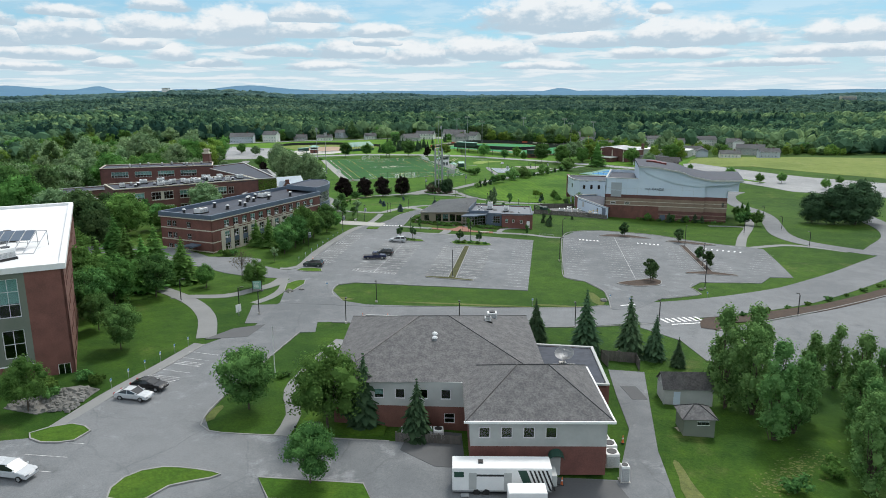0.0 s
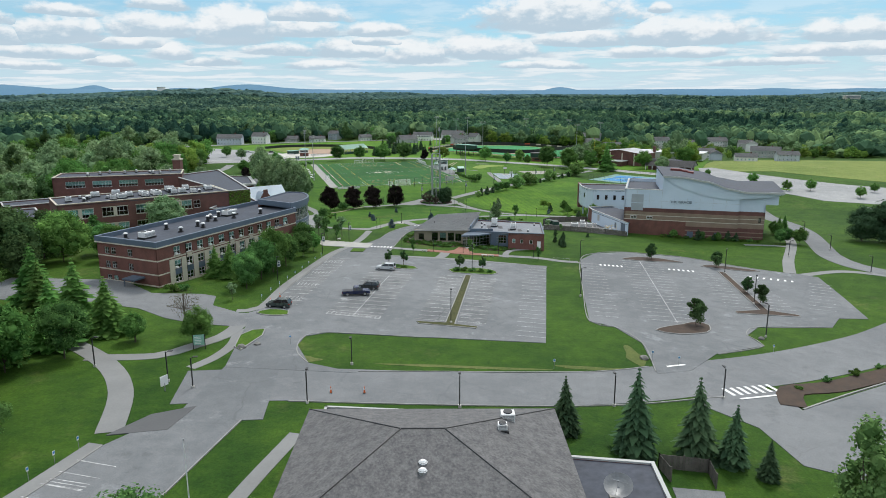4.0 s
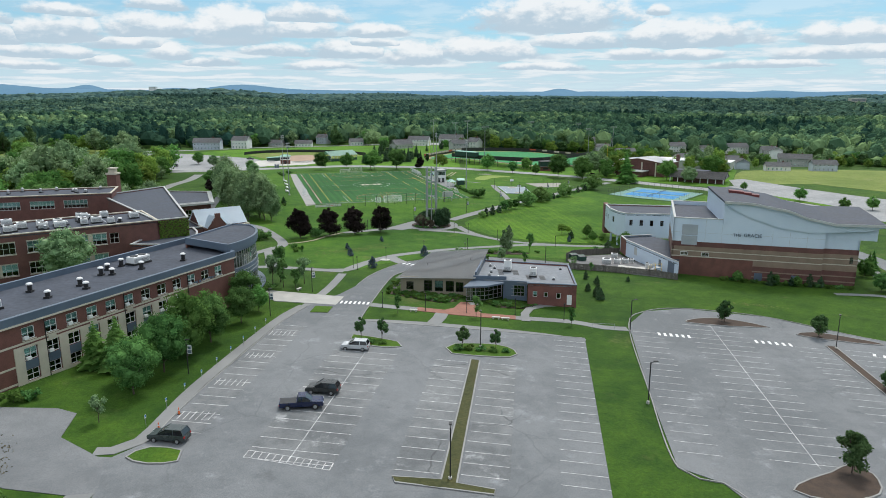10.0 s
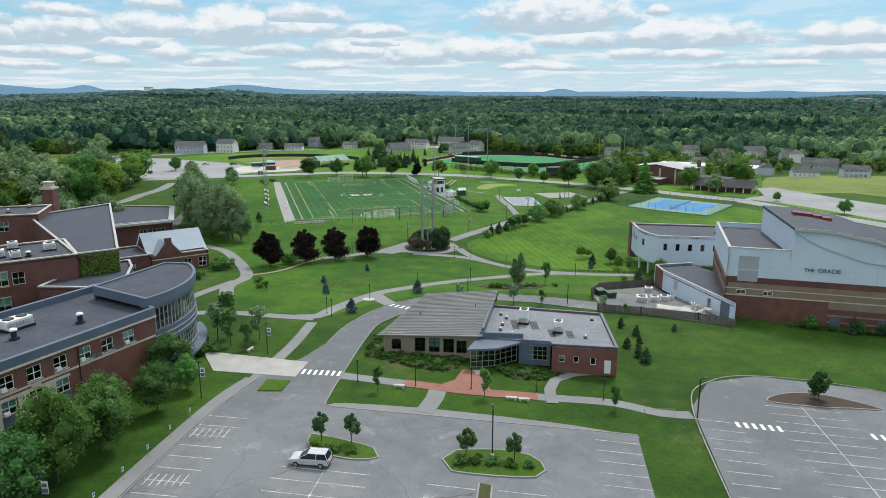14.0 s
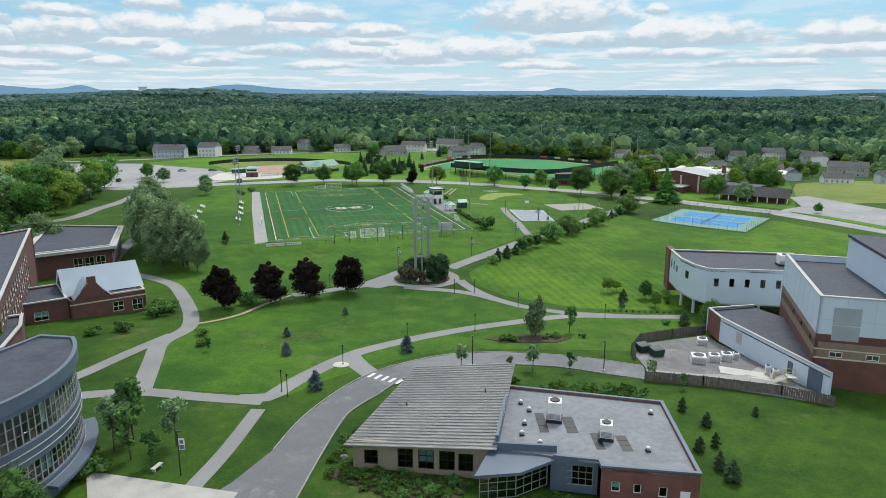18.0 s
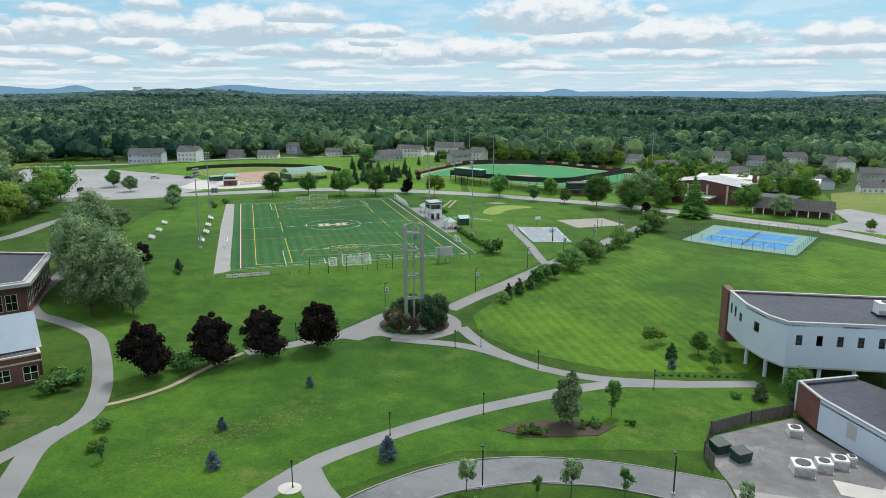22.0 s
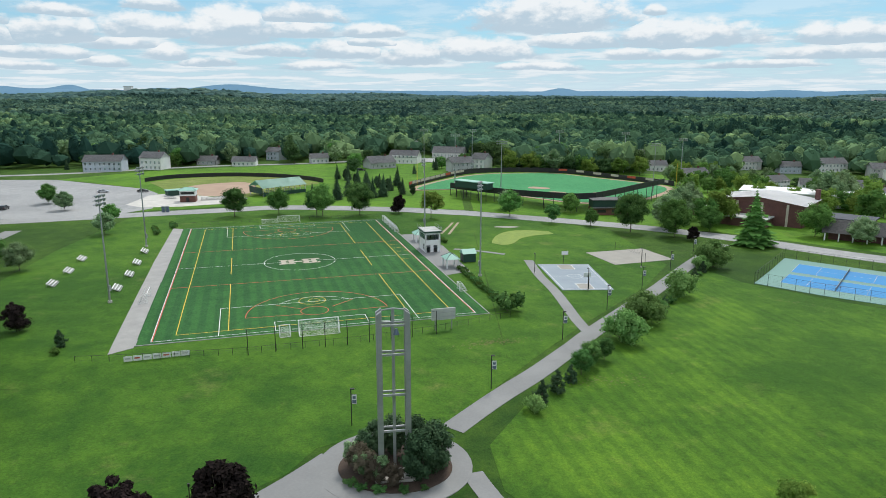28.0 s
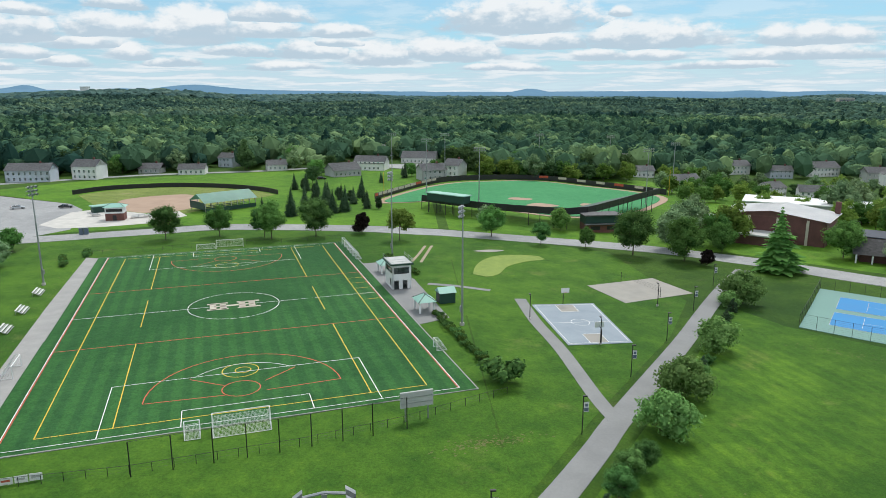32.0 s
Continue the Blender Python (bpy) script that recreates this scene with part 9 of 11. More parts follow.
        me.attributes.new("tint", "FLOAT", "POINT").data.foreach_set("value", np.concatenate(T).astype(np.float32))
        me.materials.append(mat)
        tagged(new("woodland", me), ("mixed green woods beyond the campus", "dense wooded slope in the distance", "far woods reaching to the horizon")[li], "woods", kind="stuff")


woods()


def far_hills():
    """Hills along the horizon, with the blue of haze put into their base colour."""
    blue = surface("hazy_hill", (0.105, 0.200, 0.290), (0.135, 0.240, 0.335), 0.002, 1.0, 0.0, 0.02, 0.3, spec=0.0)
    rng = np.random.default_rng(9)
    for k, (dist, peaks) in enumerate(((4550, ((-1250, 270, 42), (-1700, 150, 20), (-2203, 120, 34), (-2500, 300, 18), (-2860, 260, 44), (-700, 420, 12), (770, 100, 24), (2150, 150, 16), (2700, 300, 14))), (4400, ((-400, 700, 8), (1500, 900, 10), (-2200, 600, 16))))):
        bm = bmesh.new()
        prev = None
        for x in np.arange(-3600, 3601, 30):
            h = 8 + sum(a * math.exp(-(((x - c) / w) ** 2)) for c, w, a in peaks) + 2.5 * noise.noise((x / 140, k, 0)) + 1.2 * noise.noise((x / 45, k, 3))
            y = dist + 60 * math.sin(x / 900)
            q = [bm.verts.new((x, y - 130, 0)), bm.verts.new((x, y, 38 + h)), bm.verts.new((x, y + 140, 0))]
            if prev:
                bm.faces.new((prev[0], q[0], q[1], prev[1]))
                bm.faces.new((prev[1], q[1], q[2], prev[2]))
            prev = q
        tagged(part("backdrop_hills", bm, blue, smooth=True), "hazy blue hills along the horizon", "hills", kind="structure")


far_hills()


CLAPBOARD = surface("grey_clapboard", (0.42, 0.47, 0.53), (0.50, 0.55, 0.61), 0.4, 0.75, 0.1, 3.0, 0.3)
# the sky's reflection is put into this paler shingle grey
HOUSE_ROOF = surface("sky_paled_house_shingle", (0.15, 0.152, 0.158), (0.25, 0.252, 0.258), 1.1, 0.9, 0.4, 4.2, 0.8)
OFFWHITE = surface("offwhite_clapboard", (0.70, 0.71, 0.70), (0.80, 0.80, 0.79), 0.4, 0.75, 0.1, 3.0, 0.3)
HOUSE_WALLS = [CLAPBOARD, OFFWHITE, SIDING, OFFWHITE]


def house(x, y, w, d, h, turn, k):
    t = thing("house", pose(x, y, gz(x, y) - 0.2, 0, 0, turn), ("blue-grey clapboard house with a grey gable roof", "off-white house with a dark gable roof", "pale grey house with a grey gable roof", "off-white house with a grey gable roof")[k % 4], "house", "houses at the wood edge")
    mt = HOUSE_WALLS[k % 4]
    A = [(-w / 2, -d / 2), (w / 2, -d / 2), (w / 2, d / 2), (-w / 2, d / 2)]
    op = []
    for z in ((1.0, 3.8) if h > 4 else (1.0,)):
        for x0 in np.arange(1.0, w - 1.5, 2.6):
            op.append((x0, x0 + 1.1, z, z + 1.4, 1, 2, 0.3))
    glazed_wall(t, A[0], A[1], 0, h, op, mt)
    for i in (1, 2, 3):
        glazed_wall(t, A[i], A[(i + 1) % 4], 0, h, [], mt)
    r = h + d * 0.3
    bm = bmesh.new()
    v = [bm.verts.new(q) for q in ((-w / 2 - 0.4, -d / 2 - 0.5, h - 0.15), (w / 2 + 0.4, -d / 2 - 0.5, h - 0.15), (w / 2 + 0.4, 0, r), (-w / 2 - 0.4, 0, r), (-w / 2 - 0.4, d / 2 + 0.5, h - 0.15), (w / 2 + 0.4, d / 2 + 0.5, h - 0.15))]
    bm.faces.new((v[0], v[1], v[2], v[3]))
    bm.faces.new((v[3], v[2], v[5], v[4]))
    bmesh.ops.solidify(bm, geom=bm.faces[:], thickness=0.2)
    part("roof", bm, HOUSE_ROOF, t)
    for sx in (-1, 1):
        bm = bmesh.new()
        bm.faces.new([bm.verts.new(q) for q in ((sx * w / 2, -d / 2, h), (sx * w / 2, d / 2, h), (sx * w / 2, 0, r - 0.2))])
        bmesh.ops.solidify(bm, geom=bm.faces[:], thickness=0.2 * sx)
        part("gable", bm, mt, t)
    part("chimney", boxes((w * 0.2, w * 0.2 + 0.8, -0.4, 0.4, r - 1.2, r + 0.9)), BRICK, t)


for k, (x, y, w, d, h, turn) in enumerate(HOUSES):
    house(x, y, w, d, h, turn, k)


open_house = lambda x, y: not any(abs(x - hx * (1 - (hy - y) / hy * 0.9)) < hw / 2 + 5 and -60 < y - hy < 10 for hx, hy, hw, *_ in HOUSES)
grove(204, 46, -240, -60, 668, 760, 8.5, lambda x, y: open_house(x, y) and y > 690 + 0.1 * x, [SPRUCE, WILD[3], WILD[0], WILD[4], WILD[1]])
grove(205, 110, 128, 340, 570, 735, 7.5, lambda x, y: open_house(x, y) and y > 590 - 0.12 * (x - 150), [WILD[0], WILD[2], WILD[4], WILD[1]], 0.68)
grove(212, 16, 126, 168, 556, 612, 6.5, lambda x, y: x + 0.5 * y > 418, [WILD[2], WILD[2], WILD[0]], 0.72)
grove(206, 14, 84, 185, 468, 560, 7.5, lambda x, y: (98 < x < 110 and y > 480 and y < 520 or x > 160 and y > 500), [WILD[0], WILD[1], WILD[2]])
grove(207, 60, 22, 150, 652, 705, 6.5, lambda x, y: open_house(x, y), [WILD[2], WILD[0], WILD[2], WILD[4], WILD[1]])
grove(209, 16, -46, 20, 626, 690, 7.5, lambda x, y: open_house(x, y), [SPRUCE, WILD[0], SPRUCE, WILD[4]], 0.75)
grove(211, 9, -215, -120, 650, 690, 9.0, lambda x, y: open_house(x, y), [WILD[2], WILD[0], SPRUCE], 0.62)
ribbon("road_street", [(-300, 604), (-240, 616), (-198, 630), (-144, 664), (-110, 676), (-81, 684), (-50, 700), (-2, 712), (20, 716)], 7.0, ROAD_SUNLIT, 0.06, "pale asphalt street past the houses")
drape("road_court", [(-16, 706), (4, 690), (20, 700), (30, 716), (16, 724), (-8, 722)], ROAD_SUNLIT, 0.09, "pale asphalt parking court between the houses")


def gymnasium():
    t = thing("gymnasium", pose(108.6, 509.8, -4.2, 0, 0, -41), "brick gymnasium with a white low-pitched roof", "building")
    W, D, h = 32, 21, 8.6
    A = [(0, 0), (W, 0), (W, D), (0, D)]
    for i in range(4):
        glazed_wall(t, A[i], A[(i + 1) % 4], 0, h, [], BRICK_DARK)
    for x in np.arange(0.5, W, 8.75):
        part("pilaster", boxes((x - 0.4, x + 0.4, -0.25, -0.002, 0, h)), CREAM, t)
    bm = bmesh.new()
    rows = [[bm.verts.new((x, y, h + 2.2 * (1 - abs(2 * (x + 1) / (W + 2) - 1)))) for x in np.linspace(-1, W + 1, 13)] for y in (-1, D + 1)]
    for i in range(12):
        bm.faces.new((rows[0][i], rows[0][i + 1], rows[1][i + 1], rows[1][i]))
    bmesh.ops.solidify(bm, geom=bm.faces[:], thickness=0.5)
    part("roof", bm, WHITEROOF, t)
    bm = bmesh.new()
    top = [bm.verts.new((x, 0.1, h + 2.1 * (1 - abs(2 * (x + 1) / (W + 2) - 1)))) for x in np.linspace(0, W, 13)]
    low = [bm.verts.new((x, 0.1, h)) for x in np.linspace(0, W, 13)]
    for i in range(12):
        bm.faces.new((low[i], low[i + 1], top[i + 1], top[i]))
    part("gable_wall", bm, BRICK_DARK, t)
    part("lobby", boxes((6, 22, -9, -0.1, 0, 3.6)), BRICK_DARK, t)
    part("lobby_roof", boxes((5.4, 22.6, -9.8, 0, 3.6, 4.0)), SIDING, t)
    part("side_wing", boxes((-12, -0.1, 3, 19, 0, 4.2)), BRICK_DARK, t)
    part("side_roof", boxes((-12.4, -0.05, 2.6, 19.4, 4.2, 4.5)), SIDING, t)
    part("long_wing", boxes((W + 0.1, W + 20, 6, 18, 0, 4.4)), BRICK_DARK, t)
    part("long_roof", boxes((W + 0.1, W + 20.6, 5.4, 18.6, 4.4, 4.7)), MEMBRANE, t)
    part("chimney", boxes((W - 1, W + 0.6, D - 2, D - 0.4, h, h + 4)), BRICK_DARK, t)
    p = thing("warehouse_block", pose(166, 545, -3.6, 0, 0, -30), "long low building with a pale flat roof", "building")
    part("body", boxes((-28, 28, -9, 9, 0, 5)), SIDING, p)
    part("roof", boxes((-28.6, 28.6, -9.6, 9.6, 5, 5.4)), WHITEROOF, p)
    q = thing("chapel_hall", pose(146, 469, -4.0, 0, 0, -30), "low hall with a wide dark gable roof and white columns", "building")
    part("body", boxes((-13, 13, -5, 6, 0, 3.2)), BRICK_DARK, q)
    bm = bmesh.new()
    v = [bm.verts.new(c_) for c_ in ((-15, -8, 3.0), (15, -8, 3.0), (15, 0, 6.4), (-15, 0, 6.4), (-15, 8, 3.0), (15, 8, 3.0))]
    bm.faces.new((v[0], v[1], v[2], v[3]))
    bm.faces.new((v[3], v[2], v[5], v[4]))
    bmesh.ops.solidify(bm, geom=bm.faces[:], thickness=0.3)
    part("roof", bm, SHINGLE, q)
    for sx in (-14.6, 14.6):
        bm = bmesh.new()
        bm.faces.new([bm.verts.new(c_) for c_ in ((sx, -7.6, 3.1), (sx, 7.6, 3.1), (sx, 0, 6.2))])
        bmesh.ops.solidify(bm, geom=bm.faces[:], thickness=0.2)
        part("gable", bm, SIDING, q)
    for x in np.arange(-14, 14.1, 4):
        part("column", boxes((x - 0.2, x + 0.2, -7.6, -7.2, 0, 3.0)), WHITE, q)


gymnasium()
b = thing("tower_block", pose(1541, 2674, gz(1541, 2674)), "pale far apartment block above the trees", "building")
part("body", boxes((-28, 28, -9, 9, 0, 30)), CREAM, b)
for k in range(6):
    part("window_band", boxes((-26, 26, -9.3, -9.02, 3 + 4.6 * k, 5 + 4.6 * k)), SLATE, b)
part("roof", boxes((-29, 29, -10, 10, 30, 31.5)), WHITE, b)
b = thing("hilltop_building", pose(-1012, 2582, gz(-1012, 2582)), "white building on a wooded hilltop", "building")
part("body", boxes((-12, 12, -8, 8, 6, 22)), WHITE, b)
part("roof", boxes((-13, 13, -9, 9, 22, 23.5)), SIDING, b)
drape("meadow_east", [(169, 477), (182, 505), (199.5, 536), (216, 548), (234, 560), (262, 560), (340, 520), (400, 420), (400, 330), (300, 352), (252, 392), (226, 428), (206, 458), (192, 459), (178.4, 455.3), (171, 461)], MEADOW, 0.08, "pale yellow-green unmown meadow", step=12)
drape("lawn_median", [(145.5, 436.0), (149.2, 432.4), (155.0, 425.8), (161.3, 413.6), (167.0, 399.0), (176.5, 374.5), (174.0, 373.0), (163.0, 394.0), (157.6, 408.0), (151.6, 421.8)], GRASS_SUNNY, 0.24, "narrow grass median beside the avenue")
strokes("stall_lines", [((172 + 4.6 * k, 440 - 7.2 * k), (176.5 + 4.6 * k, 443 - 7.2 * k)) for k in range(9)] + [((163 + 5.2 * k, 431 - 8.0 * k), (158.5 + 5.2 * k, 428 - 8.0 * k)) for k in range(6)], LINEPAINT, 0.15, "worn white stall lines in the far car park", 0.16)
drape("meadow_west", [(-330, 590), (-300, 500), (-250, 500), (-245, 640), (-320, 630)], MEADOW, 0.08, "pale green mown field among trees", step=20)

# ---- lots: islands, kerbs, stall lines ----
def island(pts, material, label, smooth=True, lift=0.22):
    q = curve(pts, 1.5, True) if smooth else pts
    drape("island", q, material, lift, label, category="island")
    ribbon("kerb", q, 0.2, KERB, lift + 0.03, "pale granite kerb round an island", closed=True, raw=True, thick=0.35)


island([(2.1, 195.2), (3.7, 197.4), (10.6, 197.9), (13.7, 195.4), (12.6, 192.0), (3.1, 192.6)], GRASS_ISLE, "kerbed grass island with shrubs and small trees")
island([(-14.2, 200.6), (-11.5, 199.8), (-6.2, 197.4), (-5.4, 195.2), (-8.5, 194.6), (-13.6, 196.6)], GRASS_ISLE, "kerbed grass island with shrubs and small trees")
island([(-4.2, 153.6), (1.2, 153.2), (6.1, 190.2), (7.5, 189.8), (2.9, 152.6), (7.0, 151.6), (6.8, 150.6), (-3.8, 152.4)], DRYGRASS_STRIP, "long narrow strip of dry weeds between parking rows", False)
island([(-34.4, 156.2), (-32.6, 158.6), (-28.8, 158.0), (-28.4, 155.6), (-31.5, 154.9)], GRASS_ISLE, "small kerbed grass corner island")
island([(-33.4, 61), (-33.4, 64.7), (-30.1, 67), (-23.7, 65.8), (-28.2, 63.4), (-29.6, 61)], GRASS_ISLE, "kerbed grass island in the near lot")
island([(-19.6, 65.4), (-8.4, 64.7), (-7.2, 61.5), (-17.6, 61.5)], GRASS_ISLE, "kerbed grass island in the near lot", False)
island([(-33.1, 137.7), (-33.8, 143.4), (-32.5, 146.2), (-30.5, 146.9), (-30.1, 143.6), (-31.8, 136.2)], GRASS_ISLE, "small kerbed grass island by the map sign", False)
island([(-48.4, 73.6), (-44.8, 76.2), (-41.8, 74.6), (-42.5, 72.2), (-46, 71.6)], GRASS_ISLE, "small kerbed grass corner by the drive")
island([(40.4, 153.9), (43.5, 156.4), (47.0, 158.2), (50.6, 160.4), (52, 158.2), (50, 153.8), (44, 152.0)], MULCH, "kerbed mulch island with one tree")
island([(50.3, 216.4), (55, 219.6), (61, 219.2), (66.5, 215.0), (62, 214.8), (56.8, 214.8)], MULCH, "kerbed mulch island with one tree")
island([(67.4, 170.4), (72.3, 205), (73.9, 204.6), (69.0, 170.2), (74.2, 167.6), (74.0, 166.4), (61.2, 167.2), (61.4, 168.4)], MULCH, "long mulch strip between parking rows", False)
island([(70, 211), (74, 213), (80, 210.6), (84, 206.4), (76, 208.4)], MULCH, "kerbed mulch island with one tree")
for pts, nm in (
    ([(27.4, 203.6), (3.3, 206.5), (-13.2, 208.9), (-14, 209.6), (-13, 222), (-11.3, 237.6), (-9.9, 245.7), (-6.4, 252.2), (-3, 258.7), (4.4, 263.9), (13.1, 266.7), (21.8, 266.4), (29.9, 263.8), (36, 261.8)], "lot"),
    ([(-20, 131.6), (-22.3, 135.2), (-23.3, 139.5), (-22.9, 144), (-19.4, 146.2), (-4, 145)], "lawn"),
    ([(-33.5, 160), (-32.2, 177.4), (-28.1, 207), (-25.5, 217.5)], "west"),
    ([(-17.7, 234.6), (-16.0, 243.5), (-12.6, 252.8), (-8.2, 260.6), (-2.2, 266.4), (4.6, 270.8), (13.2, 273.0), (23, 272.7), (30.2, 271.0), (37, 268.6)], "north"),
    ([(-20, 117.6), (3, 117.7), (24, 119.6), (38, 123.2), (41, 124)], "road"),
    ([(-12, 128.6), (7.9, 130), (24.2, 131.9), (33.5, 135)], "roadfar"),
    ([(34, 133), (35.7, 146.4), (33, 155), (28.9, 158.1), (32.1, 180), (38, 213.2), (44, 223), (53.3, 226.5), (69.8, 222.5), (85.1, 208.9), (93.1, 203.7)], "east"),
    ([(47.5, 142.2), (57.7, 147.4), (57.1, 153), (61.7, 158.5), (77, 160.1)], "eastlow"),
    ([(-43.5, 84.7), (-40.5, 95.4), (-38.4, 104.4)], "drive"),
    ([(-24.6, 111.6), (-27, 98.2), (-29.2, 85.6), (-29.8, 79), (-28, 75.4), (-18, 74.6), (-6.4, 74)], "flag"),
):
    ribbon("kerb", pts, 0.16, KERB, 0.16, "pale granite kerb along the pavement", thick=0.35)


def stalls(p, q, n, depth, sides=(1,), gap=None):
    """Stall lines along p to q; sides: +1 to the right of that way, -1 to its left."""
    d = Vector((q[0] - p[0], q[1] - p[1]))
    s = Vector((d.y, -d.x)).normalized()
    out = []
    for i in range(n + 1):
        c = Vector(p) + d * i / n
        for k in sides:
            e = c + s * depth * k
            out.append(((c.x, c.y), (e.x, e.y)))
    return out


for q in (
    [(-21.6, 157.2), (-11.0, 155.4), (-5.9, 191.4), (-16.4, 192.8)],
    [(-4.2, 155.0), (0.9, 154.4), (5.4, 188.6), (0.3, 189.2)],
    [(3.5, 154.2), (8.8, 153.5), (13.2, 187.6), (8.1, 188.4)],
    [(-33.0, 163), (-28.2, 162.4), (-23.4, 204.4), (-28.2, 205.0)],
):
    drape("parking_bay", q, BAY, 0.106, "weathered cracked asphalt of a parking row", step=9.0)


lot_main = stalls((18.9, 147.0), (26.9, 201), 20, 5.4, (-1,)) + stalls((3.4, 154.5), (8.0, 189), 13, 5.3, (1,)) + stalls((1.0, 154.5), (5.6, 189), 13, 5.3, (-1,))
lot_main += stalls((-16.2, 156.2), (-11.2, 192), 14, 5.3, (1, -1)) + [((-16.2, 156.2), (-11.2, 192))]
lot_main += stalls((-33.2, 163), (-28.4, 205), 16, 5.2, (1,))
for a, b in (((-21.4, 157.0), (-11.2, 154.6)), ((-21.2, 158.6), (-11.0, 156.2))):
    lot_main.append((a, b))
for k in range(13):
    u = k / 12
    lot_main.append(((-21.4 + 10.2 * u, 157.0 - 2.4 * u), (-21.2 + 10.2 * u, 158.6 - 2.4 * u)))
for k in range(4):
    for j in range(6):
        u = k * 11.0
        lot_main.append(((-32.4 + 0.11 * u + j * 0.8, 166.0 + u), (-32.2 + 0.11 * u + j * 0.8, 168.4 + u)))
strokes("stall_lines", lot_main, LINEPAINT, 0.125, "worn white parking stall lines", 0.13)
lot_east = stalls((30.2, 162), (37.6, 209), 17, 5.3, (1,)) + stalls((46.2, 160), (54.4, 214), 20, 5.3, (1, -1)) + [((46.2, 159), (54.6, 215))]
lot_east += stalls((66.4, 172), (71.2, 203), 12, 5.3, (-1,)) + stalls((70.2, 172), (74.8, 203), 12, 5.3, (1,)) + stalls((84, 171), (95, 192), 8, 5.2, (-1,))
strokes("stall_lines", lot_east, LINEPAINT, 0.115, "worn white parking stall lines", 0.13)
near = stalls((-43.2, 86.5), (-39.6, 101), 6, 5.0, (1,)) + [((-42.2 + 0.26 * a, 90.2 + a), (-37.6 + 0.26 * a, 89.2 + a)) for a in (0, 0.5, 1.0, 1.5, 6, 6.5, 7)] + stalls((-46.5, 66), (-46, 72), 2, 5, (1,))
strokes("stall_lines", near, LINEPAINT, 0.105, "worn white parking stall lines", 0.13)


def zebra(p, q, n, width, length, lift, label="white zebra crossing bars"):
    d = Vector((q[0] - p[0], q[1] - p[1]))
    s = Vector((d.y, -d.x)).normalized() * length / 2
    rows = []
    for i in range(n):
        c = Vector(p) + d * (i + 0.5) / n
        rows.append(((c.x - s.x, c.y - s.y), (c.x + s.x, c.y + s.y), width))
    strokes("zebra_crossing", rows, WHITE, lift, label)


zebra((41.9, 125.6), (50.6, 128.2), 7, 0.6, 2.6, 0.12)
strokes("stop_line", [((43.2, 123.4), (51.4, 125.9), 0.45), ((36.4, 135.2), (39.8, 136.4), 0.5)], WHITE, 0.13, "white stop line on asphalt")
zebra((-19.6, 221.0), (-13.2, 220.6), 7, 0.45, 2.0, 0.125)
zebra((-8.8, 259.6), (-3.2, 256.6), 5, 0.5, 1.9, 0.13)
zebra((41.8, 208.0), (48.2, 207.0), 6, 0.5, 1.7, 0.125)
zebra((59.2, 206.0), (66.2, 204.6), 6, 0.5, 1.7, 0.125)
zebra((78.2, 201.4), (88.0, 196.0), 7, 0.5, 1.6, 0.125)
drape("plaza", [(-37.2, 228.8), (-19.2, 225.1), (-20.0, 218.9), (-32.8, 220.4)], PLAZA, 0.13, "pale concrete entrance plaza")
drape("lawn_strip", [(-24.2, 213.2), (-20.8, 213.4), (-20.4, 217.2), (-23.8, 217.4)], GRASS_ISLE, 0.24, "small kerbed grass strip")
ribbon("brick_walk", [(-3.6, 217.8), (6.1, 215.6), (16.0, 214.65)], 2.5, PAVER, 0.1, "red brick paved walk")
drape("brick_walk", [(1.2, 216.9), (4.0, 219.6), (5.4, 224.0), (9.2, 224.2), (8.4, 219.4), (9.6, 215.4)], PAVER, 0.115, "red brick paved forecourt")
ribbon("concrete_step", [(7.2, 222.9), (9.4, 223.4)], 1.6, PLAZA, 0.15, "pale concrete doorstep")
ribbon("path", [(26.4, 225.2), (22.6, 223.9), (19.6, 221.3), (18.2, 217.6), (17.8, 212.5)], 1.7, PATHTOP, 0.1, "curved asphalt path to the side door")
ribbon("path", [(1.6, 216.2), (1.0, 212.5), (-0.4, 207.9)], 2.6, PATHTOP, 0.088, "short asphalt path to the lot")
ribbon("mulch_bed", [(50.0, 121.5), (52.5, 127.2), (60, 129.4), (72, 135.6), (86, 142.6), (101, 151.6), (118, 163), (140, 178)], 3.6, MULCH, 0.16, "mulched bed with low shrubs along the road")
ribbon("kerb", [(50.8, 120.6), (59.8, 126.2), (70.4, 132.4), (84.4, 140.4), (100.8, 149.6), (118, 160.6), (140, 175.4)], 0.25, KERB, 0.2, "pale granite kerb along the pavement", thick=0.35)
scatter(BUSH, [(54 + 6.2 * k, 128.0 + 3.35 * k + 0.03 * k * k, 0.45 + 0.15 * (k % 3)) for k in range(11)], seed=61)
drape("gravel_bed", [(-55.5, 80), (-50.5, 78.6), (-46.8, 82.6), (-46.4, 86.4), (-49.5, 87.4), (-54, 85)], GRAVEL, 0.09, "stony drainage bed below the residence hall")
drape("asphalt_patch", [(-39.2, 106.8), (-36.2, 112.6), (-31.4, 115.4), (-32.6, 108.6)], PATCH, 0.115, "dark newer asphalt patch")
drape("asphalt_patch", [(25.6, 92.6), (27.9, 92.8), (28.4, 88.4), (26.2, 88.2)], PATCH, 0.115, "dark newer asphalt patch")
drape("asphalt_patch", [(-4, 77), (2.2, 76.4), (2.4, 68.4), (-1, 68.6), (-5, 72)], PATCH, 0.115, "dark newer asphalt by the studio")
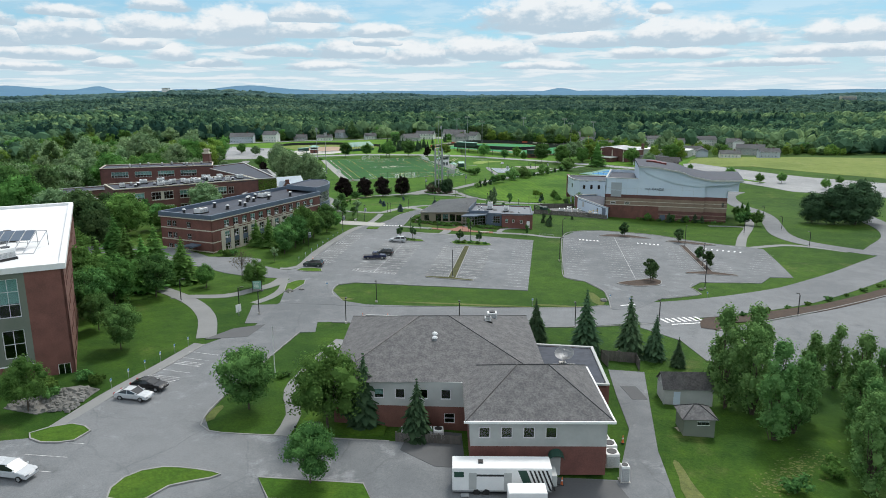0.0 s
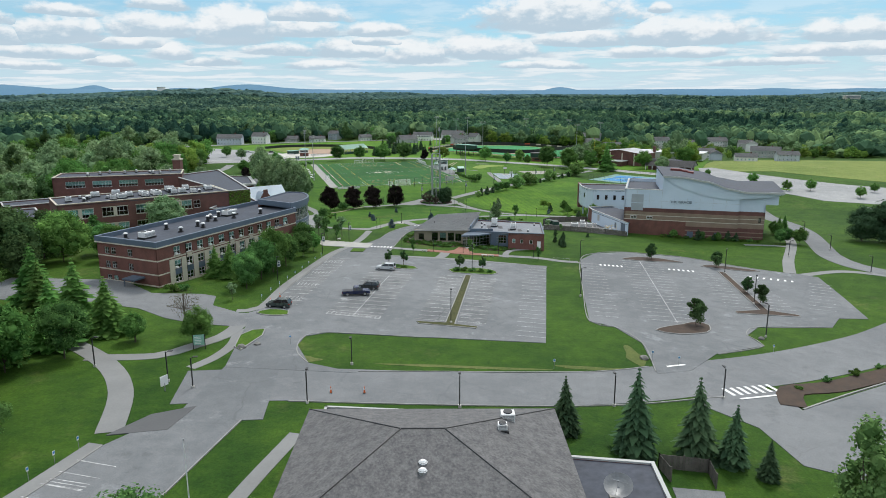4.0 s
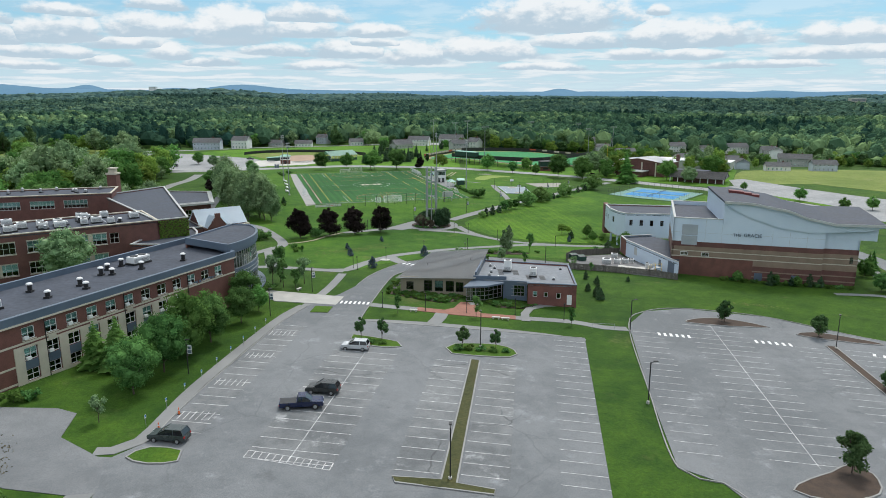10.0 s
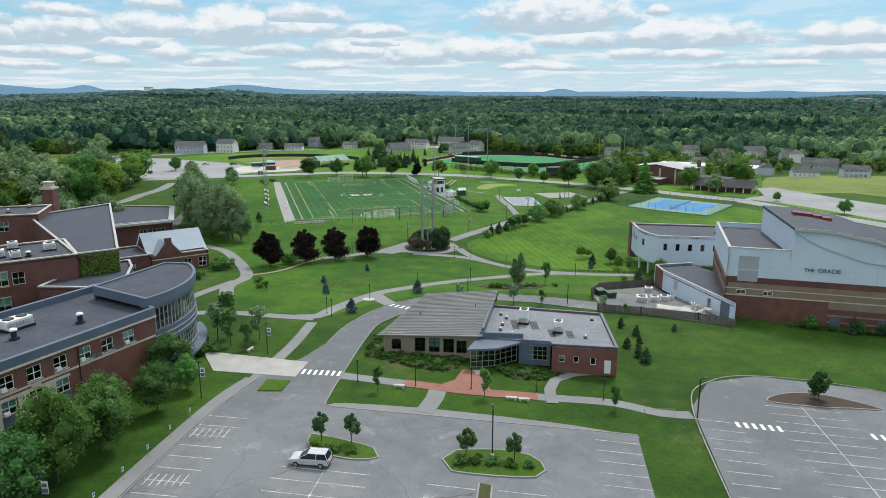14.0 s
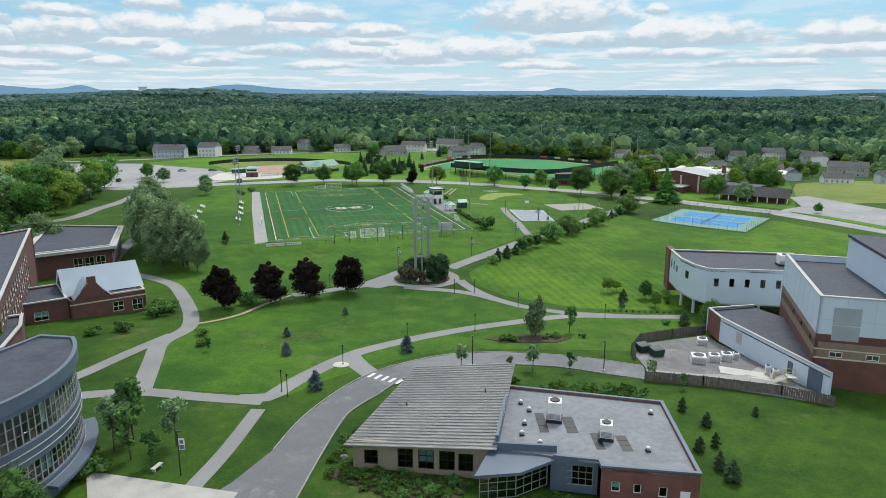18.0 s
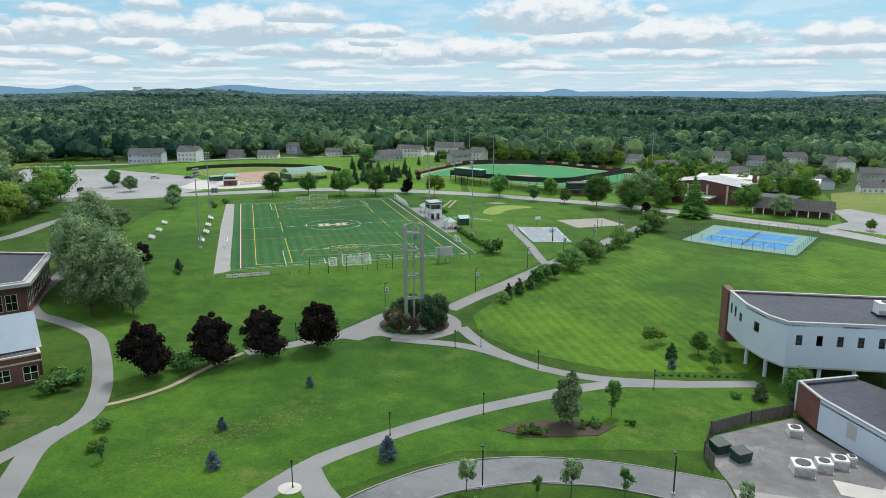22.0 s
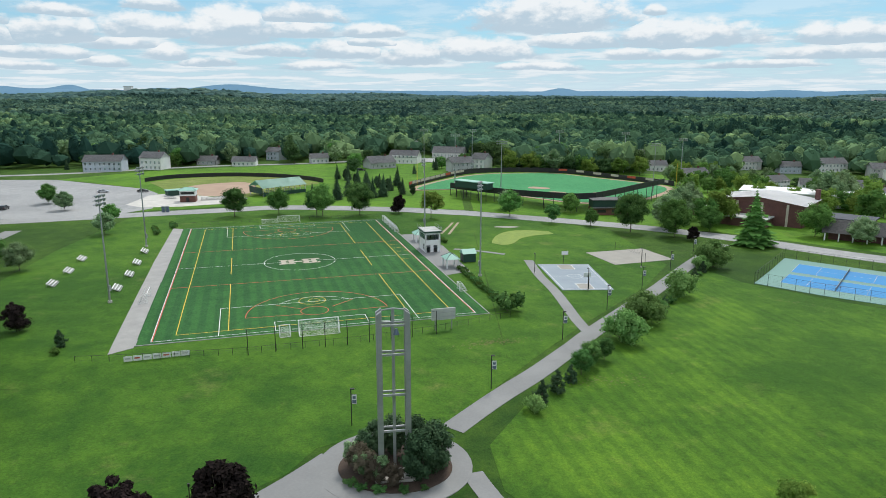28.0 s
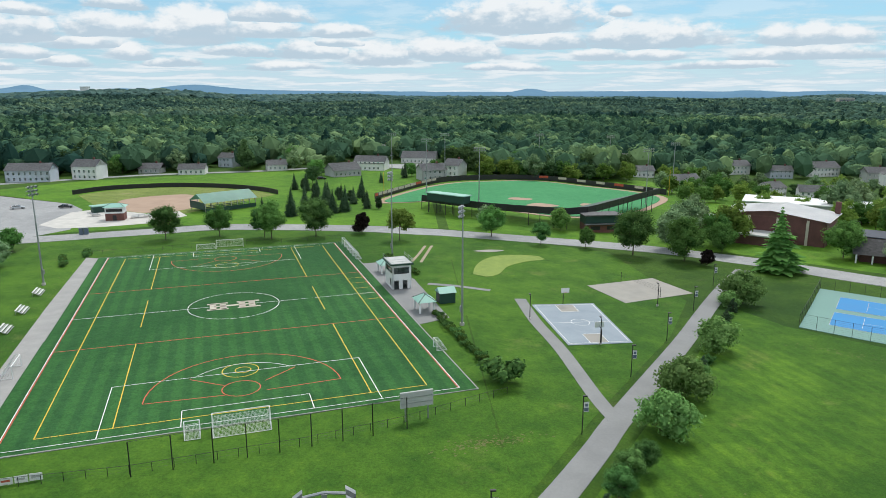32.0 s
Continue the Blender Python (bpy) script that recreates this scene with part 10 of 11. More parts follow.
drape("asphalt_patch", [(11, 67.2), (18.6, 67.0), (19.6, 62), (9, 61)], PATCH, 0.11, "dark newer asphalt by the studio")
drape("lawn_patch", [(-18.2, 75.6), (-7.2, 75.2), (-7, 77.6), (-13, 78.6), (-16.8, 81.6)], GRASS_ISLE, 0.2, "grass strip under trees by the studio")
WORN = [(4.2, 131.8, 12, 0.7), (24, 133.4, 6, 0.8), (-20.6, 133.4, 2.0, 1.2), (32.5, 140, 1.4, 4), (26.5, 66, 0.9, 5), (-29.2, 80, 0.9, 2.4)]
for k, (x, y, a, b_) in enumerate(WORN):
    q = [(x + a * (1 + 0.3 * math.sin(3 * t + k)) * math.cos(t), y + b_ * (1 + 0.3 * math.cos(2 * t + k)) * math.sin(t)) for t in np.linspace(0, 2 * math.pi, 18, endpoint=False)]
    drape("worn_patch", q, DRYGRASS, 0.03, "bare worn patch in the grass")


ribbon("worn_track", [(4.5, 463), (6.5, 472), (8.5, 482)], 0.8, DIRT, 0.035, "worn wheel track in the grass")
ribbon("worn_track", [(6.8, 462), (8.6, 472), (10.4, 482)], 0.8, DIRT, 0.035, "worn wheel track in the grass")
def straw(cx, cy, dx, dy, n, seed):
    """Many small straw-coloured bare spots strewn along a line in the grass."""
    rng = random.Random(seed)
    bm = bmesh.new()
    for _ in range(n):
        u, w = rng.gauss(0, 0.5), rng.gauss(0, 0.9)
        x, y = cx + dx * u - dy * w * 0.12, cy + dy * u + dx * w * 0.12
        r = rng.uniform(0.05, 0.20)
        bm.faces.new([bm.verts.new((x + r * rng.uniform(0.6, 1.4) * math.cos(a), y + r * 0.7 * rng.uniform(0.6, 1.4) * math.sin(a), gz(x, y) + 0.05)) for a in np.linspace(0, 2 * math.pi, 7, endpoint=False)])
    tagged(part("dry_straw", bm, DRYGRASS), "thin dry straw spots in the lawn", "dry grass", kind="stuff")


straw(-22.5, 279, 12, 12, 900, 5)
straw(72, 232, 6, -1, 120, 6)
straw(30, 352, 8, 2, 160, 7)
straw(84, 400, 9, -5, 140, 8)
straw(13, 366, 7, 2, 240, 9)
straw(-72, 437, 5, -24, 420, 10)
straw(40, 70.5, 7, 5, 420, 11)
# ---- lamps, poles, signs ----
class Kit:
    """A small thing built once and copied."""

    def __init__(self, build):
        self.build, self.first = build, None

    def put(self, x, y, turn=0.0, dz=0.0):
        m = pose(x, y, gz(x, y) + dz, 0, 0, turn)
        if self.first is None:
            self.first = self.build()
            self.first.matrix_basis = m
            return self.first
        ob = copy_thing(self.first, Matrix())
        ob.matrix_basis = m
        return ob


def post_lamp():
    t = thing("path_lamp", pose(0, 0, 0), "black post lamp beside the footpath", "lamp", "path lamps")
    part("post", rods(((0, 0, -0.2), (0, 0, 3.1), 0.06), n=8), BLACK, t)
    part("head", rods(((0, 0, 3.1), (0, 0, 3.45), 0.13), n=10), BLACK, t)
    part("base", rods(((0, 0, -0.1), (0, 0, 0.25), 0.12), n=8), BLACK, t)
    return t


def arm_lamp(h, nm="street_lamp", label="black street lamp with an angled flat head", group="street lamps"):
    def build():
        t = thing(nm, pose(0, 0, 0), label, "lamp", group)
        part("post", boxes((-0.07, 0.07, -0.07, 0.07, -0.2, h)), BLACK, t)
        part("base", rods(((0, 0, -0.1), (0, 0, 0.35), 0.22), n=10), CONCRETE, t)
        part("arm", rods(((0, 0, h - 0.15), (0.5, 0, h + 0.12), 0.045), n=6), BLACK, t)
        hd = part("head", boxes((0.35, 1.0, -0.17, 0.17, h + 0.08, h + 0.2)), BLACK, t)
        return t
    return build


def banner_pole():
    t = thing("banner_pole", pose(0, 0, 0), "black lamp pole with a blue and white banner", "lamp", "banner poles")
    part("post", rods(((0, 0, -0.2), (0, 0, 5.4), 0.075), n=8), BLACK, t)
    part("head", boxes((-0.12, 0.5, -0.14, 0.14, 5.35, 5.5)), BLACK, t)
    part("banner_arm", rods(((0, 0, 4.6), (0.75, 0, 4.6), 0.02), ((0, 0, 3.2), (0.75, 0, 3.2), 0.02), n=5), BLACK, t)
    b = part("banner", boxes((0.1, 0.75, -0.012, 0.012, 3.22, 4.58)), WHITE, t, "blue and white cloth banner")
    part("print", boxes((0.14, 0.71, -0.02, 0.02, 3.3, 3.8)), SLATE, b)
    part("emblem", boxes((0.22, 0.63, -0.02, 0.02, 3.95, 4.35)), SLATE, b)
    return t


def stake_sign():
    t = thing("parking_sign", pose(0, 0, 0), "small blue and white parking sign on a post", "sign", "parking signs")
    part("post", rods(((0, 0, -0.1), (0, 0, 1.6), 0.03), n=6), STEEL, t)
    part("plate", boxes((-0.16, 0.16, -0.03, -0.005, 1.15, 1.62)), WHITE, t)
    part("symbol", boxes((-0.13, 0.13, -0.036, -0.031, 1.3, 1.58)), tennis_blue, t)
    return t


lamp = Kit(post_lamp)
for x, y in ((-19.4, 250.6), (-13.3, 264), (-3.5, 278), (9.3, 286), (20, 306.2), (37.8, 299), (5.9, 314.6), (-10.5, 218), (-1.8, 216.8), (6.4, 216.4), (16.1, 216.6), (25.5, 214.4), (-23.7, 317), (-48.1, 311), (-20.6, 252.2), (10.7, 315.4)):
    lamp.put(x, y)
tall = Kit(arm_lamp(4.9, "lane_lamp", "slim black lane lamp", "lane lamps"))
for x, y in ((29.5, 265.2), (7.8, 265.0), (27.5, 416.2), (38, 402.7), (57.6, 427.5)):
    tall.put(x, y, 90)
road = Kit(arm_lamp(4.5))
for x, y, a in ((-17.4, 117.2, 90), (2.9, 117.2, 90), (24.1, 119.4, 90), (40.8, 123.6, 90), (-13.3, 131.5, -90), (-34, 121.2, 0), (-38.2, 123.2, 0), (-50.9, 128, 0), (72, 133, 100), (101, 226, 0), (118, 235, 180), (124, 262, 180), (112, 205, 180)):
    road.put(x, y, a)
lot = Kit(arm_lamp(6.2, "lot_lamp", "tall black parking lot lamp", "lot lamps"))
for x, y, a in ((2.2, 153.4, 90), (30.7, 176, 0), (37.0, 208.6, 0), (60.4, 152.6, 120), (73.4, 203.6, 60), (68.2, 175.0, 60), (8.0, 196.4, 90)):
    lot.put(x, y, a, 0.1)
ban = Kit(banner_pole)
for x, y in ((-8.6, 337), (11.4, 348), (26, 368.6), (38.8, 387.8), (51.4, 405.6), (64.4, 424.6), (78.4, 446.2), (-26.5, 228.4), (-36.2, 181), (-31.2, 210.4)):
    ban.put(x, y)
sg = Kit(stake_sign)
for k in range(9):
    sg.put(-35.4 + 0.62 * k, 164 + 5.0 * k, 75)
for k in range(6):
    sg.put(-44.9 + 0.85 * k, 86.5 + 3.4 * k, 75)
for x, y in ((18, 132.6), (35, 138.2), (-24.5, 139.8), (57.6, 143.8), (38.6, 136)):
    sg.put(x, y, 0)


def cone():
    t = thing("traffic_cone", pose(0, 0, 0), "orange traffic cone standing on the road", "cone", "traffic cones")
    org = surface("orange_plastic", (0.62, 0.12, 0.03), (0.7, 0.16, 0.04), 2.0, 0.6)
    part("base", boxes((-0.2, 0.2, -0.2, 0.2, 0, 0.05)), BLACK, t)
    part("body", rods(((0, 0, 0.05), (0, 0, 0.95), 0.15, 0.04), n=10), org, t)
    part("stripe", rods(((0, 0, 0.5), (0, 0, 0.65), 0.105, 0.085), n=10), WHITE, t)
    return t


cn = Kit(cone)
for x, y in ((-14.8, 120.6), (-10.2, 120.8), (21.6, 75.6), (12.6, 65.8), (-33.5, 163.2), (-32.6, 167.5)):
    cn.put(x, y, 0, 0.1)
fp = thing("flagpole", pose(-24.3, 92.8, gz(-24.3, 92.8)), "white flagpole without a flag on the lawn", "flagpole")
part("pole", rods(((0, 0, -0.2), (0, 0, 7.2), 0.08, 0.04), n=8), WHITE, fp)
part("ball", rods(((0, 0, 7.2), (0, 0, 7.35), 0.09), n=8), STEEL, fp)
mp = thing("campus_map_sign", pose(-38.4, 136.6, gz(-38.4, 136.6), 0, 0, 12), "teal campus directory board on two posts", "sign")
for x in (-0.9, 0.9):
    part("post", boxes((x - 0.06, x + 0.06, -0.06, 0.06, -0.1, 2.4)), BLACK, mp)
part("board", boxes((-0.84, 0.84, -0.05, 0.05, 0.7, 2.4)), GREENROOF, mp)
for k in range(5):
    part("text_bar", boxes((-0.65, 0.3 + 0.06 * (k % 3), -0.06, -0.051, 0.9 + 0.27 * k, 1.0 + 0.27 * k)), WHITE, mp)
ws = thing("notice_board", pose(-37.4, 120.0, gz(-37.4, 120), 0, 0, 60), "white notice board on a post", "sign")
part("post", boxes((-0.06, 0.06, -0.06, 0.06, -0.1, 1.2)), STEEL, ws)
part("board", boxes((-0.6, 0.6, -0.05, 0.05, 0.8, 2.2)), WHITE, ws)


def rock(x, y, s, label="grey boulder resting on the grass"):
    bm = bmesh.new()
    bmesh.ops.create_icosphere(bm, subdivisions=2, radius=s)
    for v in bm.verts:
        v.co *= 1 + 0.35 * noise.noise(v.co * 1.3 / s + Vector((x, y, 0)))
        v.co.z *= 0.65
    ob = part("boulder", bm, GRAVEL)
    tagged(ob, label, "rock", "boulders")
    ob.matrix_basis = pose(x, y, gz(x, y) + 0.2 * s, 0, 0, x * 30)


for x, y, s in ((-32, 137.5, 0.8), (-29.8, 139.2, 0.6), (33.8, 138.6, 0.8), (59, 151.4, 0.6), (-9.2, 234.6, 0.5), (-8.7, 236.2, 0.45), (-8.9, 233.2, 0.5), (-8.0, 238.0, 0.4)):
    rock(x, y, s)
stones_V, stones_F = [], []
srng = np.random.default_rng(3)
for k in range(260):
    x, y = srng.uniform(-55.2, -46.8), srng.uniform(79.4, 87)
    if not (y < 84.5 + 0.3 * (x + 55) and y > 80 - 0.15 * (x + 55)):
        continue
    s = srng.uniform(0.15, 0.4)
    b0 = len(stones_V)
    z = gz(x, y) + 0.1
    for dx, dy, dz in ((-1, -1, 0), (1, -1, 0), (1, 1, 0), (-1, 1, 0), (-0.5, -0.6, 0.9), (0.6, -0.4, 0.8), (0.4, 0.6, 0.95), (-0.6, 0.5, 0.8)):
        stones_V.append((x + dx * s * srng.uniform(0.7, 1.2), y + dy * s * srng.uniform(0.7, 1.2), z + dz * s))
    stones_F += [tuple(b0 + i for i in q) for q in ((4, 5, 6, 7), (0, 1, 5, 4), (1, 2, 6, 5), (2, 3, 7, 6), (3, 0, 4, 7))]
ob = mesh_part("riprap_stones", stones_V, stones_F, GRAVEL, None)
tagged(ob, "grey broken stones in a drainage bed", "stones", kind="stuff")


# ---- vehicles ----
def paint(name, c):
    m = surface(name, tuple(v * 0.92 for v in c), c, 0.5, 0.28, 0.0, 4.0, 0.1, spec=0.6)
    return m


CARGLASS = surface("car_glass", (0.012, 0.015, 0.018), (0.02, 0.024, 0.028), 1.0, 0.08, spec=0.8)
CHROME = surface("bright_trim", (0.5, 0.5, 0.52), (0.6, 0.6, 0.62), 1.0, 0.25, metal=0.9)
TAIL = surface("red_lamp_lens", (0.35, 0.01, 0.01), (0.4, 0.015, 0.015), 1.0, 0.25)


def car(x, y, turn, body_mat, kind, label):
    """kind: sedan, suv or pickup; lengthwise along x, nose at +x."""
    t = thing("car" if kind != "pickup" else "pickup_truck", pose(x, y, gz(x, y) + 0.1, 0, 0, turn), label, "car" if kind != "pickup" else "truck", "parked vehicles")
    L, W = {"sedan": (4.8, 1.82), "suv": (4.7, 1.88), "pickup": (5.8, 2.0)}[kind]
    prof = {
        "sedan": ((-0.5, 0.30), (-0.5, 0.72), (-0.47, 0.95), (-0.30, 1.0), (0.16, 0.98), (0.44, 0.84), (0.5, 0.66), (0.5, 0.30)),
        "suv": ((-0.5, 0.34), (-0.5, 0.80), (-0.485, 1.08), (-0.30, 1.10), (0.16, 1.08), (0.44, 0.98), (0.5, 0.74), (0.5, 0.34)),
        "pickup": ((-0.5, 0.45), (-0.5, 1.05), (-0.10, 1.05), (-0.09, 1.14), (0.16, 1.14), (0.45, 1.06), (0.5, 0.85), (0.5, 0.42)),
    }[kind]
    cab = {
        "sedan": ((-0.40, 0.98), (-0.20, 1.42), (0.02, 1.45), (0.22, 0.97)),
        "suv": ((-0.485, 1.08), (-0.42, 1.66), (0.02, 1.70), (0.24, 1.07)),
        "pickup": ((-0.10, 1.12), (-0.07, 1.78), (0.10, 1.80), (0.24, 1.12)),
    }[kind]
    bm = bmesh.new()
    rows = [[bm.verts.new((a * L, s * W / 2 * (0.93 if z < 0.4 or i in (0, 7) else 1.0), z)) for i, (a, z) in enumerate(prof)] for s in (-1, 1)]
    n = len(prof)
    bm.faces.new(rows[0])
    bm.faces.new(rows[1][::-1])
    for i in range(n):
        j = (i + 1) % n
        bm.faces.new((rows[0][i], rows[1][i], rows[1][j], rows[0][j]))
    bmesh.ops.recalc_face_normals(bm, faces=bm.faces)
    bmesh.ops.bevel(bm, geom=[e for e in bm.edges], offset=0.06, segments=2, affect="EDGES")
    body = part("body", bm, body_mat, t, smooth=False)
    bm = bmesh.new()
    rows = [[bm.verts.new((a * L, s * W / 2 * (0.94 if z < 1.2 else 0.76), z)) for a, z in cab] for s in (-1, 1)]
    bm.faces.new(rows[0])
    bm.faces.new(rows[1][::-1])
    for i in range(4):
        j = (i + 1) % 4
        bm.faces.new((rows[0][i], rows[1][i], rows[1][j], rows[0][j]))
    bmesh.ops.recalc_face_normals(bm, faces=bm.faces)
    part("glasshouse", bm, CARGLASS, t, "dark glass")
    (a1, z1), (a2, z2) = cab[1], cab[2]
    bm = bmesh.new()
    box(bm, a1 * L - 0.03, a2 * L + 0.03, -W / 2 * 0.77, W / 2 * 0.77, max(z1, z2) - 0.06, max(z1, z2) + 0.025)
    bmesh.ops.bevel(bm, geom=bm.edges[:], offset=0.03, segments=1, affect="EDGES")
    part("roof", bm, body_mat, t)
    pil = [(cab[0], cab[1]), (cab[2], cab[3]), (((a1 + a2) / 2, cab[0][1]), ((a1 + a2) / 2, z1))]
    for (p, q) in pil:
        for s in (-1, 1):
            part("pillar", rods(((p[0] * L, s * W / 2 * 0.94, p[1]), (q[0] * L, s * W / 2 * 0.765, q[1]), 0.045), n=5), body_mat, t)
    r = 0.34 if kind != "pickup" else 0.4
    for a in (-0.31, 0.31):
        for s in (-1, 1):
            w = part("wheel", rods(((a * L, s * (W / 2 - 0.2), r), (a * L, s * (W / 2 + 0.02), r), r), n=16), RUBBER, t)
            part("rim", rods(((a * L, s * (W / 2 + 0.021), r), (a * L, s * (W / 2 + 0.035), r), r * 0.62), n=12), STEEL, w)
    for s in (-1, 1):
        part("headlight", boxes((L / 2 - 0.1, L / 2 + 0.015, s * W * 0.36 - 0.2, s * W * 0.36 + 0.2, prof[6][1] - 0.08, prof[6][1] + 0.06)), CHROME, t)
        part("tail_light", boxes((-L / 2 - 0.015, -L / 2 + 0.08, s * W * 0.4 - 0.14, s * W * 0.4 + 0.14, 0.75, 0.95)), TAIL, t)
        part("mirror", boxes((cab[3][0] * L - 0.25, cab[3][0] * L - 0.1, s * W * 0.52 - 0.1, s * W * 0.52 + 0.1, cab[3][1], cab[3][1] + 0.14)), body_mat, t)
    if kind == "pickup":
        part("bed", boxes((-0.485 * L, -0.12 * L, -W / 2 + 0.14, W / 2 - 0.14, 1.056, 1.075)), BLACK, t)
    else:
        part("bumper", boxes((-L / 2 - 0.03, -L / 2 + 0.1, -W * 0.42, W * 0.42, 0.38, 0.55)), BLACK, t)


SILVER_P, BLACK_P, NAVY_P, DARK_P, GREY_P = paint("silver_paint", (0.52, 0.54, 0.56)), paint("black_car_paint", (0.012, 0.012, 0.014)), paint("navy_paint", (0.010, 0.018, 0.06)), paint("dark_grey_paint", (0.03, 0.035, 0.035)), paint("grey_green_paint", (0.05, 0.065, 0.065))
car(-40.6, 83.7, -12, SILVER_P, "sedan", "silver sedan parked by the drive")
car(-39.9, 86.9, -12, BLACK_P, "sedan", "black sedan parked by the drive")
car(-44.8, 64.6, -12, SILVER_P, "suv", "silver SUV parked at the lot edge")
car(-31.2, 160.6, 172, GREY_P, "suv", "dark grey-green SUV parked by the island")
car(-17.4, 170.6, 8, NAVY_P, "pickup", "dark navy pickup parked in the lot")
car(-15.4, 175.6, 172, DARK_P, "suv", "black SUV parked in the lot")
car(-13.0, 193.4, 172, SILVER_P, "suv", "silver SUV parked beside an island")
car(-128, 556, 10, DARK_P, "sedan", "dark sedan in the far car park")
car(-145.2, 554.6, 24, SILVER_P, "sedan", "silver sedan in the far car park")
car(-160.9, 509.2, 100, DARK_P, "suv", "dark SUV at the edge of the far car park")
car(73, 521, 20, SILVER_P, "pickup", "pale pickup beside the concession stand")
car(-40, 640, 10, BLACK_P, "suv", "dark SUV on the far street")


def trailer():
    t = thing("event_trailer", pose(6.0, 64.6, gz(6, 64.6) + 0.08, 0, 0, -1), "long white event trailer with dark green stripes", "trailer")
    L, W = 10.2, 2.5
    bm = boxes((-L / 2, L / 2, -W / 2, W / 2, 0.55, 3.1))
    bmesh.ops.bevel(bm, geom=bm.edges[:], offset=0.06, segments=2, affect="EDGES")
    part("body", bm, WHITE, t)
    part("skirt", boxes((-L / 2, L / 2, -W / 2 - 0.01, W / 2 + 0.01, 0.45, 0.6)), STEEL, t)
    def slanted(x0, w, mt):
        bm = bmesh.new()
        v = [bm.verts.new(c_) for c_ in ((x0 + 0.9, -W / 2 - 0.012, 0.62), (x0 + 0.9 + w, -W / 2 - 0.012, 0.62), (x0 + w, -W / 2 - 0.012, 2.9), (x0, -W / 2 - 0.012, 2.9))]
        bm.faces.new(v)
        part("stripe", bm, mt, t)
    slanted(1.6, 0.9, DKGREEN)
    for k in range(5):
        slanted(2.75 + 0.42 * k, 0.2, BLACK)
    part("emblem", boxes((-4.9, -3.9, -W / 2 - 0.014, -W / 2 - 0.002, 2.1, 2.7)), DKGREEN, t)
    part("text_bar", boxes((-2.6, 0.9, -W / 2 - 0.014, -W / 2 - 0.002, 2.2, 2.42)), BLACK, t)
    for x in (-3.4, 0.2):
        part("door", boxes((x, x + 0.8, -W / 2 - 0.02, -W / 2 - 0.003, 0.7, 2.6)), SIDING, t)
    for x in (-1.6, -0.6):
        for s in (-1, 1):
            part("wheel", rods(((x - 1.0, s * (W / 2 - 0.25), 0.36), (x - 1.0, s * (W / 2 + 0.02), 0.36), 0.38), n=14), RUBBER, t)
    part("step", boxes((-4.2, -3.4, -W / 2 - 0.7, -W / 2 - 0.05, 0.25, 0.35), (-4.2, -3.4, -W / 2 - 1.0, -W / 2 - 0.7, 0.05, 0.15)), STEEL, t)
    part("vent", boxes((-2.4, -1.9, -0.3, 0.3, 3.1, 3.25)), BLACK, t)
    part("coupling", rods(((L / 2, -0.6, 0.5), (L / 2 + 1.2, 0, 0.5), 0.06), ((L / 2, 0.6, 0.5), (L / 2 + 1.2, 0, 0.5), 0.06), n=6), BLACK, t)
    part("generator_box", boxes((L / 2 + 0.02, L / 2 + 0.6, -0.9, 0.9, 0.9, 2.1)), SIDING, t)
    s = thing("utility_trailer", pose(8.3, 61.2, gz(8, 61) + 0.08), "small white enclosed utility trailer", "trailer")
    bm = boxes((-1.9, 1.9, -0.95, 0.95, 0.45, 2.3))
    bmesh.ops.bevel(bm, geom=bm.edges[:], offset=0.05, segments=2, affect="EDGES")
    part("body", bm, WHITE, s)
    for q in (-1, 1):
        part("wheel", rods(((0, q * 0.8, 0.3), (0, q * 1.05, 0.3), 0.32), n=12), RUBBER, s)
    part("tongue", rods(((-1.9, 0, 0.45), (-3.0, 0, 0.45), 0.06), n=6), BLACK, s)


trailer()


def condenser(m, w=1.1, h=1.1, label="white outdoor condenser unit with a dark fan"):
    t = thing("condenser", m, label, "air unit", "outdoor condensers")
    bm = boxes((-w / 2, w / 2, -w / 2, w / 2, 0.08, h))
    bmesh.ops.bevel(bm, geom=bm.edges[:], offset=0.04, segments=1, affect="EDGES")
    part("cabinet", bm, WHITE, t)
    part("fan_guard", rods(((0, 0, h), (0, 0, h + 0.06), w * 0.38), n=14), BLACK, t)
    part("pad", boxes((-w / 2 - 0.1, w / 2 + 0.1, -w / 2 - 0.1, w / 2 + 0.1, 0, 0.08)), CONCRETE, t)
    zs = [0.14 + 0.06 * i for i in range(2 * int((h - 0.3) / 0.12))]
    part("coil", lattice([-w / 2 + 0.06, -w / 2 + 0.1, w / 2 - 0.1, w / 2 - 0.06], zs, lambda x, z: abs(x) > w / 2 - 0.1 or int((z - 0.14) / 0.06) % 2 == 0, -w / 2 - 0.02, -w / 2 - 0.004), STEEL, t)
    return t


for x, y, w, h in ((19.0, 70.6, 1.5, 1.6), (19.2, 72.6, 1.5, 1.6), (19.0, 74.4, 1.3, 1.3), (19.6, 67.2, 0.9, 1.9), (-4.5, 75.4, 1.1, 1.1), (-3.2, 75.3, 1.1, 1.1), (-1.9, 75.2, 1.1, 1.2), (-0.6, 75.2, 1.2, 1.2), (-3.6, 76.4, 0.9, 1.0)):
    condenser(pose(x, y, gz(x, y) + 0.05, 0, 0, 3), w, h)


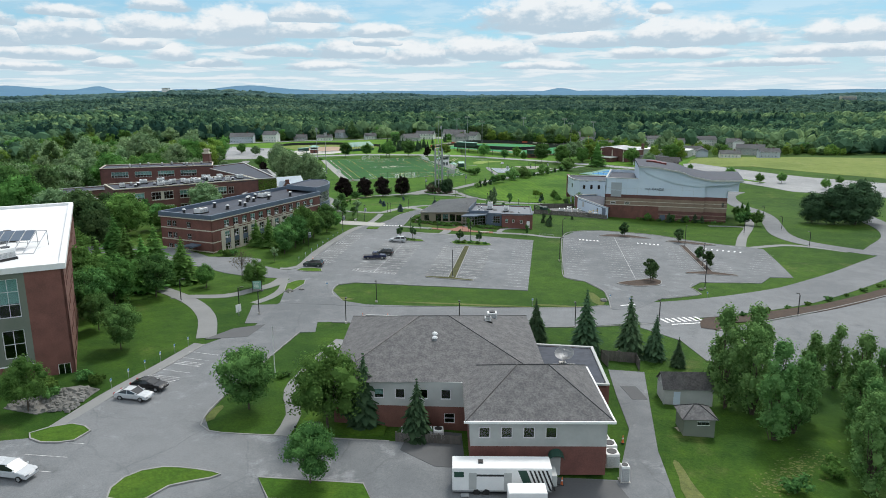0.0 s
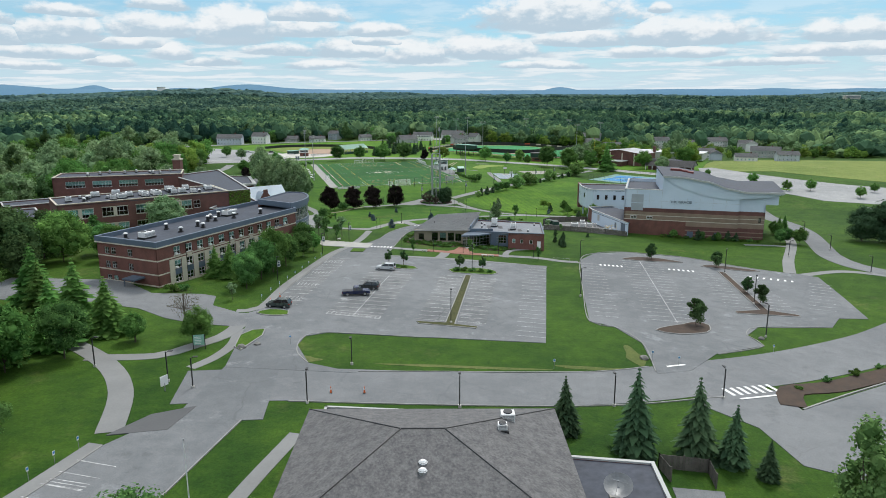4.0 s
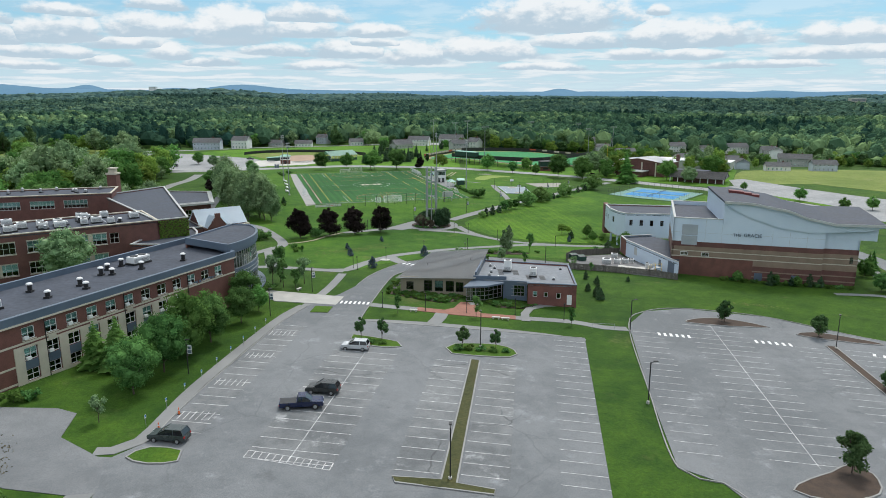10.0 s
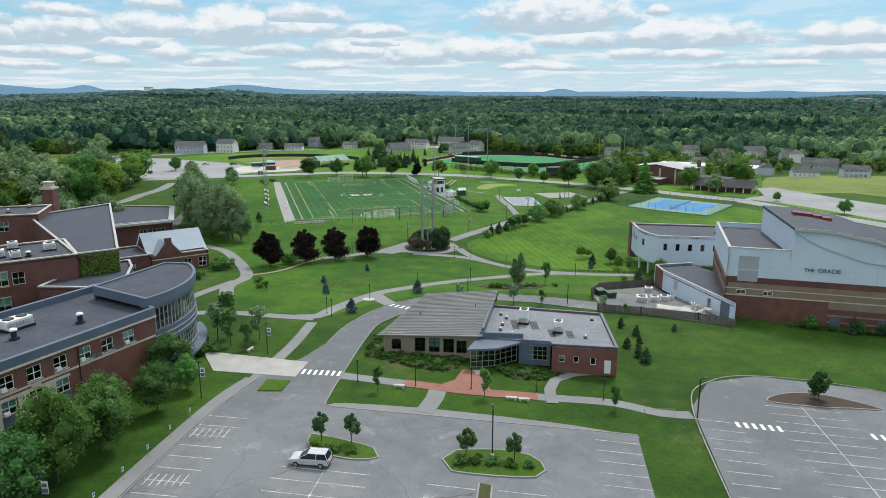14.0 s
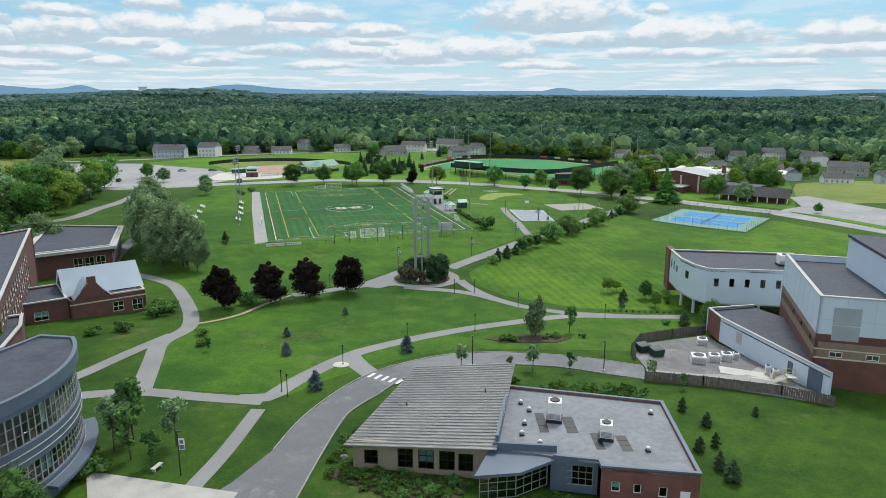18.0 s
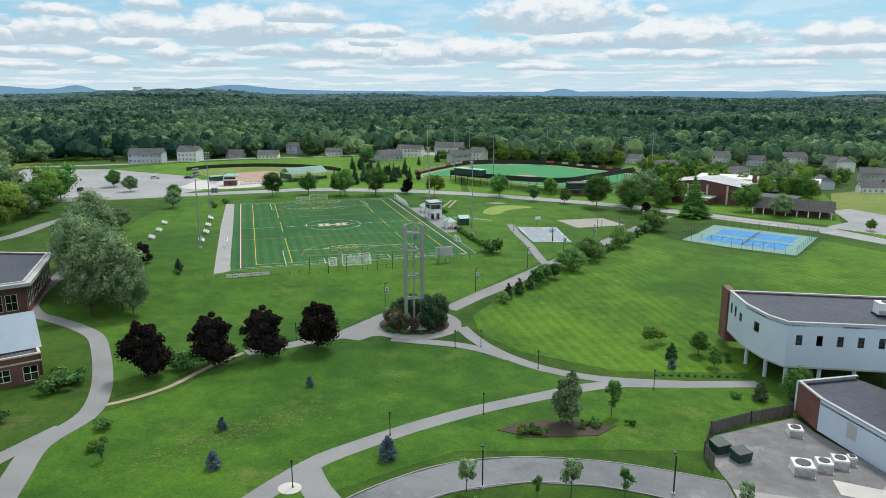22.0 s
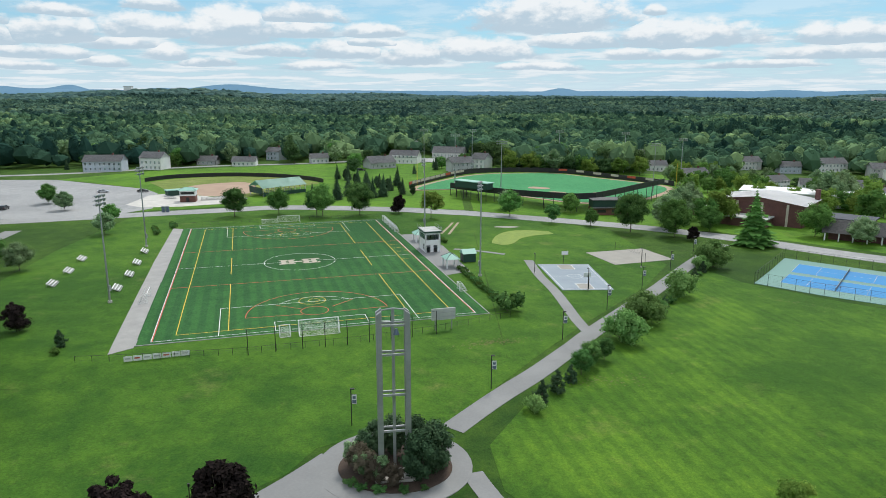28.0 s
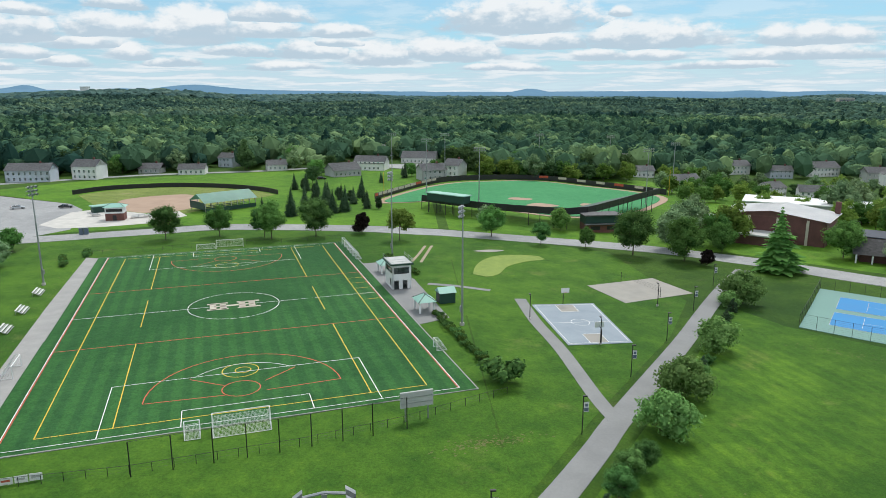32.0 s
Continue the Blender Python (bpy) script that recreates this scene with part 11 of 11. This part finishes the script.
def board_fence(pts, h, label, bw=0.3, material=None):
    t = thing("wooden_fence", pose(0, 0, 0), label, "fence", "wooden fences")
    mesh = {}
    for (x0, y0), (x1, y1) in zip(pts, pts[1:]):
        m, ln = side((x0, y0), (x1, y1))
        n = max(1, round(ln / (bw + 0.02)))
        for i in range(n):
            a = i * ln / n
            x, y = x0 + (x1 - x0) * a / ln, y0 + (y1 - y0) * a / ln
            if "b" not in mesh:
                ob = part("board", boxes((0, bw, -0.02, 0.02, 0, h)), WOODGREY, t)
                mesh["b"] = ob.data
            else:
                ob = share("board", mesh["b"], t, Matrix())
            ob.matrix_basis = m.to_3x3().to_4x4()
            ob.matrix_basis = Matrix.Translation((x, y, gz(x, y) + 0.03 * math.sin(i * 1.7))) @ m.to_3x3().to_4x4()
        k = max(1, round(ln / 2.4))
        for i in range(k + 1):
            x, y = x0 + (x1 - x0) * i / k, y0 + (y1 - y0) * i / k
            part("post", boxes((x - 0.07, x + 0.07, y - 0.07, y + 0.07, gz(x, y) - 0.2, gz(x, y) + h + 0.15)), WOODGREY, t)


board_fence([(36.6, 271.6), (37.0, 275.5), (40.4, 282.2), (48, 286.6), (56, 290.2)], 1.9, "weathered grey wooden screen fence round the service yard")
board_fence([(35.2, 261.4), (44.1, 260.2), (55.2, 257.4), (61.4, 253.8)], 1.7, "weathered grey wooden screen fence along the service yard")
board_fence([(-5.6, 74.0), (2.0, 73.6)], 1.2, "low weathered wooden fence round condensers")
board_fence([(25.2, 103.2), (25.6, 100.2)], 1.7, "weathered wooden bin enclosure")
board_fence([(25.2, 103.2), (30.6, 102.4), (30.2, 99.2)], 1.7, "weathered wooden bin enclosure")
drape("service_yard", [(37.2, 268.0), (37.2, 274.8), (40.6, 281.6), (56, 289.4), (56.1, 284), (61.8, 257.4), (61, 254.6), (44.1, 260.8), (36.2, 261.9)], YARD, 0.11, "gravel and worn asphalt service yard")
drape("yard_pad", [(49.5, 266.5), (56.5, 263.5), (57.5, 267), (50.5, 270)], CONCRETE, 0.14, "pale concrete pad in the service yard")
drape("service_slab", [(37, 266.8), (44, 265.4), (53, 265.6), (57.8, 270.5), (61, 258), (60.6, 255.6), (44.2, 261.4), (36.4, 262.4)], YARDSLAB, 0.14, "worn concrete service slab")
for x, y, w, h in ((47.6, 271.6, 2.4, 1.4), (50.8, 272.6, 1.8, 1.3), (53.4, 273.6, 1.8, 1.3), (55.4, 274.4, 1.0, 1.2), (52.6, 283.0, 1.8, 1.2), (57.4, 266.6, 0.8, 1.6), (57.8, 264.8, 0.8, 1.6)):
    condenser(pose(x, y, gz(x, y) + 0.1, 0, 0, -14), w, h)
for x, y in ((39.4, 276.6), (41.2, 274.4)):
    d = thing("waste_container", pose(x, y, gz(x, y) + 0.1, 0, 0, 20), "dark green metal waste container", "bin", "waste containers")
    bm = bmesh.new()
    v = [bm.verts.new(c_) for c_ in ((-1, -0.8, 0.1), (1, -0.8, 0.1), (1, 0.8, 0.1), (-1, 0.8, 0.1), (-1.05, -0.9, 1.2), (1.05, -0.9, 1.2), (1.05, 0.9, 1.6), (-1.05, 0.9, 1.6))]
    for q in ((0, 3, 2, 1), (4, 5, 6, 7), (0, 1, 5, 4), (1, 2, 6, 5), (2, 3, 7, 6), (3, 0, 4, 7)):
        bm.faces.new([v[i] for i in q])
    part("body", bm, DKGREEN, d)
    part("lid", boxes((-1.08, 1.08, -0.95, 0.0, 1.3, 1.36)), BLACK, d)
st = thing("loading_stair", pose(58.6, 262.6, gz(58.6, 262.6) + 0.12, 0, 0, -104), "grey steel stair with yellow rails", "stair")
for k in range(6):
    part("tread", boxes((-0.8, 0.8, -2.0 + 0.3 * k, -1.68 + 0.3 * k, 0.18 * k + 0.12, 0.18 * k + 0.17)), STEEL, st)
part("landing", boxes((-0.8, 0.8, -0.2, 1.4, 1.2, 1.28)), STEEL, st)
for x in (-0.8, 0.8):
    part("rail", rods(((x, -2.0, 1.1), (x, -0.2, 2.2), 0.03), ((x, -0.2, 2.2), (x, 1.4, 2.2), 0.03), ((x, -2.0, 0.1), (x, -2.0, 1.1), 0.03), ((x, 1.4, 0), (x, 1.4, 2.2), 0.04), ((x, -0.2, 0), (x, -0.2, 2.2), 0.04), n=6), YELLOW, st)


def sheds():
    a = thing("garden_shed", pose(33.6, 88.9, gz(33.6, 88.9) - 0.1, 0, 0, -3), "pale sided storage shed with a dark gable roof", "shed")
    W, D, h = 6.6, 3.6, 2.6
    part("body", boxes((-W / 2, W / 2, -D / 2, D / 2, 0, h)), SIDING, a)
    bm = bmesh.new()
    v = [bm.verts.new(q) for q in ((-W / 2 - 0.25, -D / 2 - 0.3, h - 0.1), (W / 2 + 0.25, -D / 2 - 0.3, h - 0.1), (W / 2 + 0.25, 0, h + 1.7), (-W / 2 - 0.25, 0, h + 1.7), (-W / 2 - 0.25, D / 2 + 0.3, h - 0.1), (W / 2 + 0.25, D / 2 + 0.3, h - 0.1))]
    bm.faces.new((v[0], v[1], v[2], v[3]))
    bm.faces.new((v[3], v[2], v[5], v[4]))
    bmesh.ops.solidify(bm, geom=bm.faces[:], thickness=0.15)
    part("roof", bm, SHINGLE, a, "charcoal shingle roof")
    for sx in (-1, 1):
        bm = bmesh.new()
        bm.faces.new([bm.verts.new(q) for q in ((sx * W / 2, -D / 2, h), (sx * W / 2, D / 2, h), (sx * W / 2, 0, h + 1.6))])
        bmesh.ops.solidify(bm, geom=bm.faces[:], thickness=0.1)
        part("gable", bm, WHITE, a)
    part("door", boxes((-2.0, -1.1, -D / 2 - 0.04, -D / 2 - 0.005, 0.1, 2.1)), PALEPANEL, a)
    part("ramp", boxes((-W / 2 - 1.4, -W / 2 - 0.02, -0.9, 0.9, 0, 0.18)), SIDING, a)
    b_ = thing("garden_shed", pose(31.8, 79.8, gz(31.8, 79.8) - 0.1, 0, 0, -3), "small grey shed with a hipped shingle roof", "shed")
    part("body", boxes((-1.9, 1.9, -1.7, 1.7, 0, 2.5)), SAGE, b_)
    hip_roof("roof", -1.9, 1.9, -1.7, 1.7, 2.5, 3.7, (-0.3, 0.3), SHINGLE, b_, over=0.3)
    for k in range(3):
        part("pane", boxes((-0.2 + 0.45 * k, 0.2 + 0.45 * k, -1.75, -1.705, 1.7, 2.1)), CARGLASS, b_)
    part("trim", boxes((-0.3, 1.25, -1.74, -1.702, 1.62, 1.69), (-0.3, 1.25, -1.74, -1.702, 2.11, 2.18)), WHITE, b_)
    part("ramp", boxes((-4.4, -1.95, -0.6, 0.6, 0.1, 0.2)), TAN, b_)


sheds()
for x, y, a in ((-4.2, 216.0, -8), (12.0, 213.2, -8), (13.8, 212.9, -8), (-29.6, 229.6, 75)):
    t = thing("stone_bench", pose(x, y, gz(x, y), 0, 0, a), "pale granite bench beside the walk", "bench", "stone benches")
    part("seat", boxes((-0.8, 0.8, -0.25, 0.25, 0.35, 0.5)), CONCRETE, t)
    for s in (-0.55, 0.55):
        part("leg", boxes((s - 0.1, s + 0.1, -0.2, 0.2, 0, 0.35)), CONCRETE, t)
t = thing("utility_box", pose(-15.4, 74.9, gz(-15.4, 74.9), 0, 0, 4), "dark green metal utility cabinet", "cabinet")
part("cabinet", boxes((-0.7, 0.7, -0.5, 0.5, 0, 1.5)), DKGREEN, t)
part("lid", boxes((-0.75, 0.75, -0.55, 0.55, 1.5, 1.6)), BLACK, t)
for x, y in ((-17.8, 75.6), (-17.2, 75.0)):
    t = thing("bollard", pose(x, y, gz(x, y)), "short dark bollard by the kerb", "bollard", "bollards")
    part("post", rods(((0, 0, -0.1), (0, 0, 1.0), 0.1), n=8), BLACK, t)
    part("cap", rods(((0, 0, 1.0), (0, 0, 1.1), 0.12, 0.06), n=8), SIDING, t)
rl = thing("hand_rail", pose(0, 0, 0), "low steel handrail on the path steps", "rail")
part("rail", rods(((30.0, 209.6, 2.1), (34.5, 210.3, 1.7), 0.035), ((30.0, 209.6, 0.9), (30.0, 209.6, 2.1), 0.035), ((34.5, 210.3, 0.6), (34.5, 210.3, 1.7), 0.035), n=6), STEEL, rl)
